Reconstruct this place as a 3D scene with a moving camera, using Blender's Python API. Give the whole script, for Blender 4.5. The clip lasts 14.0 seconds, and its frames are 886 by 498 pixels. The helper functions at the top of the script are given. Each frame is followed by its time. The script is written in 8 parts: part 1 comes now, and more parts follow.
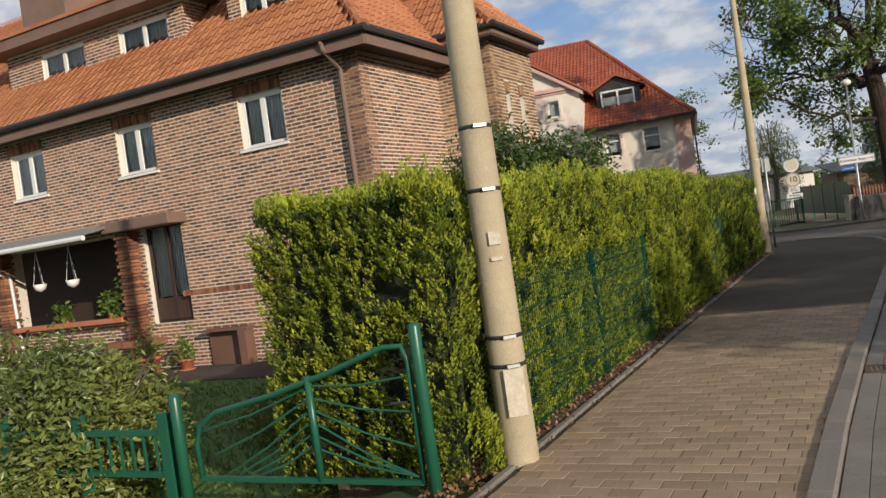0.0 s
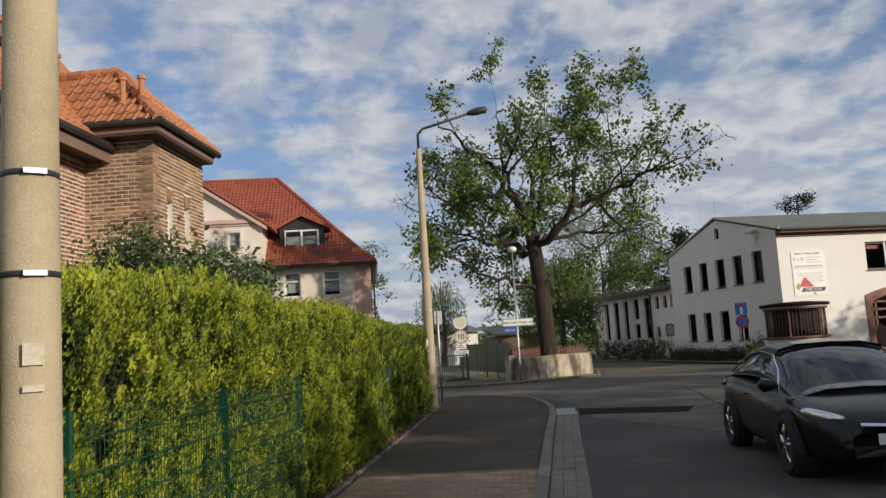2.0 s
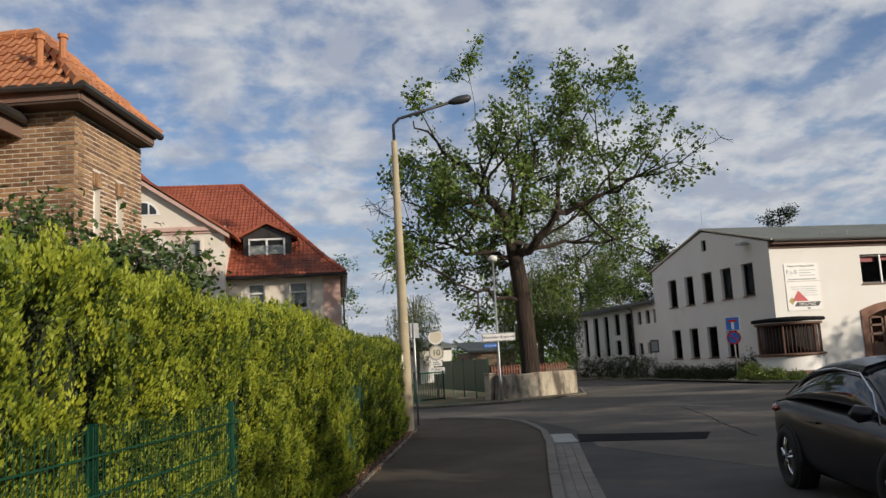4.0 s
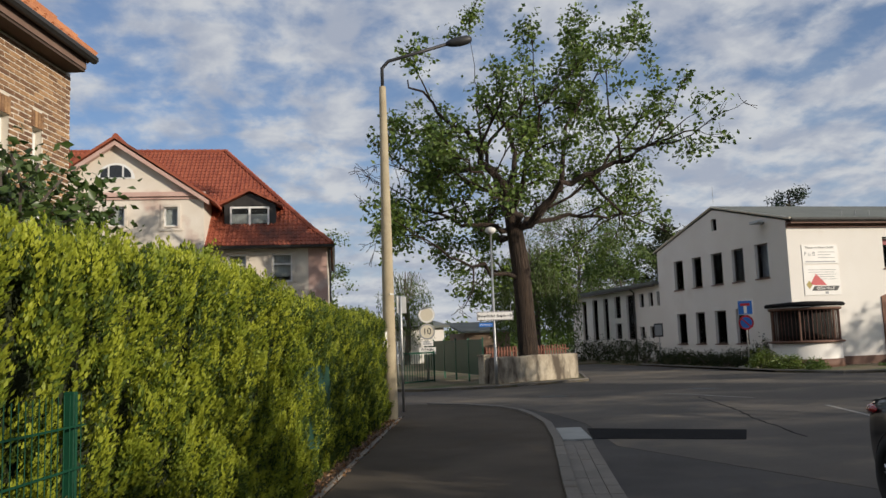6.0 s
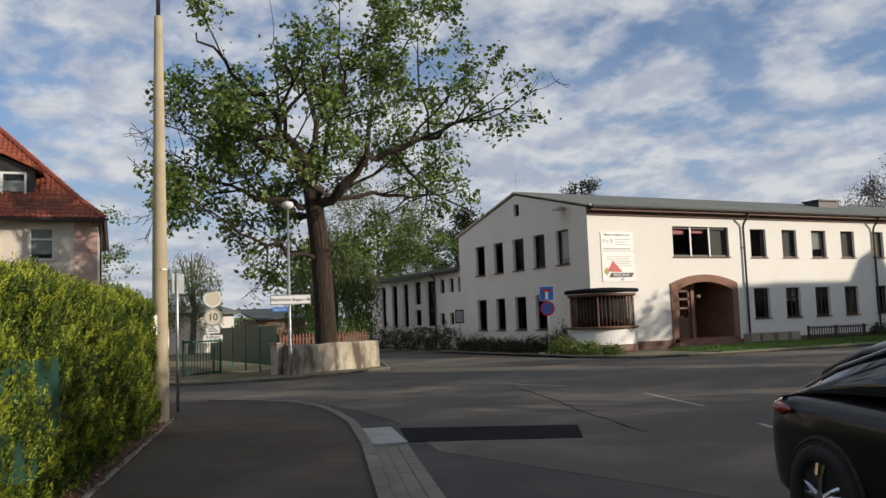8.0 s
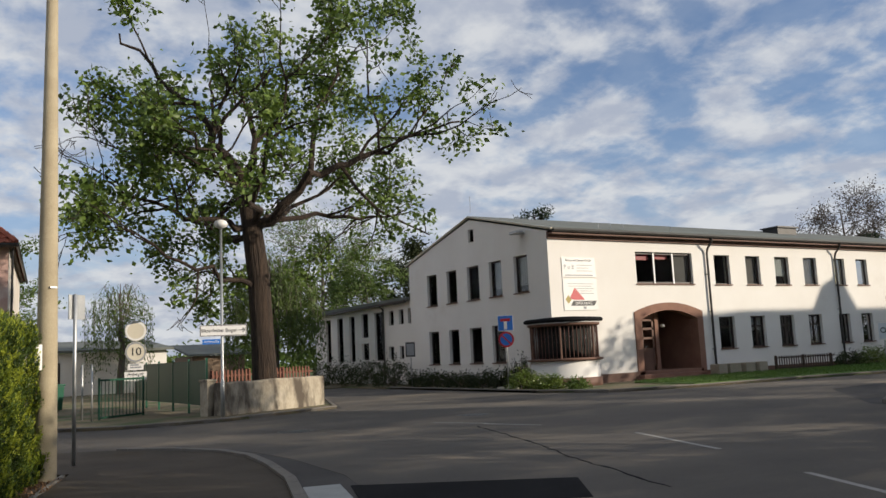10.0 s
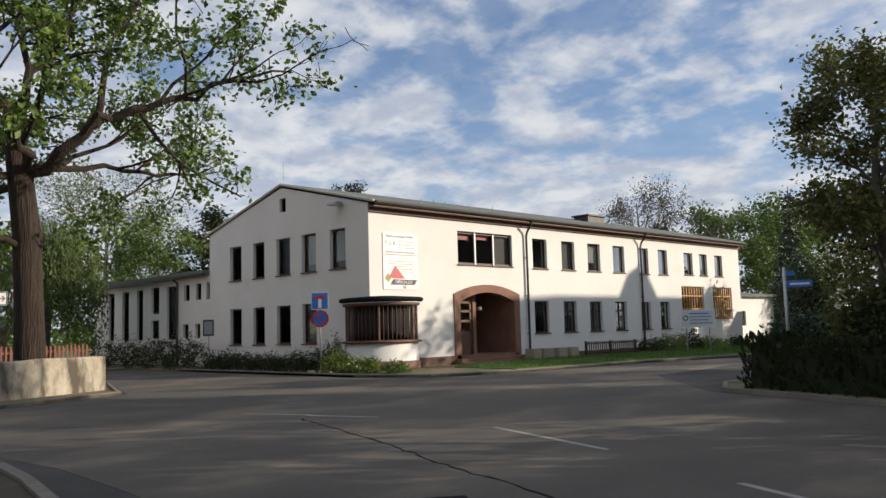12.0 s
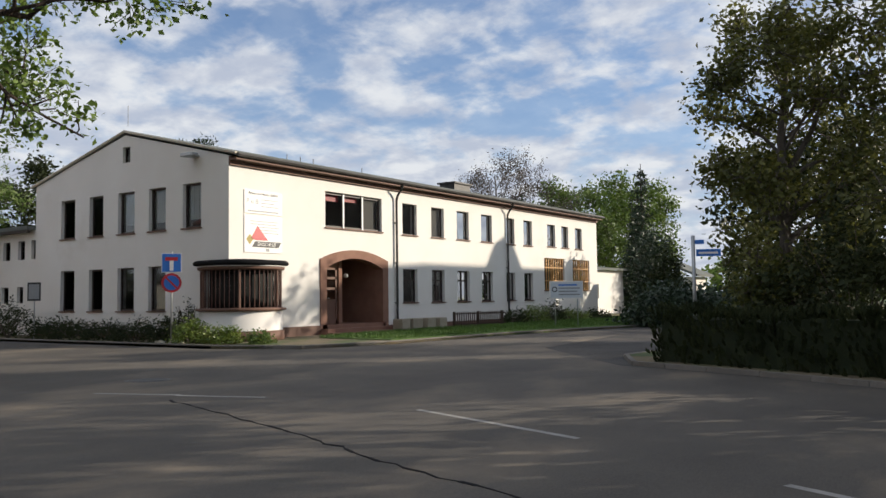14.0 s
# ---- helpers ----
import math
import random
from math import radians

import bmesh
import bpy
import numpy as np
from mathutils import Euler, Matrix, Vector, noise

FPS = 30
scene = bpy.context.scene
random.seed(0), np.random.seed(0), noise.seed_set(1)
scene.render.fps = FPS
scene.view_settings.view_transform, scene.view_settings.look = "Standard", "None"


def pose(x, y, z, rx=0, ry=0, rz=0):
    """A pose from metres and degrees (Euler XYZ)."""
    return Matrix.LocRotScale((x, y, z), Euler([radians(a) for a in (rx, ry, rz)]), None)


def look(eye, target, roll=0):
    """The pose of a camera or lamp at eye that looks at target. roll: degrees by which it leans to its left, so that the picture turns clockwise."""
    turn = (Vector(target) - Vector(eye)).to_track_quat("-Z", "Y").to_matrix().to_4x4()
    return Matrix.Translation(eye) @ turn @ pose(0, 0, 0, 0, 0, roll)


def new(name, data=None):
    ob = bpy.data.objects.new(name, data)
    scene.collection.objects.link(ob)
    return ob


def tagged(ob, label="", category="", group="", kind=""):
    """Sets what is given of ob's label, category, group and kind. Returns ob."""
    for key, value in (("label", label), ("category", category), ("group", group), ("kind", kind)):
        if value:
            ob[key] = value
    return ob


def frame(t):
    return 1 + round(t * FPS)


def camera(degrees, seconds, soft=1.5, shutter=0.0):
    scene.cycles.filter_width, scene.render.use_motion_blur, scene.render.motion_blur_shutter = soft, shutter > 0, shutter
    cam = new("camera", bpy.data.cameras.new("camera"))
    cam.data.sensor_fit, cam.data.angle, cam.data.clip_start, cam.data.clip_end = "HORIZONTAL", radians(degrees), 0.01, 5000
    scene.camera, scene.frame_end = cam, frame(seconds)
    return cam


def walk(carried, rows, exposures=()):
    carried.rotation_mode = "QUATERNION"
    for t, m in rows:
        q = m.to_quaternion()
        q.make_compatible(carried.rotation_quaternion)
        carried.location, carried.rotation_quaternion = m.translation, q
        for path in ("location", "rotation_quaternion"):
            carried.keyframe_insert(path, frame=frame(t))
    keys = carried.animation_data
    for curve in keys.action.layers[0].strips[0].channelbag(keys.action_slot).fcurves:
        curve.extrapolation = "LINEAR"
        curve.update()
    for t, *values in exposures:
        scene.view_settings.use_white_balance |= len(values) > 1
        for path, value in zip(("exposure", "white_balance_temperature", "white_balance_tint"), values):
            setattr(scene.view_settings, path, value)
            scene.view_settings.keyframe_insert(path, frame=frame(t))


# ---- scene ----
cam = camera(56.7, 14.0, soft=1.5)
PATH = [
    (0, (0.604, 0.181, 1.855), (0.151, 2.128, 1.818), -8.0),
    (0.5, (0.732, 0.853, 1.779), (0.556, 2.845, 1.743), -6.2),
    (1, (0.777, 1.288, 1.778), (0.89, 3.284, 1.804), -3.5),
    (1.5, (0.782, 1.687, 1.762), (1.125, 3.654, 1.873), -3.6),
    (2, (0.82, 2.239, 1.697), (1.155, 4.197, 1.931), -3.4),
    (4.5, (1.192, 5.429, 1.674), (1.607, 7.367, 1.945), -3.2),
    (5, (1.349, 6.037, 1.644), (1.766, 7.981, 1.864), -2.7),
    (5.5, (1.489, 6.726, 1.63), (1.94, 8.667, 1.802), -2.1),
    (6, (1.648, 7.411, 1.643), (2.065, 9.354, 1.867), -2.0),
    (6.5, (1.759, 8.061, 1.625), (2.175, 10.003, 1.855), -1.8),
    (7, (1.939, 8.756, 1.638), (2.463, 10.669, 1.892), -1.6),
    (7.5, (2.07, 9.264, 1.63), (2.808, 11.108, 1.864), -2.3),
    (8, (2.268, 9.812, 1.595), (3.15, 11.598, 1.772), -2.1),
    (8.5, (2.44, 10.313, 1.612), (3.347, 12.079, 1.853), -1.5),
    (10.8, (3.656, 13.382, 1.446), (4.692, 15.074, 1.695), -2.9),
    (11, (3.747, 13.65, 1.476), (4.788, 15.342, 1.704), -2.3),
    (11.5, (3.902, 14.214, 1.502), (5.098, 15.804, 1.706), -2.1),
    (12, (4.112, 14.775, 1.482), (5.501, 16.201, 1.678), -1.6),
    (12.5, (4.235, 15.312, 1.508), (5.762, 16.589, 1.706), -0.4),
    (13, (4.463, 15.816, 1.482), (6.065, 17.004, 1.628), -0.3),
    (13.5, (4.716, 16.382, 1.463), (6.348, 17.532, 1.576), 0.0),
    (14, (4.97, 17.01, 1.412), (6.609, 18.149, 1.53), -0.8),
]
walk(cam, [(t, look(eye, target, roll)) for t, eye, target, roll in PATH], [(0.0, -0.08), (2.0, -0.2), (6.0, -0.2), (8.0, -0.1), (11.0, 0.0), (12.5, 0.12), (14.0, 0.19)])
# ---- world, sun, exposure ----
SUN_EL, SUN_DIR = radians(17.0), Vector((0.70, -0.714, 0.0)).normalized()
world = bpy.data.worlds.new("sky")
scene.world = world
world.use_nodes = True
wn, wl = world.node_tree.nodes, world.node_tree.links
wn.clear()
w_out = wn.new("ShaderNodeOutputWorld")
w_bg = wn.new("ShaderNodeBackground")
w_bg.inputs["Strength"].default_value = 0.09
w_sky = wn.new("ShaderNodeTexSky")
w_sky.sky_type, w_sky.sun_disc = "NISHITA", False
w_sky.sun_elevation = SUN_EL
w_sky.sun_rotation = math.atan2(SUN_DIR.x, SUN_DIR.y)
w_sky.air_density, w_sky.dust_density, w_sky.ozone_density = 1.0, 0.2, 3.0
w_tc = wn.new("ShaderNodeTexCoord")
w_sep = wn.new("ShaderNodeSeparateXYZ")
wl.new(w_tc.outputs["Generated"], w_sep.inputs[0])
w_add = wn.new("ShaderNodeMath")
w_add.operation = "ADD"
w_add.inputs[1].default_value = 0.27
wl.new(w_sep.outputs["Z"], w_add.inputs[0])
w_max = wn.new("ShaderNodeMath")
w_max.operation = "MAXIMUM"
w_max.inputs[1].default_value = 0.08
wl.new(w_add.outputs[0], w_max.inputs[0])
w_div = wn.new("ShaderNodeVectorMath")
w_div.operation = "DIVIDE"
w_cmb = wn.new("ShaderNodeCombineXYZ")
for k in range(3):
    wl.new(w_max.outputs[0], w_cmb.inputs[k])
wl.new(w_tc.outputs["Generated"], w_div.inputs[0])
wl.new(w_cmb.outputs[0], w_div.inputs[1])


def cloud_layer(scale, detail, lo, hi, stretch, off):
    mp = wn.new("ShaderNodeMapping")
    mp.inputs["Scale"].default_value = stretch
    mp.inputs["Location"].default_value = off
    wl.new(w_div.outputs[0], mp.inputs["Vector"])
    nz = wn.new("ShaderNodeTexNoise")
    nz.inputs["Scale"].default_value, nz.inputs["Detail"].default_value = scale, detail
    nz.inputs["Roughness"].default_value, nz.inputs["Distortion"].default_value = 0.55, 0.15
    wl.new(mp.outputs[0], nz.inputs["Vector"])
    rp = wn.new("ShaderNodeMapRange")
    rp.interpolation_type = "SMOOTHSTEP"
    rp.inputs["From Min"].default_value, rp.inputs["From Max"].default_value = lo, hi
    wl.new(nz.outputs["Fac"], rp.inputs["Value"])
    return rp.outputs[0]


w_c1 = cloud_layer(0.9, 3.0, 0.30, 0.70, (1, 1, 0), (3.1, 1.7, 0))
w_c2 = cloud_layer(6.2, 8.0, 0.28, 0.72, (1.1, 1, 0), (0.4, 7.3, 0))
w_sum = wn.new("ShaderNodeMath")
w_sum.operation = "MULTIPLY_ADD"
w_sum.inputs[1].default_value = 0.75
wl.new(w_c2, w_sum.inputs[0])
w_c1s = wn.new("ShaderNodeMath")
w_c1s.operation = "MULTIPLY"
w_c1s.inputs[1].default_value = 0.6
wl.new(w_c1, w_c1s.inputs[0])
wl.new(w_c1s.outputs[0], w_sum.inputs[2])
w_cover = wn.new("ShaderNodeMapRange")
w_cover.interpolation_type = "SMOOTHSTEP"
w_cover.inputs["From Min"].default_value, w_cover.inputs["From Max"].default_value = 0.22, 0.84
w_cover.inputs["To Min"].default_value, w_cover.inputs["To Max"].default_value = 0.2, 0.96
wl.new(w_sum.outputs[0], w_cover.inputs["Value"])
w_shade = cloud_layer(7.0, 7.0, 0.36, 0.66, (1.1, 1, 0), (5.2, 2.2, 0))
w_ccol = wn.new("ShaderNodeMix")
w_ccol.data_type = "RGBA"
w_ccol.inputs["A"].default_value = (4.9, 5.4, 6.5, 1)
w_ccol.inputs["B"].default_value = (7.8, 8.0, 8.3, 1)
wl.new(w_shade, w_ccol.inputs["Factor"])
w_mix = wn.new("ShaderNodeMix")
w_mix.data_type = "RGBA"
wl.new(w_cover.outputs[0], w_mix.inputs["Factor"])
w_blue = wn.new("ShaderNodeMix")
w_blue.data_type, w_blue.blend_type = "RGBA", "MULTIPLY"
w_blue.inputs["Factor"].default_value = 1.0
w_blue.inputs["B"].default_value = (1.0, 1.2, 1.42, 1)
wl.new(w_sky.outputs[0], w_blue.inputs["A"])
wl.new(w_ccol.outputs["Result"], w_mix.inputs["B"])
w_haze = wn.new("ShaderNodeMapRange")
w_haze.interpolation_type = "SMOOTHSTEP"
w_haze.inputs["From Min"].default_value, w_haze.inputs["From Max"].default_value = 0.0, 0.30
w_haze.inputs["To Min"].default_value, w_haze.inputs["To Max"].default_value = 0.85, 0.0
wl.new(w_sep.outputs["Z"], w_haze.inputs["Value"])
w_hz = wn.new("ShaderNodeMix")
w_hz.data_type = "RGBA"
w_hz.inputs["B"].default_value = (4.6, 5.3, 6.6, 1)
wl.new(w_haze.outputs[0], w_hz.inputs["Factor"])
wl.new(w_blue.outputs["Result"], w_hz.inputs["A"])
wl.new(w_hz.outputs["Result"], w_mix.inputs["A"])
wl.new(w_mix.outputs["Result"], w_bg.inputs["Color"])
wl.new(w_bg.outputs[0], w_out.inputs["Surface"])

sun = new("sun", bpy.data.lights.new("sun", "SUN"))
sun.data.energy, sun.data.angle, sun.data.color = 4.8, radians(0.6), (1.0, 0.89, 0.74)
sun.matrix_world = look(SUN_DIR * 50 + Vector((0, 0, 50 * math.tan(SUN_EL))), (0, 0, 0))
scene.view_settings.exposure = 0.0


# ---- materials ----
def surf(name, c1, c2, rough=0.8, scale=1.5, fine=30.0, bump=0.15, depth=0.01, metal=0.0, rand=0.0, island=0.0, coat=0.0, stretch=(1, 1, 1), c3=None, spot=(0.6, 0.75)):
    """A material of two colours mixed by coarse and fine noise, with fine relief; c3 comes in as stains."""
    m = bpy.data.materials.new(name)
    m.use_nodes = True
    n, l = m.node_tree.nodes, m.node_tree.links
    b = n["Principled BSDF"]
    tc = n.new("ShaderNodeTexCoord")
    mp = n.new("ShaderNodeMapping")
    mp.inputs["Scale"].default_value = stretch
    l.new(tc.outputs["Object"], mp.inputs["Vector"])

    def noise_tex(s, d):
        t = n.new("ShaderNodeTexNoise")
        t.inputs["Scale"].default_value, t.inputs["Detail"].default_value = s, d
        t.inputs["Roughness"].default_value = 0.6
        l.new(mp.outputs[0], t.inputs["Vector"])
        return t

    big, small = noise_tex(scale, 5.0), noise_tex(fine, 4.0)
    mixf = n.new("ShaderNodeMix")
    mixf.inputs["Factor"].default_value = 0.45
    l.new(big.outputs["Fac"], mixf.inputs["A"])
    l.new(small.outputs["Fac"], mixf.inputs["B"])
    rng = n.new("ShaderNodeMapRange")
    rng.inputs["From Min"].default_value, rng.inputs["From Max"].default_value = 0.36, 0.64
    l.new(mixf.outputs["Result"], rng.inputs["Value"])
    fac = rng.outputs[0]
    if rand or island:
        src = n.new("ShaderNodeObjectInfo").outputs["Random"] if rand else n.new("ShaderNodeNewGeometry").outputs["Random Per Island"]
        add = n.new("ShaderNodeMath")
        add.operation = "MULTIPLY_ADD"
        add.inputs[1].default_value, add.inputs[2].default_value = 2 * (rand or island), -(rand or island)
        l.new(src, add.inputs[0])
        add2 = n.new("ShaderNodeMath")
        add2.operation, add2.use_clamp = "ADD", True
        l.new(add.outputs[0], add2.inputs[0])
        l.new(fac, add2.inputs[1])
        fac = add2.outputs[0]
    col = n.new("ShaderNodeMix")
    col.data_type = "RGBA"
    col.inputs["A"].default_value, col.inputs["B"].default_value = (*c1, 1), (*c2, 1)
    l.new(fac, col.inputs["Factor"])
    res = col.outputs["Result"]
    if c3:
        st = noise_tex(scale * 0.7 + 0.13, 6.0)
        sr = n.new("ShaderNodeMapRange")
        sr.inputs["From Min"].default_value, sr.inputs["From Max"].default_value = spot
        l.new(st.outputs["Fac"], sr.inputs["Value"])
        c2m = n.new("ShaderNodeMix")
        c2m.data_type = "RGBA"
        l.new(sr.outputs[0], c2m.inputs["Factor"])
        l.new(res, c2m.inputs["A"])
        c2m.inputs["B"].default_value = (*c3, 1)
        res = c2m.outputs["Result"]
    l.new(res, b.inputs["Base Color"])
    b.inputs["Roughness"].default_value, b.inputs["Metallic"].default_value = rough, metal
    b.inputs["Coat Weight"].default_value = coat
    if bump:
        bp = n.new("ShaderNodeBump")
        bp.inputs["Strength"].default_value, bp.inputs["Distance"].default_value = bump, depth
        l.new(small.outputs["Fac"], bp.inputs["Height"])
        l.new(bp.outputs[0], b.inputs["Normal"])
    return m


def leaf_mat(name, c1, c2, glow=0.35, rough=0.5, clump=0.9, vary=0.55):
    """Foliage: colour varies from leaf to leaf, and light passes through."""
    m = bpy.data.materials.new(name)
    m.use_nodes = True
    n, l = m.node_tree.nodes, m.node_tree.links
    b = n["Principled BSDF"]
    geo = n.new("ShaderNodeNewGeometry")
    tc = n.new("ShaderNodeTexCoord")
    nz = n.new("ShaderNodeTexNoise")
    nz.inputs["Scale"].default_value, nz.inputs["Detail"].default_value = clump, 4.0
    l.new(tc.outputs["Object"], nz.inputs["Vector"])
    add = n.new("ShaderNodeMath")
    add.operation = "MULTIPLY_ADD"
    add.inputs[1].default_value = vary
    l.new(geo.outputs["Random Per Island"], add.inputs[0])
    sc = n.new("ShaderNodeMapRange")
    sc.inputs["From Min"].default_value, sc.inputs["From Max"].default_value = 0.35, 0.65
    sc.inputs["To Max"].default_value = 1.05 - vary
    l.new(nz.outputs["Fac"], sc.inputs["Value"])
    l.new(sc.outputs[0], add.inputs[2])
    col = n.new("ShaderNodeMix")
    col.data_type = "RGBA"
    col.inputs["A"].default_value, col.inputs["B"].default_value = (*c1, 1), (*c2, 1)
    l.new(add.outputs[0], col.inputs["Factor"])
    l.new(col.outputs["Result"], b.inputs["Base Color"])
    b.inputs["Roughness"].default_value = rough
    tr = n.new("ShaderNodeBsdfTranslucent")
    l.new(col.outputs["Result"], tr.inputs["Color"])
    mx = n.new("ShaderNodeMixShader")
    mx.inputs[0].default_value = glow
    l.new(b.outputs[0], mx.inputs[1])
    l.new(tr.outputs[0], mx.inputs[2])
    l.new(mx.outputs[0], n["Material Output"].inputs["Surface"])
    return m


def glass_mat(name, tint, ior=1.5):
    """A thin pane: clear, with a reflection that grows towards grazing angles."""
    m = bpy.data.materials.new(name)
    m.use_nodes = True
    n, l = m.node_tree.nodes, m.node_tree.links
    n.remove(n["Principled BSDF"])
    tr = n.new("ShaderNodeBsdfTransparent")
    tr.inputs["Color"].default_value = (*tint, 1)
    gl = n.new("ShaderNodeBsdfGlossy")
    gl.inputs["Roughness"].default_value = 0.03
    gl.inputs["Color"].default_value = (0.6, 0.6, 0.6, 1)
    fr = n.new("ShaderNodeFresnel")
    fr.inputs["IOR"].default_value = ior
    mx = n.new("ShaderNodeMixShader")
    l.new(fr.outputs[0], mx.inputs[0])
    l.new(tr.outputs[0], mx.inputs[1])
    l.new(gl.outputs[0], mx.inputs[2])
    l.new(mx.outputs[0], n["Material Output"].inputs["Surface"])
    return m


M_ASPHALT = surf("asphalt", (0.036, 0.033, 0.031), (0.095, 0.086, 0.078), 0.85, 0.5, 70, 0.5, 0.008, c3=(0.16, 0.125, 0.09), spot=(0.58, 0.8))
# paler, warm-streaked asphalt: sandy surface plus sunlight painted into the junction
M_ASPHALT_LIT = surf("sunlit_sandy_asphalt", (0.054, 0.047, 0.04), (0.128, 0.11, 0.088), 0.9, 0.45, 70, 0.5, 0.008, c3=(0.21, 0.165, 0.115), spot=(0.52, 0.72), stretch=(0.6, 1, 1))
M_TAR = surf("tar_patch", (0.012, 0.012, 0.013), (0.022, 0.022, 0.023), 0.9, 1.2, 120, 0.3, 0.005)
M_TARMAC_PATH = surf("worn_path_asphalt", (0.064, 0.053, 0.042), (0.112, 0.091, 0.07), 0.9, 0.7, 80, 0.3, 0.006, c3=(0.072, 0.054, 0.036), spot=(0.55, 0.75))
for m_, v_ in ((M_TAR, 0.05), (M_TARMAC_PATH, 0.15), (M_ASPHALT, 0.3)):
    m_.node_tree.nodes["Principled BSDF"].inputs["Specular IOR Level"].default_value = v_
M_PAVER = surf("brown_paver", (0.215, 0.15, 0.093), (0.34, 0.245, 0.155), 0.9, 2.0, 60, 0.3, 0.004, rand=0.35)
M_PAVER_I = surf("brown_paver_field", (0.215, 0.15, 0.093), (0.34, 0.245, 0.155), 0.9, 2.0, 60, 0.3, 0.004, island=0.35)
M_JOINT = surf("joint_sand", (0.10, 0.073, 0.048), (0.17, 0.125, 0.08), 0.95, 3, 80)
M_KERB = surf("kerb_concrete", (0.14, 0.125, 0.105), (0.215, 0.193, 0.165), 0.9, 1.5, 50, 0.3, 0.004, c3=(0.12, 0.095, 0.07), rand=0.2)
M_SOIL = surf("leafy_soil", (0.045, 0.028, 0.018), (0.12, 0.075, 0.045), 0.95, 4, 30, 0.6, 0.02)
M_EARTH = surf("dry_verge", (0.13, 0.10, 0.06), (0.20, 0.16, 0.09), 0.95, 0.5, 20, 0.5, 0.02, c3=(0.07, 0.10, 0.03), spot=(0.5, 0.6))
M_FIELD = surf("grass_ground", (0.05, 0.085, 0.022), (0.09, 0.125, 0.035), 0.95, 0.4, 12, 0.5, 0.03, c3=(0.12, 0.10, 0.05))
M_LAWN = surf("lawn_ground", (0.06, 0.12, 0.022), (0.10, 0.17, 0.035), 0.95, 0.6, 20, 0.5, 0.03)
M_WHITE = surf("white_render", (0.74, 0.70, 0.64), (0.82, 0.79, 0.74), 0.9, 0.35, 45, 0.25, 0.006, c3=(0.66, 0.61, 0.54), spot=(0.6, 0.85))
M_CREAM = surf("aged_cream_render", (0.62, 0.54, 0.44), (0.74, 0.68, 0.60), 0.9, 0.5, 30, 0.25, 0.006, c3=(0.50, 0.34, 0.28), spot=(0.56, 0.72))
M_PINK = surf("faded_pink_render", (0.48, 0.30, 0.25), (0.60, 0.42, 0.36), 0.9, 0.8, 30, 0.2, 0.005, c3=(0.66, 0.55, 0.5))
M_BROWN = surf("brown_painted_trim", (0.12, 0.062, 0.042), (0.18, 0.095, 0.065), 0.7, 1.5, 40, 0.15, 0.003)
M_SANDSTONE = surf("red_sandstone", (0.20, 0.10, 0.068), (0.29, 0.155, 0.105), 0.85, 1.5, 40, 0.3, 0.005)
M_FRAME_DARK = surf("dark_window_frame", (0.028, 0.016, 0.012), (0.05, 0.03, 0.022), 0.5, 2, 50, 0.1, 0.002)
M_FRAME_WHITE = surf("white_window_frame", (0.72, 0.71, 0.68), (0.80, 0.79, 0.77), 0.4, 2, 50, 0.05, 0.001)
M_GLASS = glass_mat("window_glass", (0.86, 0.88, 0.88), 1.2)
M_GLASSDARK = surf("dark_attic_glass", (0.02, 0.022, 0.024), (0.04, 0.042, 0.045), 0.1, 1, 10, 0)
# near-black walls: the dimness of unlit rooms is put into their colour
M_ROOM_SHADE = surf("room_shade", (0.02, 0.018, 0.016), (0.04, 0.035, 0.03), 0.9, 1, 10, 0)
M_CURTAIN = surf("white_net_curtain", (0.5, 0.49, 0.46), (0.7, 0.69, 0.66), 0.9, 3, 25, 0.4, 0.02, stretch=(6, 6, 0.5))
M_BLIND = surf("grey_roller_blind", (0.11, 0.095, 0.085), (0.15, 0.13, 0.12), 0.8, 1, 40, 0.2, 0.003, stretch=(1, 1, 12))
M_BLIND_Y = surf("yellow_blind", (0.42, 0.33, 0.12), (0.5, 0.4, 0.16), 0.8, 1, 40, 0.1, 0.003)
M_FELT = surf("grey_roof_felt", (0.10, 0.11, 0.10), (0.17, 0.18, 0.16), 0.9, 0.5, 30, 0.3, 0.006, c3=(0.08, 0.10, 0.06))
M_GUTTER = surf("dark_gutter", (0.035, 0.032, 0.03), (0.06, 0.055, 0.05), 0.5, 2, 30, 0.1, 0.002, metal=0.4)
M_BRICK = surf("clinker_brick", (0.11, 0.045, 0.03), (0.37, 0.165, 0.08), 0.85, 6, 50, 0.3, 0.004, island=0.5)
M_BRICK_P = surf("ochre_clinker_brick_piece", (0.15, 0.075, 0.04), (0.43, 0.255, 0.125), 0.85, 6, 50, 0.3, 0.004, rand=0.5)
M_BRICK_O = surf("ochre_clinker_brick", (0.15, 0.075, 0.04), (0.43, 0.255, 0.125), 0.85, 6, 50, 0.3, 0.004, island=0.5)
M_MORTAR = surf("light_mortar", (0.58, 0.52, 0.43), (0.70, 0.64, 0.54), 0.95, 3, 50, 0.3, 0.004)
M_TILE = surf("orange_roof_tile", (0.32, 0.115, 0.05), (0.48, 0.20, 0.085), 0.8, 0.6, 20, 0.2, 0.004, island=0.3, c3=(0.20, 0.09, 0.05), spot=(0.58, 0.75))
M_TILE_R = surf("red_roof_tile", (0.24, 0.055, 0.028), (0.36, 0.10, 0.05), 0.75, 0.4, 15, 0.2, 0.004, island=0.3, c3=(0.12, 0.045, 0.03), spot=(0.56, 0.72))
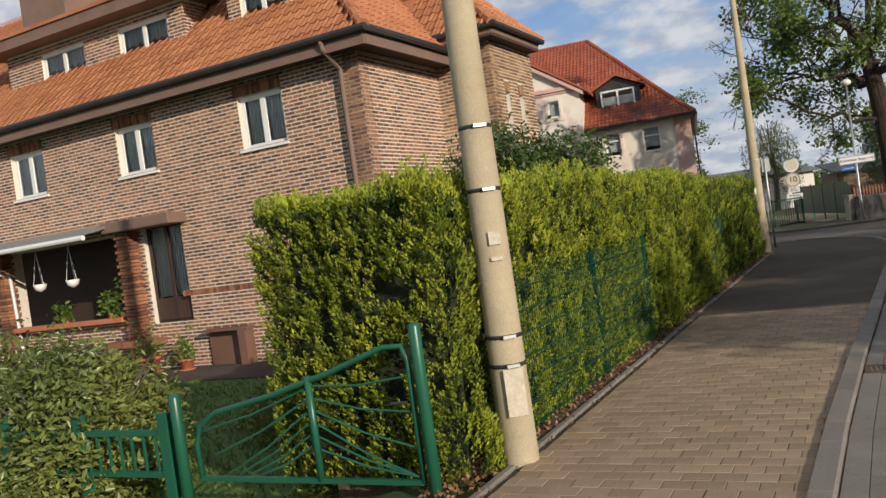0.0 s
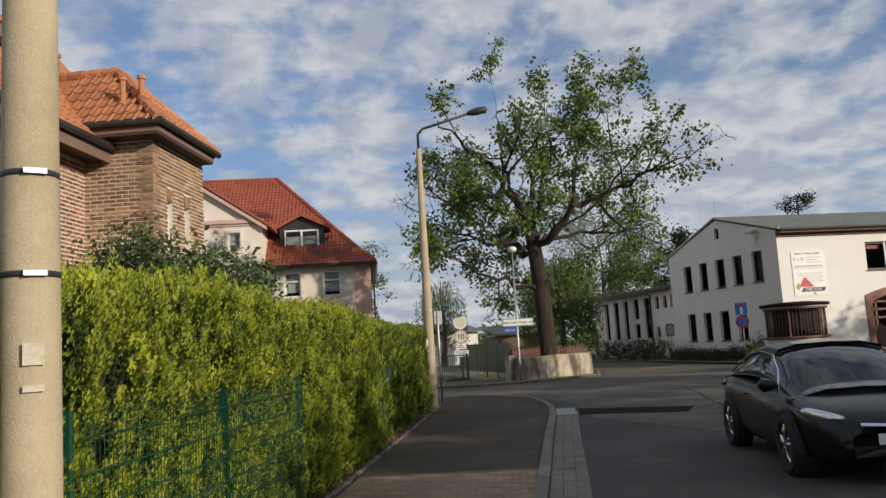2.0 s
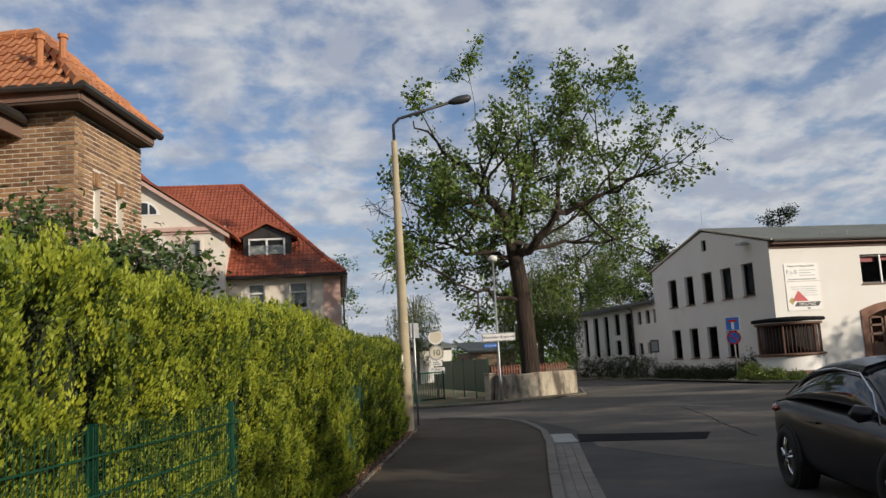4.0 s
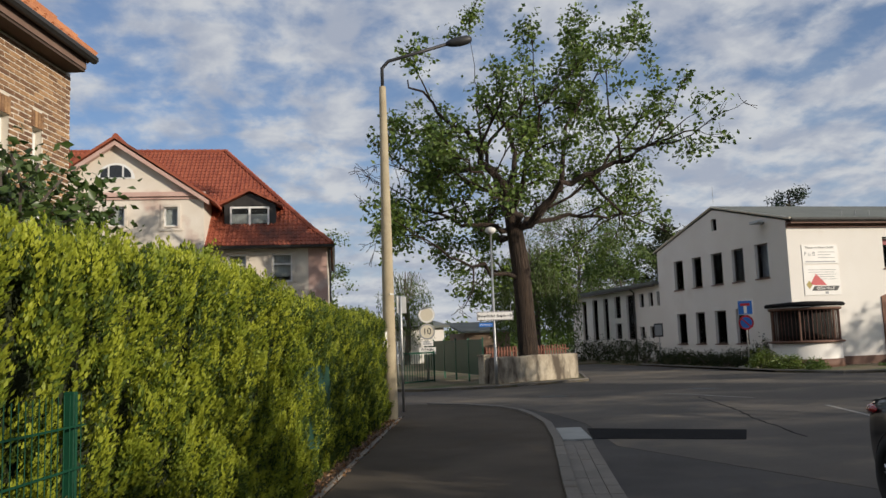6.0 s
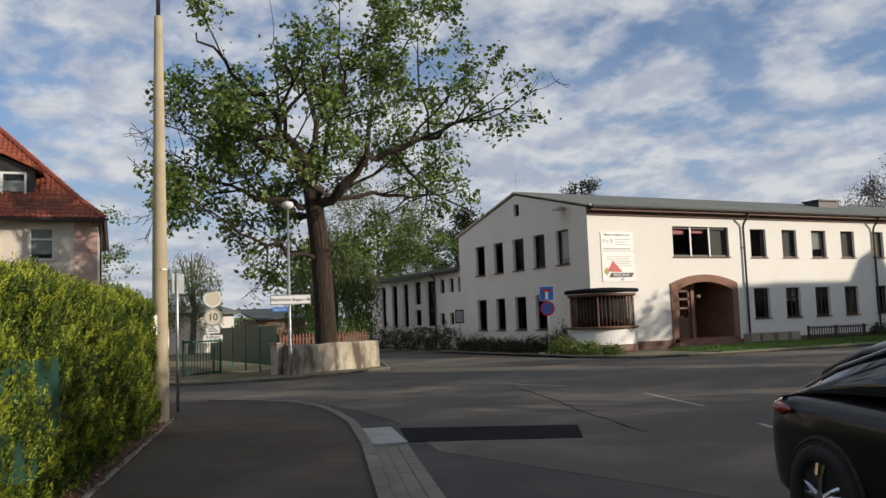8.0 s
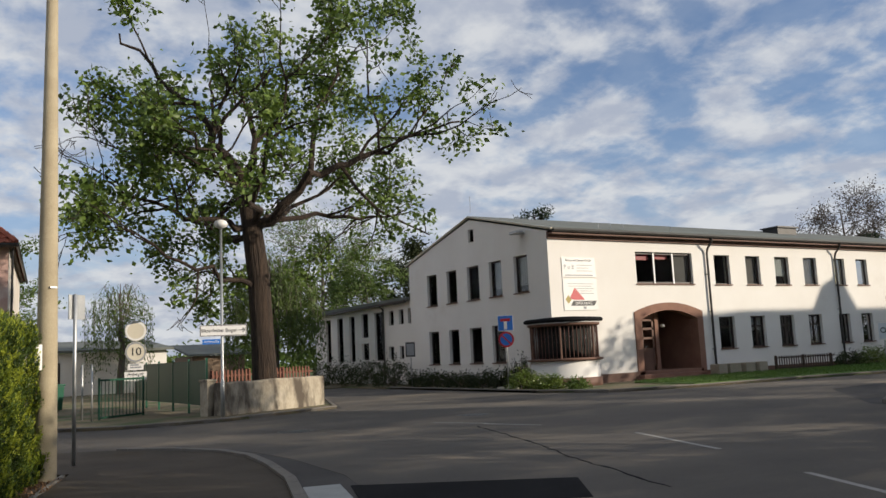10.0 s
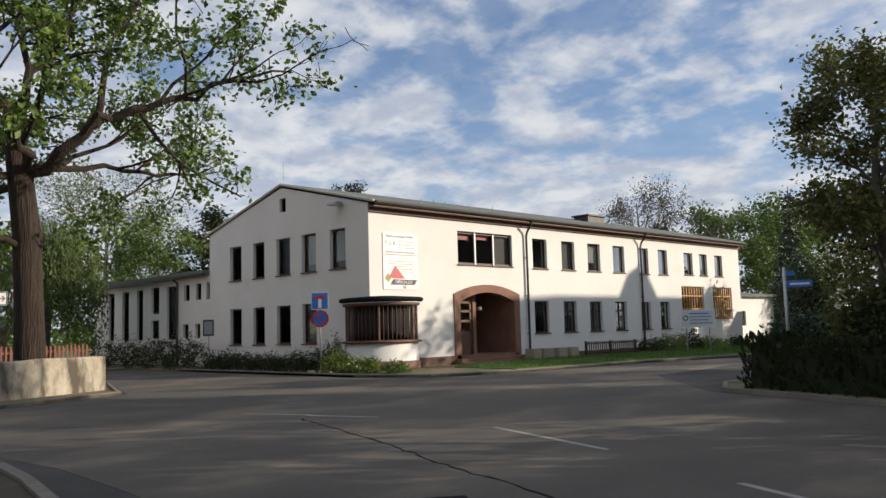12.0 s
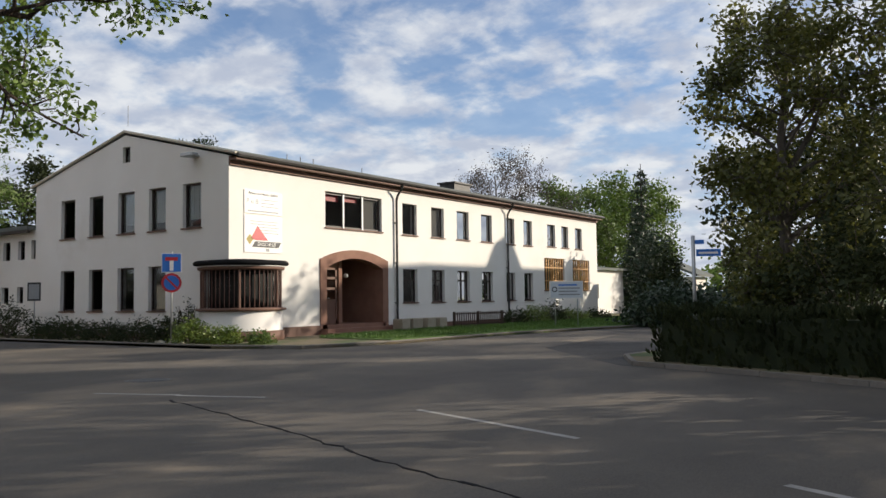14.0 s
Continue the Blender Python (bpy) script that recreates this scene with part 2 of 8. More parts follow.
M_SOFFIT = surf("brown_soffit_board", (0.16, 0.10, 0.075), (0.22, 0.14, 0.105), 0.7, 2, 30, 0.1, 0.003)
# darkened copy of the soffit brown, carrying the shade under the eaves
M_SOFFIT_SHADE = surf("shaded_soffit", (0.06, 0.04, 0.03), (0.09, 0.06, 0.045), 0.8, 2, 30, 0.1, 0.003)
M_POLE = surf("weathered_concrete_pole", (0.33, 0.27, 0.175), (0.47, 0.395, 0.265), 0.9, 2.5, 75, 0.6, 0.006, c3=(0.24, 0.19, 0.125))
M_POLE_PALE = surf("pale_sticker_and_concrete", (0.40, 0.35, 0.26), (0.60, 0.54, 0.43), 0.8, 9, 40, 0.2, 0.002)
M_STEEL = surf("galvanised_steel", (0.36, 0.37, 0.37), (0.5, 0.5, 0.49), 0.45, 4, 60, 0.05, 0.001, metal=0.8)
M_DARKMETAL = surf("dark_metal", (0.03, 0.03, 0.032), (0.05, 0.05, 0.05), 0.5, 3, 50, 0.05, 0.001, metal=0.3)
M_GREEN = surf("green_painted_metal", (0.012, 0.085, 0.048), (0.018, 0.115, 0.065), 0.35, 2, 60, 0.06, 0.001)
M_SCREEN = surf("green_screen_cloth", (0.004, 0.035, 0.02), (0.008, 0.055, 0.03), 0.8, 3, 80, 0.3, 0.003)
M_MESH = surf("green_wire", (0.004, 0.045, 0.024), (0.007, 0.065, 0.034), 0.5, 2, 60, 0)
M_BARK = surf("oak_bark", (0.016, 0.011, 0.008), (0.070, 0.045, 0.029), 0.95, 3, 9, 1.0, 0.09, stretch=(3, 3, 0.3))
M_TWIG = surf("grey_twig", (0.07, 0.058, 0.048), (0.13, 0.11, 0.09), 0.9, 3, 20, 0.3, 0.01)
M_OAK = leaf_mat("oak_leaf", (0.028, 0.065, 0.011), (0.19, 0.27, 0.045), 0.3, 0.5, 1.1, 0.45)
# dark green lowered to near black, so shade on hedge and trees is in it
M_DARKLEAF = leaf_mat("shade_dark_leaf", (0.012, 0.022, 0.006), (0.052, 0.064, 0.016), 0.2, 0.8)
M_LIGHTLEAF = leaf_mat("spring_leaf", (0.06, 0.11, 0.02), (0.15, 0.21, 0.05), 0.4)
M_ASH = leaf_mat("brownish_young_leaf", (0.05, 0.065, 0.015), (0.18, 0.18, 0.045), 0.4)
M_CONIFER = leaf_mat("conifer_needle", (0.012, 0.03, 0.014), (0.035, 0.06, 0.024), 0.1)
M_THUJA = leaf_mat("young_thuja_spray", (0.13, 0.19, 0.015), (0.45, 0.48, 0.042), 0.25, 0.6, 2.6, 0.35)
# darker spray: old growth, and shade painted into plume bases, ends, far hedge
M_THUJA_OLD_SHADED = leaf_mat("old_shaded_thuja_spray", (0.015, 0.037, 0.006), (0.095, 0.145, 0.018), 0.15, 0.6, 3.5, 0.4)
M_RHODO = leaf_mat("broad_evergreen_leaf", (0.035, 0.065, 0.014), (0.27, 0.30, 0.075), 0.25, 0.35)
# near-black fill that stands in for the shade inside a hedge
M_HEDGE_SHADE = surf("hedge_inner_shade", (0.010, 0.018, 0.005), (0.028, 0.036, 0.010), 0.95, 4, 25, 0.5, 0.03)
M_LILAC = leaf_mat("lilac_leaf", (0.022, 0.05, 0.012), (0.10, 0.15, 0.035), 0.25, 0.4)
M_SHRUB = leaf_mat("shrub_leaf", (0.06, 0.11, 0.016), (0.24, 0.30, 0.06), 0.25, 0.4)
M_PAINT = surf("road_paint", (0.22, 0.21, 0.19), (0.36, 0.34, 0.31), 0.8, 3, 60, 0.2, 0.002)
M_WALLOLD = surf("stained_plaster_wall", (0.30, 0.25, 0.18), (0.50, 0.44, 0.34), 0.95, 2.4, 30, 0.5, 0.012, c3=(0.10, 0.08, 0.06), spot=(0.46, 0.62), stretch=(1, 1, 0.4))
M_TERRA = surf("terracotta", (0.40, 0.13, 0.06), (0.48, 0.18, 0.09), 0.8, 3, 40, 0.1, 0.002)
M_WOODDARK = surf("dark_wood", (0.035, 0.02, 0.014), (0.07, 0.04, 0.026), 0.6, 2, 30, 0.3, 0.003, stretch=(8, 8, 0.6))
M_WOOD = surf("weathered_wood", (0.15, 0.10, 0.065), (0.24, 0.17, 0.115), 0.85, 2, 30, 0.4, 0.004, stretch=(8, 8, 0.6))
M_REDBAR = surf("red_brown_bar", (0.075, 0.03, 0.02), (0.12, 0.05, 0.034), 0.55, 2, 30, 0.1, 0.002)
M_GOLD = surf("golden_wood_lattice", (0.42, 0.22, 0.07), (0.52, 0.29, 0.10), 0.6, 2, 30, 0.2, 0.003)
M_RUST = surf("rusty_iron", (0.07, 0.04, 0.022), (0.16, 0.09, 0.045), 0.85, 6, 60, 0.3, 0.002, metal=0.3)
M_STONE = surf("sandstone_block", (0.26, 0.22, 0.16), (0.36, 0.31, 0.24), 0.9, 2, 30, 0.5, 0.01, rand=0.3)
M_RED = surf("sign_red", (0.44, 0.016, 0.024), (0.49, 0.022, 0.03), 0.4, 2, 40, 0)
M_BLUE = surf("sign_blue", (0.02, 0.15, 0.52), (0.025, 0.17, 0.58), 0.4, 2, 40, 0)
M_SIGNWHITE = surf("sign_white", (0.72, 0.70, 0.66), (0.8, 0.78, 0.75), 0.45, 2, 40, 0)
M_SIGNPALE = surf("pale_blue_grey_board", (0.52, 0.56, 0.60), (0.60, 0.64, 0.68), 0.5, 2, 40, 0)
M_SIGNCREAM = surf("faded_sign_cream", (0.58, 0.52, 0.40), (0.66, 0.60, 0.48), 0.5, 2, 40, 0)
M_BLACK = surf("black_print", (0.015, 0.015, 0.016), (0.02, 0.02, 0.02), 0.5, 2, 40, 0)
M_GREYPRINT = surf("grey_print", (0.25, 0.26, 0.27), (0.3, 0.31, 0.32), 0.5, 2, 40, 0)


# ---- builders ----
from mathutils.geometry import tessellate_polygon


class Part:
    """Collects faces for one mesh."""

    def __init__(self):
        self.v, self.f = [], []

    def box(self, F, a0, a1, d0, d1, z0, z1):
        i = len(self.v)
        self.v += [F(a, d, z) for z in (z0, z1) for a, d in ((a0, d0), (a1, d0), (a1, d1), (a0, d1))]
        self.f += [(i, i + 3, i + 2, i + 1), (i + 4, i + 5, i + 6, i + 7)] + [(i + k, i + (k + 1) % 4, i + 4 + (k + 1) % 4, i + 4 + k) for k in range(4)]

    def prism(self, pts, off):
        """Extrude a polygon of 3D points by the vector off."""
        i, n = len(self.v), len(pts)
        off = Vector(off)
        self.v += [Vector(p) for p in pts] + [Vector(p) + off for p in pts]
        self.f += [tuple(range(i, i + n)), tuple(range(i + 2 * n - 1, i + n - 1, -1))]
        self.f += [(i + k, i + n + k, i + n + (k + 1) % n, i + (k + 1) % n) for k in range(n)]

    def tube(self, pts, radii, sides=8, cap=True):
        pts = [Vector(p) for p in pts]
        radii = radii if isinstance(radii, (list, tuple)) else [radii] * len(pts)
        i0 = len(self.v)
        ref = None
        for k, (p, r) in enumerate(zip(pts, radii)):
            t = (pts[min(k + 1, len(pts) - 1)] - pts[max(k - 1, 0)]).normalized()
            if ref is None:
                ref = t.orthogonal().normalized()
            ref = (ref - t * ref.dot(t))
            ref = ref.normalized() if ref.length > 1e-6 else t.orthogonal().normalized()
            w = t.cross(ref)
            self.v += [p + (ref * math.cos(s) + w * math.sin(s)) * r for s in (2 * math.pi * j / sides for j in range(sides))]
        for k in range(len(pts) - 1):
            a, b = i0 + k * sides, i0 + (k + 1) * sides
            self.f += [(a + j, a + (j + 1) % sides, b + (j + 1) % sides, b + j) for j in range(sides)]
        if cap:
            self.f += [tuple(range(i0 + sides - 1, i0 - 1, -1)), tuple(range(len(self.v) - sides, len(self.v)))]

    def lathe(self, prof, centre=(0, 0), sides=20):
        """Turn a profile of (radius, z) about the vertical through centre."""
        i0, n = len(self.v), len(prof)
        for r, z in prof:
            self.v += [Vector((centre[0] + r * math.cos(2 * math.pi * j / sides), centre[1] + r * math.sin(2 * math.pi * j / sides), z)) for j in range(sides)]
        for k in range(n - 1):
            a, b = i0 + k * sides, i0 + (k + 1) * sides
            self.f += [(a + j, a + (j + 1) % sides, b + (j + 1) % sides, b + j) for j in range(sides)]
        self.f += [tuple(range(i0 + sides - 1, i0 - 1, -1)), tuple(range(len(self.v) - sides, len(self.v)))]

    def mesh(self, name, material, smooth=False):
        me = bpy.data.meshes.new(name)
        me.from_pydata([tuple(v) for v in self.v], [], self.f)
        me.materials.append(material)
        if any(w in name for w in ("wall", "window", "arch", "frame")) or name in ("dormer", "panel"):
            bm = bmesh.new()
            bm.from_mesh(me)
            bmesh.ops.remove_doubles(bm, verts=bm.verts, dist=0.0004)
            bm.to_mesh(me)
            bm.free()
        if smooth:
            me.polygons.foreach_set("use_smooth", [True] * len(me.polygons))
        me.update()
        return me


def plain(a, d, z):
    return Vector((a, d, z))


def side(ox, oy, ax, ay, nx, ny):
    """A wall frame: a runs along the wall from (ox, oy), d outward, z up."""
    return lambda a, d, z: Vector((ox + ax * a + nx * d, oy + ay * a + ny * d, z))


def part(name, p, material, parent=None, label="", smooth=False):
    ob = new(name, p.mesh(name, material, smooth) if isinstance(p, Part) else p)
    ob.parent = parent
    return tagged(ob, label)


def thing(name, m, label, category, group="", kind=""):
    ob = new(name)
    ob.matrix_world = m
    return tagged(ob, label, category, group, kind)


def bevelled(ob, width=0.01, segments=2):
    md = ob.modifiers.new("bevel", "BEVEL")
    md.width, md.segments, md.limit_method = width, segments, "ANGLE"
    return ob


def cells(p, F, a0, a1, z0, z1, holes, d0, d1):
    """A wall of blocks with rectangular holes (a0, a1, z0, z1)."""
    As = sorted({a0, a1, *[min(max(h[k], a0), a1) for h in holes for k in (0, 1)]})
    for a, b in zip(As, As[1:]):
        if b - a < 1e-5:
            continue
        mid = (a + b) / 2
        z = z0
        for h in sorted([h for h in holes if h[0] < mid < h[1]], key=lambda h: h[2]):
            if h[2] > z:
                p.box(F, a, b, d0, d1, z, min(h[2], z1))
            z = max(z, h[3])
        if z < z1:
            p.box(F, a, b, d0, d1, z, z1)


def slab(name, pts, z0, z1, material, label, category, kind="structure"):
    bm = bmesh.new()
    top = [bm.verts.new((x, y, z1)) for x, y in pts]
    low = [bm.verts.new((x, y, z0)) for x, y in pts]
    n = len(pts)
    for tri in tessellate_polygon([[Vector((x, y, 0)) for x, y in pts]]):
        bm.faces.new([top[k] for k in tri])
    for k in range(n):
        bm.faces.new((low[k], low[(k + 1) % n], top[(k + 1) % n], top[k]))
    for f in bm.faces:
        f.normal_update()
        if len(f.verts) == 3 and f.normal.z < 0:
            f.normal_flip()
    me = bpy.data.meshes.new(name)
    bm.to_mesh(me)
    bm.free()
    me.materials.append(material)
    return tagged(new(name, me), label, category, "", kind)


def window(parent, F, a0, a1, z0, z1, recess=0.16, fw=0.07, leaves=1, transom=0.0, frame_m=None, sill_m=None, back=None, back_z=0.0, name="window"):
    """A window in a hole: frame, panes, sill and, if asked, a blind or curtain behind the glass."""
    frame_m = frame_m or M_FRAME_DARK
    p = Part()
    d0, d1 = -recess - 0.06, -recess
    p.box(F, a0, a1, d0, d1, z0, z0 + fw)
    p.box(F, a0, a1, d0, d1, z1 - fw, z1)
    p.box(F, a0, a0 + fw, d0, d1, z0 + fw, z1 - fw)
    p.box(F, a1 - fw, a1, d0, d1, z0 + fw, z1 - fw)
    w = (a1 - a0) / leaves
    for k in range(1, leaves):
        p.box(F, a0 + k * w - fw * 0.6, a0 + k * w + fw * 0.6, d0 + 0.003, d1 + 0.004, z0 + fw, z1 - fw)
    if transom:
        p.box(F, a0 + fw, a1 - fw, d0 + 0.006, d1 + 0.002, transom - fw / 2, transom + fw / 2)
    win = part(name, p, frame_m, parent)
    for k in range(leaves):
        g = Part()
        b0 = a0 + k * w + (fw if k == 0 else fw * 0.6)
        b1 = a0 + (k + 1) * w - (fw if k == leaves - 1 else fw * 0.6)
        zs = [(z0 + fw, z1 - fw)] if not transom else [(z0 + fw, transom - fw / 2), (transom + fw / 2, z1 - fw)]
        for q0, q1 in zs:
            g.box(F, b0, b1, d0 + 0.025, d0 + 0.031, q0, q1)
        part("pane", g, M_GLASS, win)
    if sill_m:
        s = Part()
        s.box(F, a0 - 0.05, a1 + 0.05, -recess, 0.06, z0 - 0.05, z0)
        part("sill", s, sill_m, win)
    if back:
        c = Part()
        for k in range(leaves if back is M_CURTAIN else 1):
            n, b0, b1 = 14, a0 + k * (a1 - a0) / (leaves if back is M_CURTAIN else 1) + 0.02, a0 + (k + 1) * (a1 - a0) / (leaves if back is M_CURTAIN else 1) - 0.02
            for j in range(n):
                e0, e1 = b0 + (b1 - b0) * j / n, b0 + (b1 - b0) * (j + 1) / n
                off = 0.02 * (j % 2) if back is M_CURTAIN else 0.0
                c.box(F, e0, e1, d0 - 0.07 - off, d0 - 0.055 - off, max(z0, back_z), z1)
        part("curtain" if back is M_CURTAIN else "blind", c, back, win)
    return win


def brick_field(p, F, a0, a1, z0, z1, holes=(), bl=0.25, bh=0.077, joint=0.027, proud=0.007, d=0.0, keep=None, seed=1):
    """Bricks in running bond on the wall frame F; those for which keep(a, z) is true are given back singly."""
    rnd, out, row, z = random.Random(seed), [], 0, z0
    while z + bh <= z1 + 0.02:
        a = a0 - (bl / 2 if row % 2 else 0)
        while a < a1:
            b0, b1 = max(a, a0), min(a + bl - joint, a1)
            a += bl
            if b1 - b0 < 0.04:
                continue
            zt = min(z + bh - joint, z1)
            spans = [(b0, b1)]
            for h in holes:
                if h[2] < (z + zt) / 2 < h[3]:
                    spans = [s for q0, q1 in spans for s in ((q0, min(q1, h[0])), (max(q0, h[1]), q1)) if s[1] - s[0] > 0.03]
            pr = proud + rnd.uniform(-0.003, 0.004)
            for q0, q1 in spans:
                if keep and keep((q0 + q1) / 2, z) and q1 - q0 > bl - joint - 0.002:
                    out.append(((q0 + q1) / 2, z))
                else:
                    p.box(F, q0, q1, d - 0.01, d + pr, z, zt)
        z += bh
        row += 1
    return out


def tile_field(p, corner, along, up, holes=(), width=6.0, height=3.0, tw=0.24, th=0.34, seed=2, clip=None):
    """Pantiles on a roof plane: corner at the eave's start, along the eave and up the slope (unit vectors)."""
    corner, along, up = Vector(corner), Vector(along).normalized(), Vector(up).normalized()
    nrm = along.cross(up)
    nrm = nrm if nrm.z > 0 else -nrm
    rnd = random.Random(seed)
    for r in range(int(height / th) + 1):
        for c in range(int(width / tw) + 1):
            a, u = c * tw, r * th
            if clip and not clip(a + tw / 2, u + th / 2):
                continue
            lift = rnd.uniform(0, 0.006)
            i = len(p.v)
            prof = ((0.0, 0.012), (0.30, 0.0), (0.55, 0.018), (0.78, 0.05), (1.0, 0.03))
            for uu, base in ((u - 0.03, 0.03), (u + th, 0.004)):
                for s, hgt in prof:
                    p.v.append(corner + along * (a + s * tw) + up * uu + nrm * (hgt + base + lift))
            for s, hgt in prof:
                p.v.append(corner + along * (a + s * tw) + up * (u - 0.03) + nrm * (hgt + 0.008))
            for k in range(4):
                p.f.append((i + k, i + k + 1, i + 5 + k + 1, i + 5 + k))
                p.f.append((i + 10 + k, i + 10 + k + 1, i + k + 1, i + k))


# ---- foliage ----
def leaf_cloud(name, centres, size, count, spread, material, parent, seed, droop=0.3, long=1.7, label="", smooth=False, up=0.0):
    """Many small leaves, each two triangles folded along the rib, scattered about the centres."""
    r = np.random.default_rng(seed)
    c = np.repeat(np.asarray(centres, float), count, axis=0)
    n = len(c)
    c = c + r.normal(0, 1, (n, 3)) * (np.asarray(spread) if np.ndim(spread) else spread)
    d = r.normal(0, 1, (n, 3))
    d[:, 2] = d[:, 2] * 0.7 - droop + up
    d /= np.linalg.norm(d, axis=1)[:, None]
    s = r.normal(0, 1, (n, 3))
    s -= d * (s * d).sum(1)[:, None]
    s /= np.linalg.norm(s, axis=1)[:, None]
    k = np.cross(d, s)
    L = size * r.uniform(0.6, 1.35, n)[:, None]
    v = np.empty((n, 4, 3))
    v[:, 0] = c
    v[:, 1] = c + d * L * 0.5 + s * L / long * 0.5 + k * L * 0.12
    v[:, 2] = c + d * L
    v[:, 3] = c + d * L * 0.5 - s * L / long * 0.5 + k * L * 0.12
    me = bpy.data.meshes.new(name)
    idx = np.arange(n * 4).reshape(n, 4)
    tri = np.concatenate([idx[:, [0, 1, 2]], idx[:, [0, 2, 3]]]).ravel()
    me.vertices.add(n * 4)
    me.vertices.foreach_set("co", v.ravel())
    me.loops.add(len(tri))
    me.loops.foreach_set("vertex_index", tri.astype(np.int32))
    me.polygons.add(n * 2)
    me.polygons.foreach_set("loop_start", np.arange(0, n * 6, 3, dtype=np.int32))
    me.materials.append(material)
    me.update(calc_edges=True)
    me.validate()
    return part(name, me, None, parent, label)


def grow(limbs, seed, depth=3, kids=(5, 4, 4), ratio=0.55, wild=0.5, lift=0.1, sides=6, min_r=0.012):
    """Branches from given limbs [(points, r0, r1)]; returns wood and the twig points."""
    rnd = random.Random(seed)
    wood, twigs = Part(), []

    def rv():
        return Vector((rnd.gauss(0, 1), rnd.gauss(0, 1), rnd.gauss(0, 1))).normalized()

    def branch(pts, r0, r1, level):
        n = len(pts)
        radii = [max(r0 + (r1 - r0) * k / (n - 1), min_r) for k in range(n)]
        wood.tube(pts, radii, max(3, sides - level), cap=False)
        length = sum((pts[k + 1] - pts[k]).length for k in range(n - 1))
        if level >= depth:
            twigs.extend(pts[1:])
            return
        for _ in range(kids[min(level, len(kids) - 1)]):
            t = rnd.uniform(0.3, 1.0) * (n - 1)
            k = min(int(t), n - 2)
            p = pts[k].lerp(pts[k + 1], t - k)
            d = (pts[k + 1] - pts[k]).normalized()
            nd = (d * rnd.uniform(0.4, 0.9) + rv() * rnd.uniform(0.5, 0.95) + Vector((0, 0, lift))).normalized()
            L = max(length * ratio * rnd.uniform(0.65, 1.2), 0.5)
            q, seg = [p], 4 if level < 2 else 3
            for _s in range(seg):
                nd = (nd + rv() * wild * 0.45 + Vector((0, 0, lift * 0.4))).normalized()
                q.append(q[-1] + nd * (L / seg))
            rr = min(radii[k] * 0.6, L * 0.03 + 0.01)
            branch(q, rr, rr * 0.35, level + 1)
        twigs.append(pts[-1])

    for pts, r0, r1 in limbs:
        branch([Vector(p) for p in pts], r0, r1, 0)
    return wood, twigs


def tree(name, at, height, radius, seed, leaf_m, label, category="tree", trunk_h=0.3, r=0.18, leaves=7, size=0.16, spread=0.28, nlimbs=9, bark=None, depth=3, kids=(5, 4, 3), droop=0.3, lift=0.12, shape=1.0):
    """A broad-leaved tree: trunk, limbs spread up its height, twigs and leaves."""
    rnd = random.Random(seed)
    ob = thing(name, pose(*at), label, category)
    top = Vector((rnd.uniform(-0.3, 0.3), rnd.uniform(-0.3, 0.3), height * 0.92))
    trunk = [Vector((0, 0, -0.2)), Vector((rnd.uniform(-.1, .1), rnd.uniform(-.1, .1), height * trunk_h)), Vector((rnd.uniform(-.25, .25), rnd.uniform(-.25, .25), height * 0.6)), top]
    w, tw = grow([(trunk, r, r * 0.12)], seed, 1, (2,), 0.3, 0.4)
    limbs = []
    for k in range(nlimbs):
        f = trunk_h + (0.95 - trunk_h) * (k + rnd.uniform(0, .7)) / nlimbs
        ang = k * 2.4 + rnd.uniform(-.4, .4)
        reach = radius * (1.0 - abs(f - 0.5) ** 1.5 * 1.3 * shape) * rnd.uniform(0.75, 1.1)
        p0 = Vector((0, 0, height * f * 0.9))
        d = Vector((math.cos(ang), math.sin(ang), 0))
        rise = height * 0.10 * rnd.uniform(0.3, 1.6)
        limbs.append(([p0, p0 + d * reach * .35 + Vector((0, 0, rise * .5)), p0 + d * reach * .7 + Vector((0, 0, rise * .8)), p0 + d * reach + Vector((0, 0, rise))], r * 0.45 * (1.1 - f), r * 0.08))
    w2, tw2 = grow(limbs, seed + 1, depth - 1, kids, 0.5, 0.6, lift)
    off = len(w.v)
    w.v += w2.v
    w.f += [tuple(i + off for i in f) for f in w2.f]
    part("trunk", w, bark or M_TWIG, ob)
    leaf_cloud("crown", [tuple(t) for t in tw + tw2], size, leaves, spread, leaf_m, ob, seed + 2, droop)
    return ob


def bush(name, at, rx, ry, h, seed, leaf_m, label, category="shrub", n=350, size=0.09, count=7, slim=1.7):
    """A rounded shrub: a few stems and leaves spread through an uneven dome."""
    rnd = random.Random(seed)
    ob = thing(name, pose(*at), label, category)
    w, pts = Part(), []
    for k in range(9):
        a = k * 2.4
        p = [Vector((0, 0, -0.05)), Vector((math.cos(a) * rx * .3, math.sin(a) * ry * .3, h * .4)), Vector((math.cos(a) * rx * .7, math.sin(a) * ry * .7, h * .75))]
        w.tube(p, [0.02, 0.014, 0.006], 4, False)
    for k in range(n):
        a, f = rnd.uniform(0, 6.283), rnd.uniform(0.0, 1.0)
        lump = 0.85 + 0.25 * math.sin(3 * a + seed) * math.cos(4 * f + seed)
        ph = math.acos(1 - f)
        rr = rnd.uniform(0.75, 1.0) * lump
        pts.append((math.cos(a) * math.sin(ph) * rx * rr, math.sin(a) * math.sin(ph) * ry * rr, max(0.04, math.cos(ph) * h * rr)))
    part("stems", w, M_TWIG, ob)
    leaf_cloud("foliage", pts, size, count, size * 0.9, leaf_m, ob, seed + 3, 0.0, slim)
    return ob


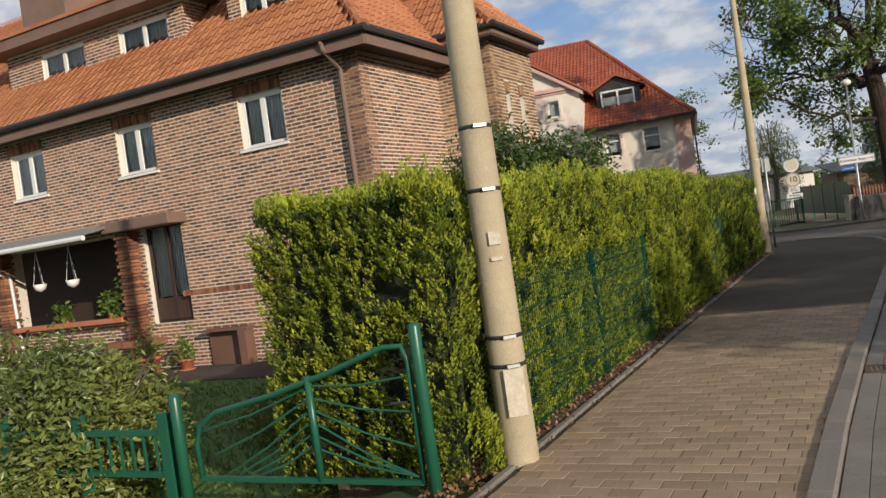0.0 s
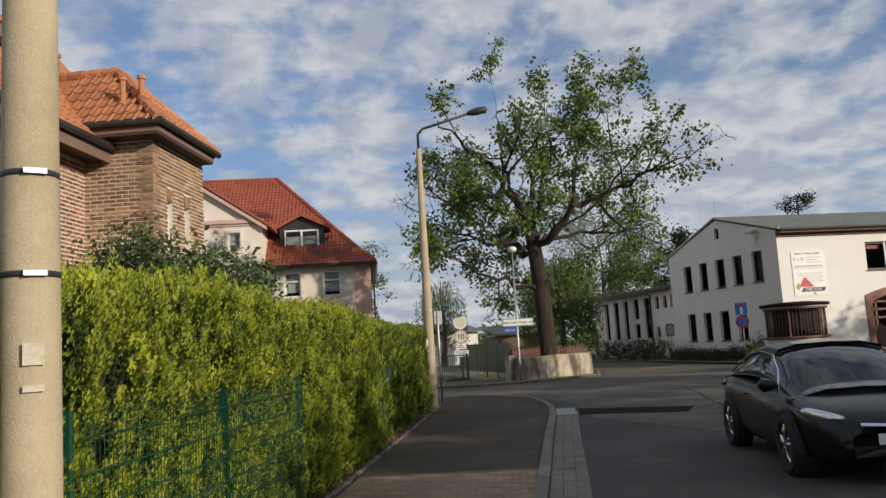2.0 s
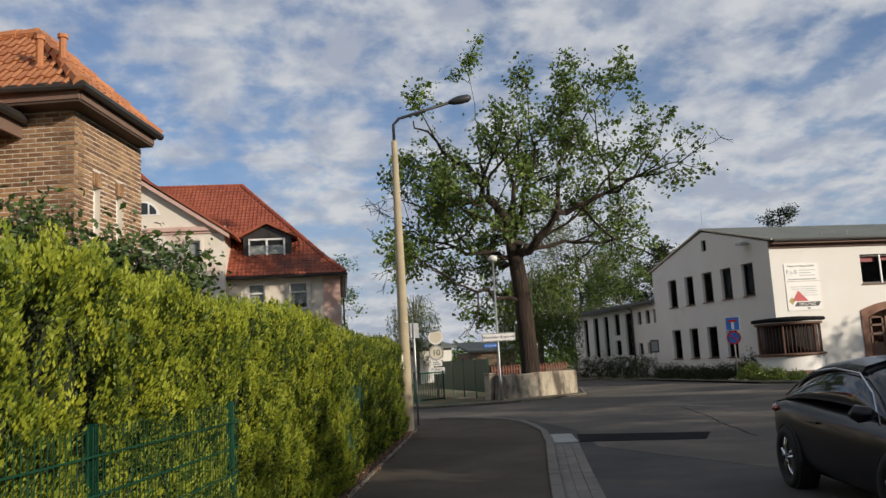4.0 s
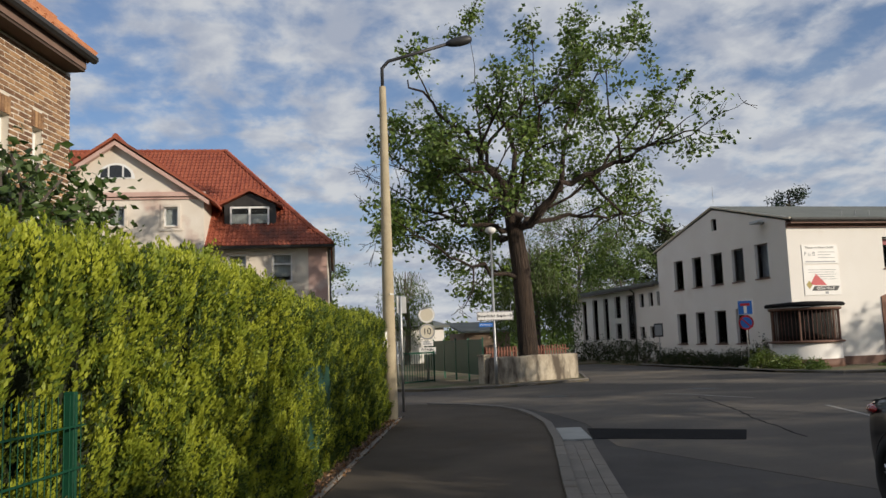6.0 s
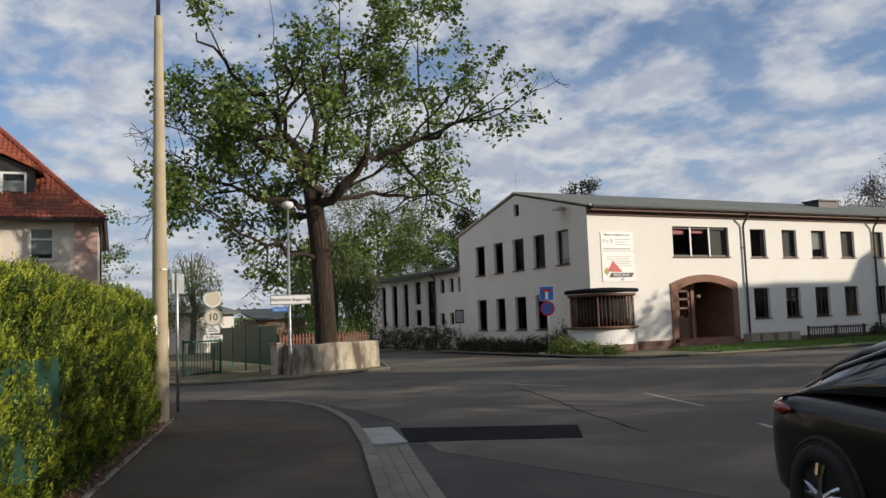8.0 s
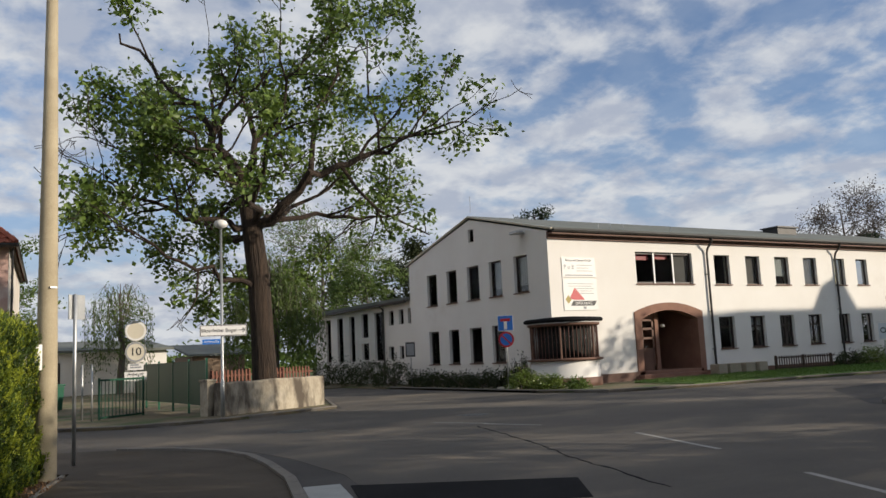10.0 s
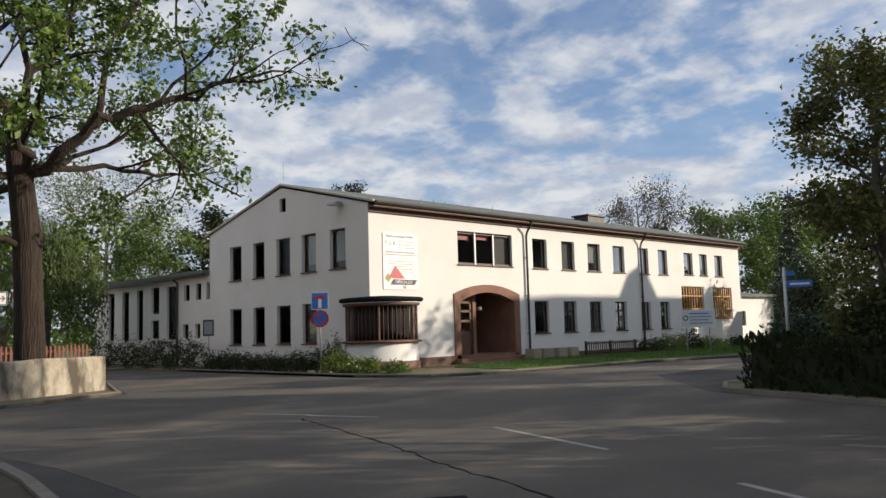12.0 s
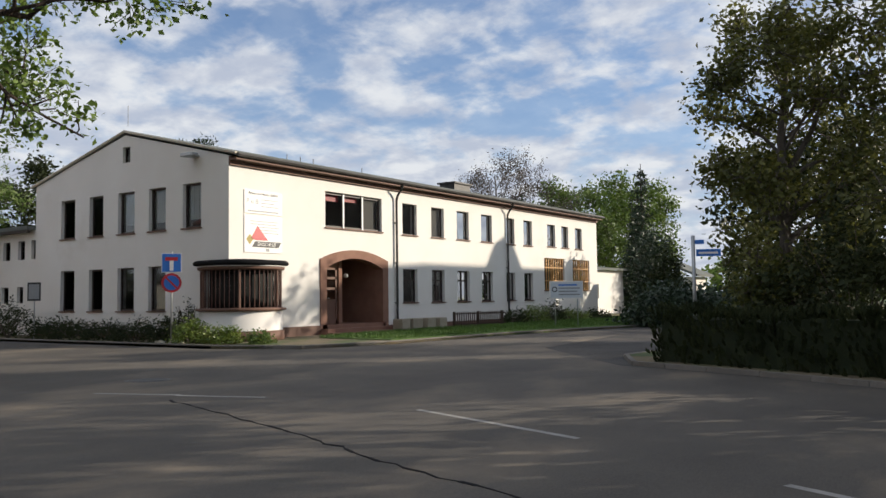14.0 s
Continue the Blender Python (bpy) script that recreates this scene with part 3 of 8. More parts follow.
# ---- ground and roads ----
SO, SU, SV = Vector((-0.35, 6.73, 0)), Vector((0.968, -0.25, 0)), Vector((0.25, 0.968, 0))
STREET = Matrix(((SU.x, SV.x, 0, SO.x), (SU.y, SV.y, 0, SO.y), (0, 0, 1, 0), (0, 0, 0, 1)))


def W(u, v):
    q = SO + SU * u + SV * v
    return q.x, q.y


def garden_drop(u, v):
    """The garden behind the hedges lies a little lower than the street."""
    t = min(max((-0.9 - u) / 0.8, 0), 1) * min(max((v + 40) / 5, 0), 1) * min(max((24 - v) / 4, 0), 1)
    return -0.05 - 0.28 * t


def ground():
    us = [-1500, -600, -250, -120, -70, -45, -30, -20, -14, -10, -7, -5, -4, -3, -2.2, -1.7, -1.3, -0.9, 0, 2, 5, 9, 14, 20, 30, 45, 70, 120, 250, 600, 1500]
    vs = [-1500, -600, -250, -120, -70, -45, -40, -35, -25, -18, -12, -8, -5, -2, 1, 4, 8, 12, 16, 20, 22, 24, 28, 36, 50, 70, 120, 250, 600, 1500]
    p = Part()
    p.v = [Vector((*W(u, v), garden_drop(u, v))) for v in vs for u in us]
    n = len(us)
    p.f = [(j * n + i, j * n + i + 1, (j + 1) * n + i + 1, (j + 1) * n + i) for j in range(len(vs) - 1) for i in range(n - 1)]
    tagged(part("ground", p, M_FIELD, smooth=True), "rough grassy ground with bare patches", "ground", "", "structure")


ground()
KERB = [(2.1, -60.0), (2.18, -2.0), (2.24, 0.5), (2.36, 3.2), (2.53, 6.1), (2.76, 10.5), (3.0, 14.5), (3.05, 17.0), (2.9, 18.7), (2.69, 20.0), (2.26, 21.1), (1.44, 22.1), (0.4, 22.8), (-2.0, 23.4), (-40.0, 25.0)]
slab("road", [W(1.0, -60), W(13.5, -60), W(12.6, 5), (16.6, 14.6), (18.3, 17.9), (19.7, 20.7), (20.8, 23.3), (22.6, 24.2), (110, 14), (110, 19), (39, 30.7), (31.4, 32.4), (25, 32.8), (21.9, 33.7), (21.0, 36.5), (21.0, 48.6), (20.9, 54), (15.0, 54), (14.8, 41), (13.3, 36.6), (9.15, 34.7), (6.7, 34.8), (5, 35.85), (-45, 49), (-45, 41), W(-2, 23.0), W(0.5, 21.5), W(1.5, 18)], -0.3, 0.0, M_ASPHALT, "dark worn asphalt road and junction", "road")
slab("verge", [(5, 35.85), (6.7, 34.8), (9.15, 34.7), (13.3, 36.6), (14.8, 41), (15.0, 54), (21, 54), (21, 90), (-45, 90), (-45, 49)], -0.2, 0.07, M_EARTH, "dry earth and grass verge behind the kerb", "ground")
slab("verge", [(21.0, 48.6), (21.0, 36.5), (21.9, 33.7), (25, 32.8), (31.4, 32.4), (39, 30.7), (110, 19), (110, 95), (20.5, 95)], -0.2, 0.07, M_EARTH, "dry earth round the white office building", "ground")
slab("verge", [W(13.5, -60), W(80, -60), (110, 14), (22.6, 24.2), (20.8, 23.3), (19.7, 20.7), (18.3, 17.9), (16.6, 14.6), W(12.6, 5)], -0.2, 0.08, M_EARTH, "shaded earth verge under hedge and trees", "ground")
slab("lawn", [(25.6, 33.4), (31.4, 33.0), (39, 31.3), (60, 27.9), (60, 36.2), (45, 37.6), (34, 37.4), (27.5, 37.2), (25.9, 36.8)], 0.0, 0.10, M_LAWN, "sunlit mown lawn before the office building", "lawn")


def kerbs_along(name, pts, width, z0, z1, length, label, parent_label):
    """A row of kerb stones along a line, each a stone of its own."""
    host = thing(name, Matrix(), parent_label, "kerb", kind="structure")
    pts = [Vector((*p, 0)) for p in pts]
    for a, b in zip(pts, pts[1:]):
        d = (b - a).normalized()
        n = Vector((-d.y, d.x, 0))
        total, s = (b - a).length, 0.0
        while s < total - 0.05:
            e = min(s + length, total)
            p = Part()
            F = lambda x, y, z, a=a, d=d, n=n: a + d * x + n * y + Vector((0, 0, z))
            g = 0.006
            i = len(p.v)
            p.v = [F(x, y, z) for z, w0, w1, gg in ((z0, 0, width, 0), (z1 - 0.015, 0, width, 0), (z1, 0.015, width - 0.0, 0.004)) for x, y in ((s + g + gg, w0), (e - g - gg, w0), (e - g - gg, w1), (s + g + gg, w1))]
            p.f = [(8, 9, 10, 11)] + [(r * 4 + k, r * 4 + (k + 1) % 4, r * 4 + 4 + (k + 1) % 4, r * 4 + 4 + k) for r in (0, 1) for k in range(4)]
            part("kerbstone", p, M_KERB, host)
            s = e
    return host


slab("pavement", [W(0.02, -60)] + [W(u, v) for u, v in KERB[:13]] + [W(-2.0, 23.3), W(-2.0, 19.9), W(0.02, 19.5)], -0.2, 0.035, M_TARMAC_PATH, "worn brown footway beside the hedge", "pavement")
kerbs_along("street_kerb", [W(u, v) for u, v in KERB[1:13]], 0.15, -0.1, 0.075, 1.0, "", "grey concrete kerb along the footway")
kerbs_along("far_kerb", [(-20, 42.2), (5, 35.85), (6.7, 34.8), (9.15, 34.7), (13.3, 36.6), (14.8, 41), (15.0, 54)], 0.12, -0.1, 0.10, 1.0, "", "worn concrete kerb on the far side of the junction")
kerbs_along("lawn_kerb", [(21.0, 48.6), (21.0, 36.5), (21.9, 33.7), (25, 32.8), (31.4, 32.4), (39, 30.7), (60, 27.2)], 0.12, -0.1, 0.11, 1.0, "", "low concrete kerb before the office building")
kerbs_along("hedge_kerb", [W(12.6, 5), (16.6, 14.6), (18.3, 17.9), (19.7, 20.7), (20.8, 23.3), (22.6, 24.2), (40, 22.2)], 0.12, -0.1, 0.09, 1.0, "", "low concrete kerb along the dark hedge")
kerbs_along("border_kerb", [W(0.0, v) for v in (-40, -20, -4, 4, 12, 19.3)], 0.06, -0.1, 0.055, 1.0, "", "thin concrete edging between soil strip and footway")


def gutter():
    """Three rows of concrete slabs between kerb and road."""
    host = thing("gutter", Matrix(), "light concrete gutter slabs along the road edge", "gutter", kind="structure")
    line = [(u + 0.005, v) for u, v in KERB[1:7]]
    for (u0, v0), (u1, v1) in zip(line, line[1:]):
        a, b = Vector((*W(u0, v0), 0)), Vector((*W(u1, v1), 0))
        d = (b - a).normalized()
        n = Vector((d.y, -d.x, 0))
        L = (b - a).length
        m = max(1, round(L / 0.5))
        for s in range(m):
            for r in range(3):
                p = Part()
                F = lambda x, y, z: a + d * x + n * y + Vector((0, 0, z))
                p.box(F, s * L / m + 0.003, (s + 1) * L / m - 0.003, r * 0.155 + 0.003, r * 0.155 + 0.152, -0.05, 0.014 - 0.004 * (r == 1) + random.uniform(-.002, .002))
                part("gutter_slab", p, M_KERB, host)


gutter()


def drain_grate(u, v, w, d):
    """A cast-iron street drain: frame and bars across it."""
    ob = thing("drain_grate", STREET @ pose(u, v, 0.0, 0, 0, 3), "rusty cast-iron drain grate in the gutter", "drain grate")
    for k, (a0, a1, b0, b1) in enumerate(((0, w, 0, 0.03), (0, w, d - 0.03, d), (0, 0.03, 0.03, d - 0.03), (w - 0.03, w, 0.03, d - 0.03))):
        q = Part()
        q.box(plain, a0, a1, b0, b1, -0.02, 0.022)
        part("frame_bar", q, M_RUST, ob)
    n = 9
    for k in range(n):
        x = 0.045 + (w - 0.09) * k / (n - 1)
        q = Part()
        q.box(plain, x - 0.009, x + 0.009, 0.03, d - 0.03, -0.02, 0.02)
        part("bar", q, M_RUST, ob)


drain_grate(2.35, 2.40, 0.45, 0.34)
slab("drain_slab", [W(3.02, 14.6), W(3.48, 14.6), W(3.5, 16.3), W(3.06, 16.3)], -0.1, 0.03, M_STEEL, "pale worn concrete drain cover in the gutter", "drain cover", "thing")
slab("tar_patch", [W(3.52, 14.75), W(5.75, 14.1), W(6.15, 15.35), W(3.62, 16.25)], -0.1, 0.011, M_TAR, "fresh black tar patch in the road", "road patch")


def dash(x0, y0, x1, y1, w=0.09):
    a, b = Vector((x0, y0, 0)), Vector((x1, y1, 0))
    n = (b - a).cross(Vector((0, 0, 1))).normalized() * w / 2
    slab("lane_mark", [(a - n).xy, (a + n).xy, (b + n).xy, (b - n).xy], -0.01, 0.005, M_PAINT, "worn white lane dash on the asphalt", "road marking")


for q in ((13.37, 23.27, 12.46, 20.62), (11.42, 18.45, 10.3, 15.9), (9.2, 13.7, 8.5, 11.0), (7.6, 7.2, 6.9, 4.3), (12.4, 28.8, 12.95, 27.4), (12.85, 27.4, 13.35, 26.0)):
    dash(*q)
for cx, cy in ((14.12, 29.85), (9.45, 29.69)):
    p = Part()
    p.lathe([(0.40, -0.02), (0.40, 0.006), (0.33, 0.007), (0.325, 0.003), (0.30, 0.003), (0.295, 0.008), (0.0, 0.009)], sides=24)
    ob = part("manhole_cover", p, M_DARKMETAL)
    ob.location = (cx, cy, 0)
    tagged(ob, "round iron manhole cover in the asphalt", "manhole cover", "manhole covers")


# ---- office building at the junction ----
def office():
    ob = thing("office_building", pose(23.5, 38.665, 0), "long white rendered two-storey office building with brown trim", "building")
    LX, LY, ZE, YR, ZR = 29.7, 12.1, 6.33, 5.85, 7.74
    F = side(0, 0, 1, 0, 0, -1)
    G = side(0, 0, 0, 1, -1, 0)
    up = [(9.58, 10.62), (11.72, 12.73), (13.8, 14.85), (15.97, 17.0), (18.4, 19.29), (20.27, 21.22)]
    small = [(23.01, 24.0), (24.78, 25.68), (26.59, 27.55)]
    gold = [(22.58, 25.1), (26.18, 28.53)]
    fh = [(a, b, 4.16, 5.53) for a, b in up] + [(a, b, 4.22, 5.49) for a, b in small] + [(a, b, 1.22, 2.67) for a, b in up]
    fh += [(a, b, 1.73, 3.57) for a, b in gold] + [(4.73, 8.16, 4.18, 5.58), (4.4, 8.5, 0.0, 3.36)]
    p = Part()
    cells(p, F, 0, LX, 0, ZE, fh, -0.36, 0)
    # wall above the arch
    n = 16
    for k in range(n):
        a, b = 4.4 + 4.1 * k / n, 4.4 + 4.1 * (k + 1) / n
        za, zb = (2.95 + 0.4 * (1 - ((q - 6.45) / 2.05) ** 2) for q in (a, b))
        p.prism([F(a, 0, za), F(b, 0, zb), F(b, 0, 3.36), F(a, 0, 3.36)], F(0, -0.36, 0) - F(0, 0, 0))
    part("front_wall", p, M_WHITE, ob)
    gw = [(9.18, 10.18), (7.25, 8.18), (5.25, 6.28), (3.39, 4.38), (1.43, 2.43)]
    gh = [(a, b, 3.98, 5.55) for a, b in gw] + [(a, b, 1.07, 2.69) for a, b in gw[:4]] + [(5.54, 6.02, 6.68, 7.28)]
    p = Part()
    cells(p, G, 0.361, LY, 0, ZE, [h for h in gh if h[2] < 6], -0.36, 0)
    for q in ([(0, ZE), (5.54, ZE), (5.54, ZE + (ZR - ZE) * 5.54 / YR)], [(6.02, ZE), (LY, ZE), (6.02, ZE + (ZR - ZE) * (LY - 6.02) / (LY - YR))],
              [(5.54, ZE), (6.02, ZE), (6.02, 6.68), (5.54, 6.68)], [(5.54, 7.28), (6.02, 7.28), (6.02, ZR - 0.04), (YR, ZR), (5.54, ZR - 0.075)]):
        p.prism([G(a, 0, z) for a, z in q], G(0, -0.36, 0) - G(0, 0, 0))
    part("gable_wall", p, M_WHITE, ob)
    p = Part()
    p.box(plain, 0.36, LX, LY - 0.3, LY, 0, ZE)
    p.box(plain, LX - 0.3, LX, 0.36, LY - 0.3, 0, ZE)
    p.prism([(LX - 0.3, 0, ZE), (LX - 0.3, LY, ZE), (LX - 0.3, YR, ZR)], (0.3, 0, 0))
    part("rear_wall", p, M_WHITE, ob)
    # partitions added behind the glass, coloured near black as room shade
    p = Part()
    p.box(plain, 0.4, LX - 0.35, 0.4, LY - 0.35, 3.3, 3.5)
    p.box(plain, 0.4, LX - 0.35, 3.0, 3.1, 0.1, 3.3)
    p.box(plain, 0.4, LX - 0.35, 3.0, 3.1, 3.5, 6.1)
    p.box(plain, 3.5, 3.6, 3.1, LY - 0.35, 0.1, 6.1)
    part("inner_wall", p, M_ROOM_SHADE, ob)
    # roof
    p = Part()
    e0, e1, ze0, zr = -0.42, LY + 0.3, 6.42, 7.93
    x0, x1 = -0.03, LX + 0.15
    p.prism([(x0, e0, ze0 - 0.13), (x0, YR, zr - 0.13), (x0, YR, zr), (x0, e0, ze0)], (x1 - x0, 0, 0))
    p.prism([(x0, YR, zr - 0.13), (x0, e1, ze0 - 0.2), (x0, e1, ze0 - 0.07), (x0, YR, zr)], (x1 - x0, 0, 0))
    part("roof", p, M_FELT, ob, "grey bitumen felt roof")
    p = Part()
    p.tube([(x0 - 0.03, e0, ze0 - 0.05), (x0 - 0.03, YR, zr - 0.05), (x0 - 0.03, e1, ze0 - 0.12)], 0.055, 6)
    part("verge_trim", p, M_SIGNCREAM, ob, "pale metal verge strip")
    p = Part()
    p.box(F, -0.02, LX, 0.004, 0.10, 6.0, 6.3)
    p.box(F, -0.02, LX, 0.10, 0.40, 6.16, 6.22)
    part("fascia", p, M_BROWN, ob, "brown painted eaves board")
    p = Part()
    p.tube([F(-0.03, 0.48, 6.31), F(LX + 0.15, 0.48, 6.31)], 0.07, 8)
    part("gutter", p, M_GUTTER, ob)
    for a in (9.05, 18.42):
        p = Part()
        p.tube([F(a, 0.47, 6.27), F(a, 0.42, 6.08), F(a, 0.16, 5.78), F(a, 0.10, 5.6), F(a, 0.10, 0.1)], 0.05, 8)
        for z in (1.2, 2.9, 4.6):
            p.box(F, a - 0.07, a + 0.07, 0.0, 0.12, z, z + 0.04)
        part("downpipe", p, M_GUTTER, ob)
    p = Part()
    p.box(F, 1.9, 4.4, 0.003, 0.05, 0, 0.42)
    p.box(F, 8.5, LX, 0.003, 0.05, 0, 0.3)
    p.box(G, 1.3, LY, 0.003, 0.05, 0, 0.3)
    part("plinth", p, M_BROWN, ob)
    # windows
    for k, (a, b) in enumerate(up):
        back = (None, M_BLIND, M_CURTAIN, M_BLIND, M_BLIND_Y, M_CURTAIN)[k]
        window(ob, F, a, b, 4.16, 5.53, 0.14, 0.06, 1, 0, None, M_BROWN, back, 4.6 if back is M_CURTAIN else 0)
        window(ob, F, a, b, 1.22, 2.67, 0.14, 0.07, 2 if k in (1, 2, 3) else 1, 2.2 if k < 4 else 0, None, M_BROWN, M_CURTAIN if k == 1 else None, 2.0)
    for k, (a, b) in enumerate(small):
        window(ob, F, a, b, 4.22, 5.49, 0.14, 0.06, 1, 0, None, M_BROWN, M_BLIND, 4.5)
    w = window(ob, F, 4.73, 8.16, 4.18, 5.58, 0.12, 0.09, 3, 0, None, M_BROWN, None)
    p = Part()
    p.box(F, 7.08, 8.1, -0.26, -0.25, 4.24, 5.5)
    part("blind", p, M_BLIND, w)
    p = Part()
    for a in (5.87, 7.02):
        p.box(F, a - 0.04, a + 0.04, -0.119, -0.08, 4.2, 5.56)
    part("mullion", p, M_FRAME_WHITE, w)
    p = Part()
    p.box(F, 4.85, 5.75, -0.30, -0.29, 5.25, 5.5)
    p.box(F, 5.98, 6.9, -0.30, -0.29, 5.3, 5.5)
    part("awning_strip", p, M_RED, w)
    for a, b in gw:
        window(ob, G, a, b, 3.98, 5.55, 0.14, 0.07, 1, 0, None, M_BROWN, M_CURTAIN if a < 6 else None, 4.3)
    for a, b in gw[:4]:
        window(ob, G, a, b, 1.07, 2.69, 0.14, 0.07, 1, 0, None, M_BROWN)
    window(ob, G, 5.54, 6.02, 6.68, 7.28, 0.12, 0.05, 1)
    for a, b in gold:
        w = window(ob, F, a, b, 1.73, 3.57, 0.14, 0.07, 2, 0, M_GOLD, M_BROWN, M_BLIND_Y)
        nb = 9
        for k in range(nb):
            q = Part()
            c = a + 0.1 + (b - a - 0.2) * k / (nb - 1)
            q.box(F, c - 0.035, c + 0.035, -0.12, -0.07, 1.75, 3.55)
            part("lattice_bar", q, M_GOLD, w)
        q = Part()
        q.box(F, a, b, -0.12, -0.06, 2.25, 2.31)
        q.box(F, a, b, -0.12, -0.06, 3.0, 3.06)
        part("lattice_rail", q, M_GOLD, w)
    # arched entrance
    p = Part()
    for k in range(n):
        a, b = 4.4 + 4.1 * k / n, 4.4 + 4.1 * (k + 1) / n
        zo = [2.95 + 0.4 * (1 - ((q - 6.45) / 2.05) ** 2) for q in (a, b)]
        ai, bi = (6.45 + (q - 6.45) * 1.7 / 2.05 for q in (a, b))
        zi = [2.62 + 0.40 * (1 - ((q - 6.45) / 1.7) ** 2) for q in (ai, bi)]
        p.prism([F(a, 0.05, zo[0]), F(b, 0.05, zo[1]), F(bi, 0.05, zi[1]), F(ai, 0.05, zi[0])], F(0, -0.45, 0) - F(0, 0, 0))
    for a, ai in ((4.4, 4.75), (8.5, 8.15)):
        p.prism([F(a, 0.05, 0.1), F(a, 0.05, 2.95), F(ai, 0.05, 2.62), F(ai, 0.05, 0.1)], F(0, -0.45, 0) - F(0, 0, 0))
    part("arch_surround", p, M_SANDSTONE, ob, "red-brown stone arch surround")
    p = Part()
    p.box(F, 4.55, 4.75, -2.4, -0.41, 0.1, 3.2)
    p.box(F, 8.15, 8.35, -2.4, -0.41, 0.1, 3.2)
    p.box(F, 4.75, 8.15, -2.5, -2.4, 0.1, 3.3)
    p.box(F, 4.55, 8.35, -2.5, -0.41, 3.06, 3.2)
    p.box(F, 6.25, 6.45, -2.4, -0.7, 0.42, 3.06)
    p.box(F, 4.75, 6.25, -0.85, -0.75, 2.66, 3.06)
    part("porch_wall", p, M_SANDSTONE, ob)
    p = Part()
    for k, (d, z) in enumerate(((0.75, 0.14), (0.4, 0.28), (0.05, 0.42))):
        p.box(F, 4.5 - 0.1 * (2 - k), 8.3 + 0.0 * k, -2.4, d, z - 0.14, z)
    part("step", p, M_SANDSTONE, ob)
    p = Part()
    a0, a1, d = 4.8, 6.2, -0.75
    for b0, b1, z0, z1 in ((a0, a0 + .1, .42, 2.66), (a1 - .1, a1, .42, 2.66), (5.45, 5.55, .42, 2.66), (a0, a1, .42, .62), (a0, a1, 1.25, 1.4), (a0, a1, 1.78, 1.88), (a0, a1, 2.2, 2.3), (a0, a1, 2.58, 2.66)):
        p.box(F, b0, b1, d - 0.07, d, z0, z1)
    p.box(F, a0 + .1, a1 - .1, d - 0.06, d - 0.02, .62, 1.25)
    dr = part("door", p, M_BROWN, ob, "brown panelled double door with glazed lights")
    for b0, b1 in ((a0 + .1, 5.45), (5.55, a1 - .1)):
        for z0, z1 in ((1.4, 1.78), (1.88, 2.2), (2.3, 2.58)):
            q = Part()
            q.box(F, b0, b1, d - 0.045, d - 0.04, z0, z1)
            part("pane", q, M_GLASS, dr)
    q = Part()
    q.tube([F(5.6, d + 0.03, 1.45), F(5.72, d + 0.03, 1.45)], 0.015, 6)
    part("door_handle", q, M_STEEL, dr)
    p = Part()
    p.lathe([(0.0, 2.28), (0.09, 2.3), (0.11, 2.36), (0.09, 2.43), (0.03, 2.46)], (6.9, 0.9), 10)
    part("porch_lamp", p, M_FRAME_WHITE, ob, "small round white porch lamp", True)
    # corner bay
    c = (0.55, 0.0)
    bay = part("bay_window", (lambda q: (q.lathe([(1.40, 0.40), (1.38, 0.42), (1.38, 1.05), (1.2, 1.05)], c, 40), q)[1])(Part()), M_WHITE, ob, "rounded corner bay window", True)
    # the lining is an added near-black drum in place of the bay's unlit room
    for nm, prof, mt in (("plinth", [(1.44, 0.0), (1.44, 0.40), (1.2, 0.40)], M_BROWN), ("sill", [(1.36, 1.05), (1.50, 1.07), (1.52, 1.14), (1.30, 1.17)], M_BROWN),
                         ("band", [(1.36, 2.42), (1.44, 2.44), (1.46, 2.52), (1.36, 2.53)], M_BROWN), ("trim", [(1.38, 2.53), (1.49, 2.535), (1.49, 2.56), (1.38, 2.565)], M_FRAME_WHITE),
                         ("canopy", [(1.40, 2.565), (1.57, 2.59), (1.60, 2.66), (1.54, 2.73), (0.6, 2.80), (0.0, 2.82)], M_TAR), ("lining", [(1.05, 1.1), (1.05, 2.45)], M_ROOM_SHADE)):
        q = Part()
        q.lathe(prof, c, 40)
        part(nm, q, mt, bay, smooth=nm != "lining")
    q = Part()
    q.lathe([(1.30, 1.17), (1.30, 2.42)], c, 40)
    part("pane", q, M_GLASS, bay, smooth=True)
    for k in range(40):
        ang = radians(100 + k * 7.0)
        if ang > radians(362):
            break
        q = Part()
        x, y = c[0] + 1.34 * math.cos(ang), c[1] + 1.34 * math.sin(ang)
        q.tube([(x, y, 1.15), (x, y, 2.43)], 0.05 if k % 9 == 0 else 0.016, 6)
        part("bar", q, M_BROWN if k % 9 == 0 else M_REDBAR, bay)
    for ang in (150, 162, 318, 330):
        q = Part()
        x, y = c[0] + 1.18 * math.cos(radians(ang)), c[1] + 1.18 * math.sin(radians(ang))
        q.tube([(x, y, 1.2), (x, y, 2.4)], 0.07, 6)
        part("curtain", q, M_CURTAIN, bay)
    # small fittings
    p = Part()
    p.box(G, 1.5, 1.9, 0.0, 0.18, 6.42, 6.5)
    p.box(G, 1.35, 1.95, 0.18, 0.5, 6.42, 6.54)
    bevelled(part("floodlight", p, M_STEEL, ob), 0.02)
    p = Part()
    p.box(plain, 19.0, 20.6, 3.6, 4.6, 7.0, 7.75)
    p.box(plain, 18.9, 20.7, 3.5, 4.7, 7.75, 7.83)
    part("chimney", p, M_GUTTER, ob, "low dark roof vent box")
    for x in (3.2, 3.9, 4.6, 7.5):
        p = Part()
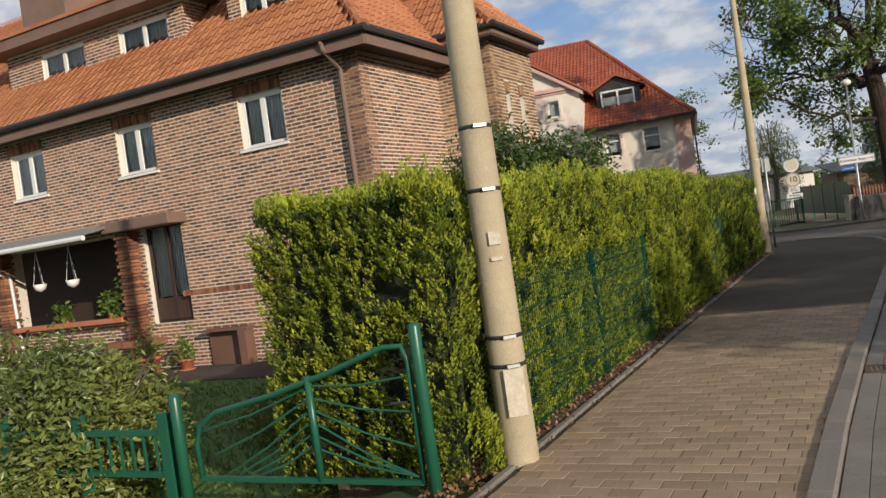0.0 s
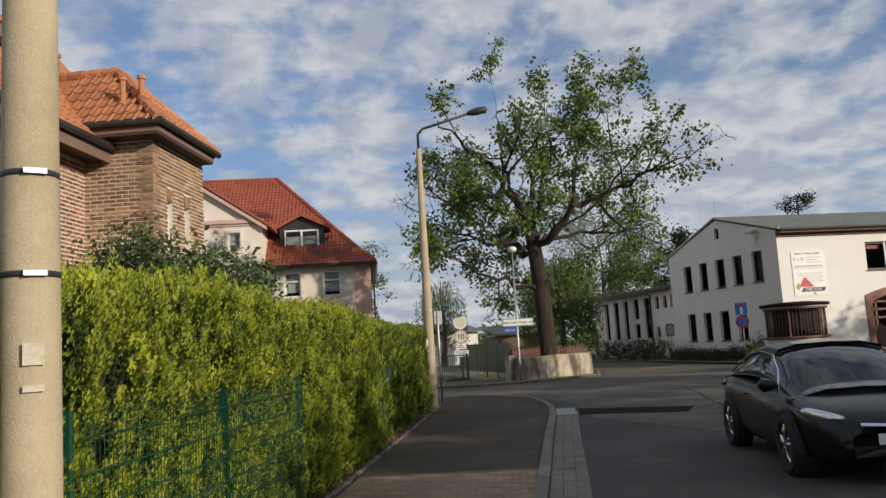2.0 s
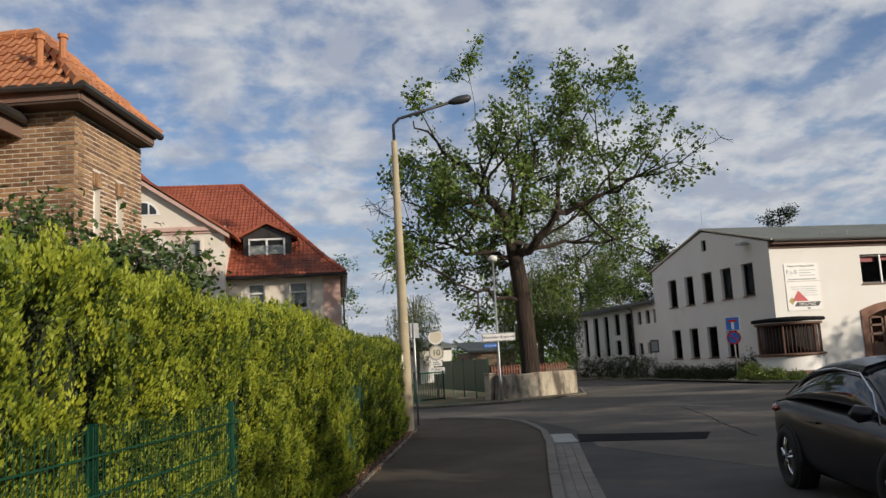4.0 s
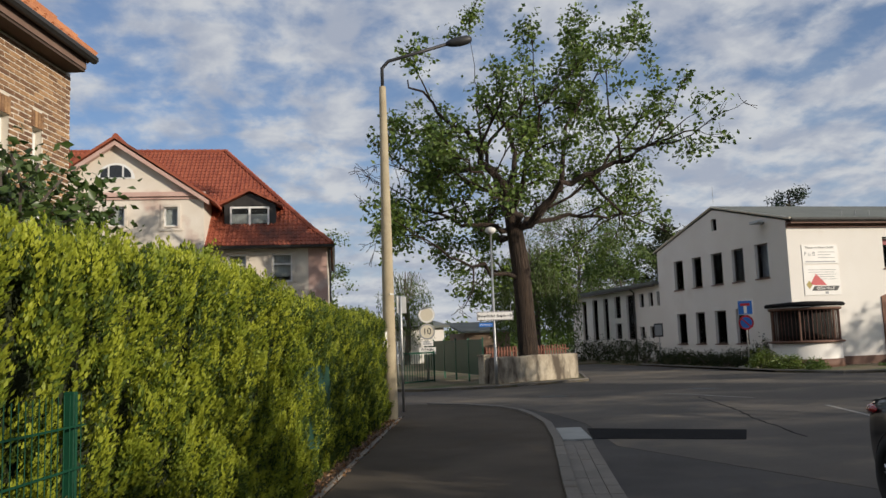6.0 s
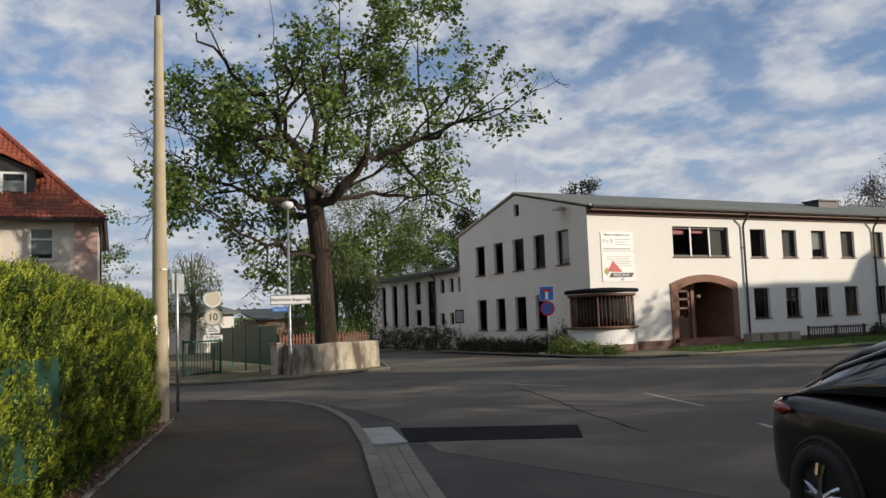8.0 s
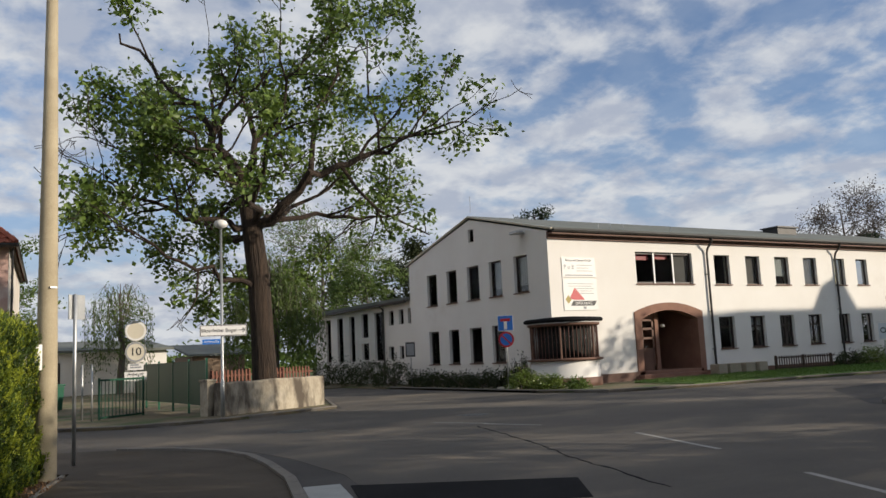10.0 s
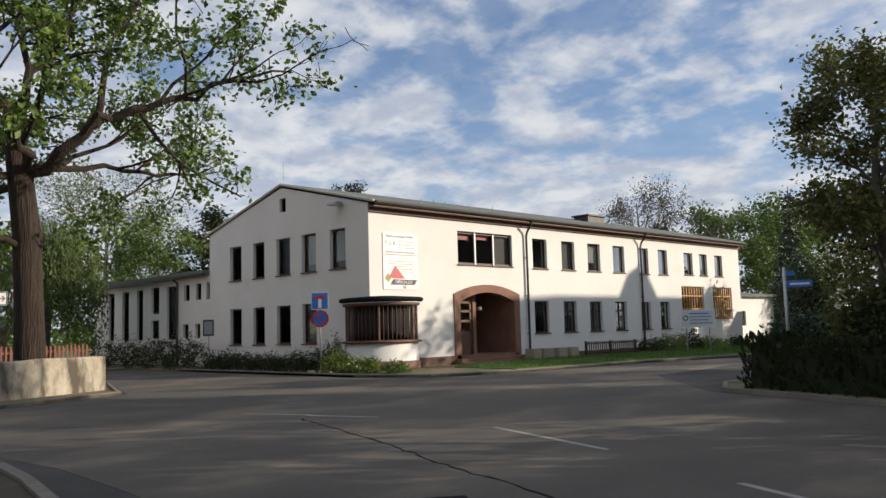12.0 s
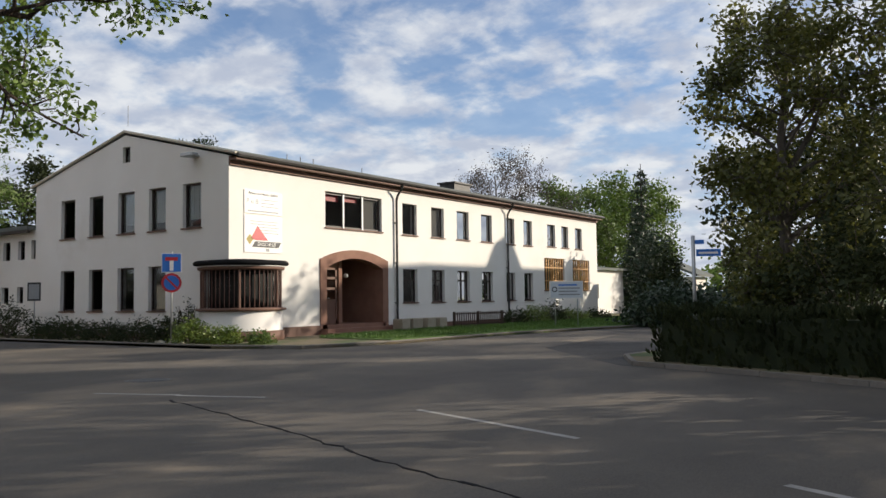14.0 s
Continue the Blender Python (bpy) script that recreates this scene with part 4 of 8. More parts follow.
        p.tube([(x, 0.5, 6.5), (x, 0.5, 6.85)], 0.02, 5)
        part("roof_hook", p, M_STEEL, ob)
    p = Part()
    p.tube([(0.1, 5.85, 8.1), (0.1, 5.85, 8.9)], 0.012, 5)
    part("lightning_rod", p, M_STEEL, ob)
    # low annex behind
    N = side(0, LY, 0, 1, -1, 0)
    tall = [(11.2, 12.0), (9.2, 10.1), (7.4, 8.2), (3.55, 4.6)]
    hs = [(a, b, 1.36, 4.1) for a, b in tall] + [(5.45, 6.4, 2.73, 4.14), (5.45, 6.4, 1.42, 2.4)]
    hs += [(a, b, 3.27, 4.08) for a, b in ((2.1, 2.7), (0.9, 1.45), (0.05, 0.4))] + [(a, b, 1.41, 2.11) for a, b in ((2.2, 2.8), (1.0, 1.5))]
    p = Part()
    cells(p, N, 0.0, 13.6, 0, 4.5, hs, -0.3, -0.03)
    for k in range(8):
        t0, t1 = radians(k * 11.25), radians((k + 1) * 11.25)
        r = 1.6
        q = [(13.6 + r * math.sin(t), -0.03 - r * (1 - math.cos(t))) for t in (t0, t1)]
        p.prism([N(q[0][0], q[0][1], 0), N(q[1][0], q[1][1], 0), N(q[1][0], q[1][1], 4.5), N(q[0][0], q[0][1], 4.5)], N(-0.1, -0.25, 0) - N(0, 0, 0))
    p.box(N, 15.0, 15.2, -9, -1.6, 0, 4.5)
    an = part("annex_wall", p, M_WHITE, ob, "low white annex with tall windows")
    p = Part()
    p.prism([N(0.1, 0.35, 4.5), N(13.6, 0.35, 4.5), N(15.2, -0.7, 4.5), N(15.6, -2.0, 4.5), N(15.6, -9, 4.5), N(0.1, -9, 4.5)], (0, 0, 0.16))
    part("annex_roof", p, M_FELT, ob)
    p = Part()
    p.box(N, 0.1, 13.6, 0.2, 0.34, 4.38, 4.5)
    part("annex_fascia", p, M_FRAME_DARK, ob)
    for a, b, z0, z1 in hs:
        window(ob, N, a, b, z0, z1, 0.16, 0.06, 1, 0)
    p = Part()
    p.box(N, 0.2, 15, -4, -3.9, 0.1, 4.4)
    part("inner_wall", p, M_ROOM_SHADE, ob)
    p = Part()
    p.tube([N(3.25, 0.3, 4.4), N(3.25, 0.06, 4.2), N(3.25, 0.06, 0.1)], 0.05, 6)
    part("downpipe", p, M_GUTTER, ob)
    return ob


office()


# ---- brick house behind the hedge ----
def brick_house():
    ob = thing("brick_house", STREET, "old clinker brick house with orange tiled hip roof", "house")
    S = side(-22, 7.4, 1, 0, 0, -1)
    E = side(-5.75, 7.4, 0, 1, 1, 0)
    TS = side(-5.75, 10.7, 1, 0, 0, -1)
    TE = side(-4.4, 10.7, 0, 1, 1, 0)
    zb, ze, zt = -0.5, 5.6, 5.95
    holes = [(5.72, 6.93, 4.15, 5.26), (9.5, 10.67, 4.15, 5.26), (13.17, 14.34, 4.15, 5.26), (9.9, 11.1, 0.72, 2.95), (5.1, 9.3, 0.85, 2.85), (1.0, 4.6, 0.9, 2.85), (11.6, 12.7, -0.36, 0.42)]
    p = Part()
    cells(p, S, 0, 16.25, zb, ze, holes, -0.35, 0)
    cells(p, E, 0.0, 3.3, zb, ze, [], -0.35, 0)
    cells(p, TS, 0.0, 1.35, zb, zt, [], -0.3, 0)
    th = [(0.62, 0.88, 3.6, 4.85), (1.45, 1.71, 3.6, 4.85)]
    cells(p, TE, 0.0, 2.2, zb, zt, th, -0.3, 0)
    p.box(plain, -22, -4.4, 12.9, 13.2, zb, zt)
    p.box(plain, -22, -21.7, 7.75, 12.9, zb, ze)
    part("wall", p, M_MORTAR, ob, "light mortar bed of the brick walls")
    p = Part()
    brick_field(p, S, 0, 16.25, zb, ze - 0.02, [(h[0] - 0.0, h[1] + 0.0, h[2], h[3] + (0.24 if h[2] > 4 else 0)) for h in holes])
    brick_field(p, E, 0, 3.3, 1.6, ze - 0.02, seed=3)
    for h in holes[:3]:
        for k in range(int((h[1] - h[0] + 0.16) / 0.075)):
            a = h[0] - 0.08 + k * 0.075
            p.box(S, a, a + 0.062, -0.01, 0.016, h[3], h[3] + 0.235)
    for k in range(120):
        p.box(S, 10.9 + k * 0.075, 10.962 + k * 0.075, -0.01, 0.022, 1.28, 1.40) if 10.9 + k * 0.075 < 16.2 else None
    tagged(part("brickwork", p, M_BRICK, ob, "brown and orange clinker bricks", ), kind="stuff")
    singles = []
    p = Part()
    for F, w, z0, seed, hh in ((TS, 1.35, 1.6, 4, []), (TE, 2.5, 1.6, 5, th)):
        singles += [(F, a, z) for a, z in brick_field(p, F, 0, w, z0, zt - 0.02, [(h[0], h[1], h[2], h[3] + 0.24) for h in hh], keep=lambda a, z: z > 4.1, seed=seed)]
    for h in th:
        for k in range(4):
            a = h[0] - 0.02 + k * 0.078
            p.box(TE, a, a + 0.064, -0.01, 0.016, h[3], h[3] + 0.235)
    tagged(part("brickwork", p, M_BRICK_O, ob), kind="stuff")
    # windows
    for h in holes[:3]:
        window(ob, S, *h, 0.10, 0.10, 2, 0, M_FRAME_WHITE, M_FRAME_WHITE, M_CURTAIN, 4.3)
    window(ob, S, *holes[3], 0.12, 0.07, 2, 0, M_FRAME_DARK, None, M_CURTAIN, 1.3)
    q = Part()
    q.box(S, 9.97, 11.03, -0.16, -0.12, 0.75, 1.28)
    part("door_panel", q, M_WOODDARK, ob, "dark lower panel of the glazed garden door")
    for h in th:
        window(ob, TE, *h, 0.10, 0.045, 1, 0, M_FRAME_WHITE, M_FRAME_WHITE, M_CURTAIN)
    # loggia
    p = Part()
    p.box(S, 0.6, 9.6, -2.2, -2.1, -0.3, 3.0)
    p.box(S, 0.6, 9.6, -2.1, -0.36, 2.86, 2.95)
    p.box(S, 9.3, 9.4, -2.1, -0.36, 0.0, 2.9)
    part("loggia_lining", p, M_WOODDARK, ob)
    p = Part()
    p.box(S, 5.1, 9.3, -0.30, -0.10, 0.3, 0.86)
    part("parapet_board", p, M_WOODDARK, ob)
    p = Part()
    p.prism([S(0.4, 1.1, 2.92), S(9.35, 1.1, 2.92), S(9.35, 0.02, 3.12), S(0.4, 0.02, 3.12)], (0, 0, 0.06))
    part("porch_roof", p, M_STEEL, ob, "grey corrugated porch roof")
    p = Part()
    p.tube([S(0.4, 1.16, 2.86), S(9.35, 1.16, 2.86)], 0.06, 8)
    p.tube([S(5.0, 1.16, 2.8), S(5.2, 1.0, 2.5), S(5.3, 0.2, 2.3), S(5.3, 0.12, 0.0)], 0.04, 6)
    part("porch_gutter", p, M_FRAME_WHITE, ob)
    p = Part()
    p.box(S, 9.2, 11.3, 0.0, 0.55, 2.9, 3.15)
    bevelled(part("shutter_box", p, M_SOFFIT, ob, "brown shutter box above the garden door"), 0.03)
    rnd = random.Random(4)
    for a0 in (9.35, 4.85):
        p = Part()
        for k in range(40):
            z = -0.3 + k * 0.08
            o = 0.035 * (k % 2)
            p.box(S, a0 + o, a0 + 0.42 - o * rnd.uniform(.4, 1), 0.0 + o, 0.36 - o, z, z + 0.068)
        part("brick_pillar", p, M_BRICK, ob, "rough toothed brick pillar")
    p = Part()
    p.box(S, 5.3, 9.2, 0.05, 0.32, 0.86, 0.98)
    bevelled(part("flower_box", p, M_TERRA, ob, "long orange flower box on the parapet"), 0.02)
    p = Part()
    p.box(S, 8.6, 10.2, 0.02, 0.5, 0.28, 0.42)
    part("ledge", p, M_BRICK, ob)
    p = Part()
    p.box(S, 11.55, 12.75, 0.02, 0.08, -0.4, 0.45)
    p.box(S, 11.5, 12.8, 0.02, 0.3, 0.45, 0.5)
    p.box(S, 12.55, 12.75, 0.08, 0.3, -0.4, 0.45)
    part("cellar_hatch", p, M_BROWN, ob, "red-brown wooden cellar hatch")
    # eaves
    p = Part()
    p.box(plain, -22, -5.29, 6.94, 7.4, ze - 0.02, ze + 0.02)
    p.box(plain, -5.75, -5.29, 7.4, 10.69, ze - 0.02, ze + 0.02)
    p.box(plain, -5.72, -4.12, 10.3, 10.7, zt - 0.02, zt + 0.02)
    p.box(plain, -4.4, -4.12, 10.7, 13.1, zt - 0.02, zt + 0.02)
    part("soffit", p, M_SOFFIT_SHADE, ob)
    p = Part()
    p.box(plain, -22, -5.25, 6.88, 6.93, ze - 0.08, ze + 0.2)
    p.box(plain, -5.28, -5.23, 6.93, 10.69, ze - 0.08, ze + 0.2)
    p.box(plain, -5.72, -4.12, 10.28, 10.33, zt + 0.02, zt + 0.18)
    p.box(plain, -4.15, -4.10, 10.33, 13.1, zt + 0.02, zt + 0.18)
    part("fascia", p, M_SOFFIT, ob, "brown eaves board")
    p = Part()
    p.tube([(-22, 6.8, ze + 0.2), (-5.15, 6.8, ze + 0.2), (-5.15, 10.6, ze + 0.2)], 0.075, 8)
    p.tube([(-5.6, 10.2, zt + 0.2), (-4.02, 10.2, zt + 0.2), (-4.02, 13.2, zt + 0.2)], 0.07, 8)
    part("gutter", p, M_GUTTER, ob)
    p = Part()
    p.tube([(-6.15, 6.8, ze + 0.15), (-6.15, 6.85, ze), (-6.1, 7.28, ze - 0.35), (-6.1, 7.3, 0)], 0.05, 8)
    part("downpipe", p, M_SOFFIT, ob)
    # roofs
    h = 4.6
    p = Part()
    p.v = [Vector(q) for q in ((-22, 6.85, ze + 0.2), (-5.2, 6.85, ze + 0.2), (-5.2 - h, 6.85 + h, ze + 0.2 + h), (-22, 6.85 + h, ze + 0.2 + h), (-5.2, 13.0, ze + 0.2), (-5.2 - h, 16, ze + .2 + h))]
    p.f = [(0, 1, 2, 3), (1, 4, 5, 2)]
    tz, hr = zt + 0.2, 1.5
    i = len(p.v)
    p.v += [Vector(q) for q in ((-8, 10.22, tz), (-4.05, 10.22, tz), (-4.05, 13.2, tz), (-8, 13.2, tz), (-4.05 - hr, 11.72, tz + hr), (-8.5, 11.72, tz + hr))]
    p.f += [(i, i + 1, i + 4, i + 5), (i + 1, i + 2, i + 4), (i + 2, i + 3, i + 5, i + 4)]
    part("roof", p, M_TILE, ob)
    p = Part()
    r2 = 2 ** -0.5
    tile_field(p, (-22, 6.85, ze + 0.2), (1, 0, 0), (0, r2, r2), (), 16.8, h / r2, clip=lambda a, u: a < 16.75 - u * r2)
    tile_field(p, (-5.2, 6.85, ze + 0.2), (0, 1, 0), (-r2, 0, r2), (), 6, h / r2, clip=lambda a, u: a > u * r2 and a < 3.9 + u)
    tile_field(p, (-6.4, 10.22, tz), (1, 0, 0), (0, r2, r2), (), 2.35, hr / r2, clip=lambda a, u: a < 2.3 - u * r2)
    tile_field(p, (-4.05, 10.22, tz), (0, 1, 0), (-r2, 0, r2), (), 2.98, hr / r2, clip=lambda a, u: u * r2 < a < 2.98 - u * r2)
    tagged(part("roof_tiles", p, M_TILE, ob, "orange clay pantiles"), kind="stuff")
    p = Part()
    for a, b in (((-5.2, 6.85, ze + 0.24), (-5.2 - h, 6.85 + h, ze + 0.24 + h)), ((-4.05, 10.22, tz + .03), (-4.05 - hr, 11.72, tz + hr + .03)), ((-4.05, 13.2, tz + .03), (-4.05 - hr, 11.72, tz + hr + .03)), ((-4.05 - hr, 11.72, tz + hr + .03), (-8.5, 11.72, tz + hr + .03))):
        p, a, b = Part(), Vector(a), Vector(b)
        m = int((b - a).length / 0.36)
        for k in range(m):
            p.tube([a.lerp(b, k / m), a.lerp(b, (k + 1) / m)], [0.125, 0.10], 8)
        part("ridge_tiles", p, M_TILE, ob)
    for u in (-5.0, -4.62):
        p = Part()
        p.tube([(u, 10.75, tz + 0.5), (u, 10.75, tz + 1.0)], 0.06, 8)
        p.tube([(u, 10.75, tz + 1.0), (u, 10.75, tz + 1.06)], 0.085, 8)
        part("vent_pipe", p, M_TILE, ob)
    # dormers
    for u0, u1, wins in ((-16.8, -10.6, ((-15.5, -13.9), (-12.7, -11.1))), (-9.3, -7.4, ((-8.95, -7.75),))):
        D = side(u0, 8.1, 1, 0, 0, -1)
        hh = [(a - u0, b - u0, 6.95, 7.75) for a, b in wins]
        p = Part()
        cells(p, D, 0, u1 - u0, 6.3, 7.95, hh, -0.2, 0)
        p.box(plain, u1 - 0.2, u1, 8.3, 12, 6.3, 7.95)
        p.box(plain, u0, u0 + 0.2, 8.3, 12, 6.3, 7.95)
        dm = part("dormer", p, M_MORTAR, ob)
        p = Part()
        brick_field(p, D, 0, u1 - u0, 6.3, 7.95, hh, seed=9)
        brick_field(p, side(u1, 8.1, 0, 1, 1, 0), 0, 3.0, 6.3, 7.95, seed=11)
        tagged(part("brickwork", p, M_BRICK, dm), kind="stuff")
        p = Part()
        p.box(plain, u0 - 0.4, u1 + 0.4, 7.6, 12, 7.95, 8.22)
        part("dormer_fascia", p, M_SOFFIT, dm)
        p = Part()
        p.box(plain, u0 - 0.45, u1 + 0.45, 7.55, 12, 8.22, 8.3)
        part("dormer_roof", p, M_TILE, dm)
        for a, b, z0, z1 in hh:
            window(ob, D, a, b, z0, z1, 0.06, 0.09, 2, 0, M_FRAME_WHITE, M_FRAME_WHITE, M_CURTAIN, 7.3)
    p = Part()
    p.box(plain, -16.9, -15.2, 8.8, 10.5, 7.8, 10.2)
    part("chimney", p, M_SOFFIT, ob, "brown clad chimney block")
    # single bricks of the tower
    base = Part()
    base.box(plain, -0.114, 0.114, -0.01, 0.010, 0.0, 0.056)
    me = base.mesh("brick", M_BRICK_P)
    for k, (F, a, z) in enumerate(singles):
        o, x, y = F(a, 0, z), F(a + 1, 0, z) - F(a, 0, z), F(a, 1, z) - F(a, 0, z)
        b = part("brick", me, None, ob)
        b.matrix_local = Matrix(((x.x, y.x, 0, o.x), (x.y, y.y, 0, o.y), (0, 0, 1, z), (0, 0, 0, 1)))
    return ob


brick_house()


# ---- cream house with the red roof ----
def cream_house():
    ob = thing("cream_house", STREET @ pose(-5.4, 42, 0, 0, 0, 10) @ Matrix.Diagonal((0.94, 1, 0.96, 1)) @ pose(5.4, -42, 0), "weathered cream villa with pediment and steep red tiled roof", "house")
    F = side(-30, 42.3, 1, 0, 0, -1)
    R = side(-20.9, 41.4, 1, 0, 0, -1)
    mh = [(21.3, 22.35, 5.1, 6.6), (19.0, 19.95, 5.1, 6.6), (21.45, 22.3, 1.6, 3.2), (19.1, 19.9, 1.6, 3.2)]
    p = Part()
    cells(p, F, 17.9, 24.2, 0, 7.2, mh, -0.35, 0)
    p.box(plain, -6.15, -5.8, 42.65, 56, 0, 7.2)
    p.box(plain, -30, -5.8, 55.7, 56, 0, 7.2)
    p.box(plain, -30, -29.7, 42.3, 55.7, 0, 7.2)
    p.box(plain, -30, -20.9, 42.3, 42.6, 0, 7.2)
    part("wall", p, M_CREAM, ob, "stained cream plaster wall")
    rh = [(6.8, 7.5, 7.97, 8.97), (4.0, 4.85, 8.02, 9.02), (1.3, 2.1, 8.05, 9.05)]
    p = Part()
    cells(p, R, 0, 8.8, 0, 9.6, rh, -0.35, 0)
    p.box(plain, -12.45, -12.1, 41.75, 44, 0, 9.6)
    p.box(plain, -20.9, -20.55, 41.75, 44, 0, 9.6)
    p.prism([R(0, 0, 9.6), R(8.8, 0, 9.6), R(4.4, 0, 12.25)], (0, 0.35, 0))
    part("pediment_wall", p, M_CREAM, ob)
    p = Part()
    p.box(R, -0.1, 8.9, 0.002, 0.16, 9.5, 9.72)
    p.box(R, -0.05, 8.85, 0.0, 0.08, 9.36, 9.44)
    part("cornice", p, M_PINK, ob, "faded pink plaster cornice")
    p = Part()
    p.box(F, 17.9, 24.35, 0.002, 0.18, 7.0, 7.2)
    p.box(plain, -5.8, -5.62, 42.3, 56, 7.0, 7.2)
    part("eaves_cornice", p, M_PINK, ob)
    p = Part()
    p.box(F, 23.2, 24.2, 0.003, 0.03, 0, 7.0)
    part("corner_pilaster", p, M_PINK, ob)
    for h in mh[:2]:
        window(ob, F, *h, 0.1, 0.09, 1, h[2] + 0.95, M_FRAME_WHITE, M_CREAM, M_CURTAIN, h[2] + 0.3)
        q = Part()
        for b0, b1, z0, z1 in ((h[0] - .18, h[0], h[2], h[3]), (h[1], h[1] + .18, h[2], h[3]), (h[0] - .18, h[1] + .18, h[3], h[3] + .18)):
            q.box(F, b0, b1, 0.002, 0.05, z0, z1)
        part("window_surround", q, M_CREAM, ob)
    for h in mh[2:]:
        window(ob, F, *h, 0.1, 0.09, 1, 0, M_FRAME_WHITE, M_CREAM)
    for h in rh:
        window(ob, R, *h, 0.1, 0.08, 1, 0, M_FRAME_WHITE, M_CREAM, M_CURTAIN)
        q = Part()
        for b0, b1, z0, z1 in ((h[0] - .15, h[0], h[2] - .1, h[3]), (h[1], h[1] + .15, h[2] - .1, h[3]), (h[0] - .15, h[1] + .15, h[3], h[3] + .15), (h[0] - .25, h[1] + .25, h[2] - .22, h[2] - .1)):
            q.box(R, b0, b1, 0.002, 0.06, z0, z1)
        part("window_surround", q, M_CREAM, ob)
    # lunette
    def arc(r, k, n=12):
        return R(4.4 + r * math.cos(math.pi * k / n), 0, 10.45 + 0.85 * r * math.sin(math.pi * k / n))
    q = Part()
    q.prism([arc(0.95, k) for k in range(13)], (0, -0.02, 0))
    lun = part("lunette_window", q, M_FRAME_WHITE, ob)
    for x0, x1 in ((-0.76, -0.40), (-0.31, 0.31), (0.40, 0.76)):
        xs = [x0 + (x1 - x0) * k / 5 for k in range(6)]
        g = Part()
        g.prism([R(4.4 + x0, 0.024, 10.51), R(4.4 + x1, 0.024, 10.51)] + [R(4.4 + x, 0.024, 10.47 + 0.85 * math.sqrt(0.80 ** 2 - x * x)) for x in reversed(xs)], (0, -0.006, 0))
        part("pane", g, M_GLASSDARK, lun)
    # main roof, flared at the eaves
    E0, E1, VB, ZBk = 41.6, 56.7, 1.25, 7.95
    p = Part()
    rows_ = [((-5.5, E0, 6.95), (-30.6, E0, 6.95), (-30.6, E1, 6.95), (-5.5, E1, 6.95)), ((-6.6, E0 + VB, ZBk), (-29.4, E0 + VB, ZBk), (-29.4, E1 - VB, ZBk), (-6.6, E1 - VB, ZBk)), ((-12.0, 49.1, 13.7), (-24.0, 49.1, 13.7), (-24.0, 49.2, 13.7), (-12.0, 49.2, 13.7))]
    for r in rows_:
        p.v += [Vector(q) for q in r]
    for r in (0, 1):
        p.f += [(r * 4 + k, r * 4 + (k + 1) % 4, r * 4 + 4 + (k + 1) % 4, r * 4 + 4 + k) for k in range(4)]
    p.f.append((8, 9, 10, 11))
    part("roof", p, M_TILE_R, ob)
    p = Part()
    up1 = Vector((0, VB, ZBk - 6.95)).normalized()
    tile_field(p, (-30.6, E0, 6.96), (1, 0, 0), up1, (), 25.4, 1.6, clip=lambda a, u: a < 25.1 - u * 0.78 and a > 17.5)
    dv, dz = 49.1 - E0 - VB, 13.7 - ZBk
    L2 = math.hypot(dv, dz)
    tile_field(p, (-29.4, E0 + VB, ZBk + 0.01), (1, 0, 0), (0, dv / L2, dz / L2), (), 23, L2, clip=lambda a, u: a < 22.8 - 5.4 * u / L2 and a > 5.4 * u / L2)
    side_l = math.hypot(5.4, dz)
    tile_field(p, (-6.6, E0 + VB, ZBk + 0.01), (0, 1, 0), (-5.4 / side_l, 0, dz / side_l), (), 12.6, side_l, clip=lambda a, u: dv * u / side_l < a < 12.6 - dv * u / side_l)
    tagged(part("roof_tiles", p, M_TILE_R, ob, "rust red clay pantiles"), kind="stuff")
    p = Part()
    p.tube([(-5.45, E0, 6.88), (-30.6, E0, 6.88)], 0.08, 6)
    p.tube([(-5.45, E0, 6.88), (-5.45, E1, 6.88)], 0.08, 6)
    p.tube([(-5.65, 42.2, 6.8), (-5.65, 42.2, 0)], 0.05, 6)
    part("gutter", p, M_GUTTER, ob)
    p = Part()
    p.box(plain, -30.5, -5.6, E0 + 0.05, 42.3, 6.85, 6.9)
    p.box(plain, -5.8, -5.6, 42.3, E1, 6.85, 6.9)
    part("soffit", p, M_SOFFIT_SHADE, ob)
    p = Part()
    for a, b in (((-12.0, 49.15, 13.75), (-24.0, 49.15, 13.75)), ((-12, 49.1, 13.75), (-6.6, E0 + VB, ZBk + .05)), ((-6.6, E0 + VB, ZBk + .05), (-5.5, E0, 7.0)), ((-16.5, 41.2, 12.62), (-16.5, 48.2, 12.62))):
        p, a, b = Part(), Vector(a), Vector(b)
        m = int((b - a).length / 0.38)
        for k in range(m):
            p.tube([a.lerp(b, k / m), a.lerp(b, (k + 1) / m)], [0.15, 0.12], 6)
        part("ridge_tiles", p, M_TILE_R, ob)
    # pediment roof
    p = Part()
    for s in (-1, 1):
        p.prism([(-16.5, 41.0, 12.45), (-16.5 + s * 5.05, 41.0, 9.1), (-16.5 + s * 5.05, 41.0, 9.24), (-16.5, 41.0, 12.6)], (0, 7.2, 0))
    part("pediment_roof", p, M_TILE_R, ob)
    p = Part()
    for s in (-1, 1):
        p.prism([(-16.5, 41.08, 12.35), (-16.5 + s * 4.7, 41.08, 9.25), (-16.5 + s * 4.7, 41.08, 9.02), (-16.5, 41.08, 12.12)], (0, 0.3, 0))
    part("raking_cornice", p, M_PINK, ob)
    # dormer
    D = lambda a, d, z: side(-11.3, 43.2, 1, 0, 0, -1)(a, d, z + 0.45)
    p = Part()
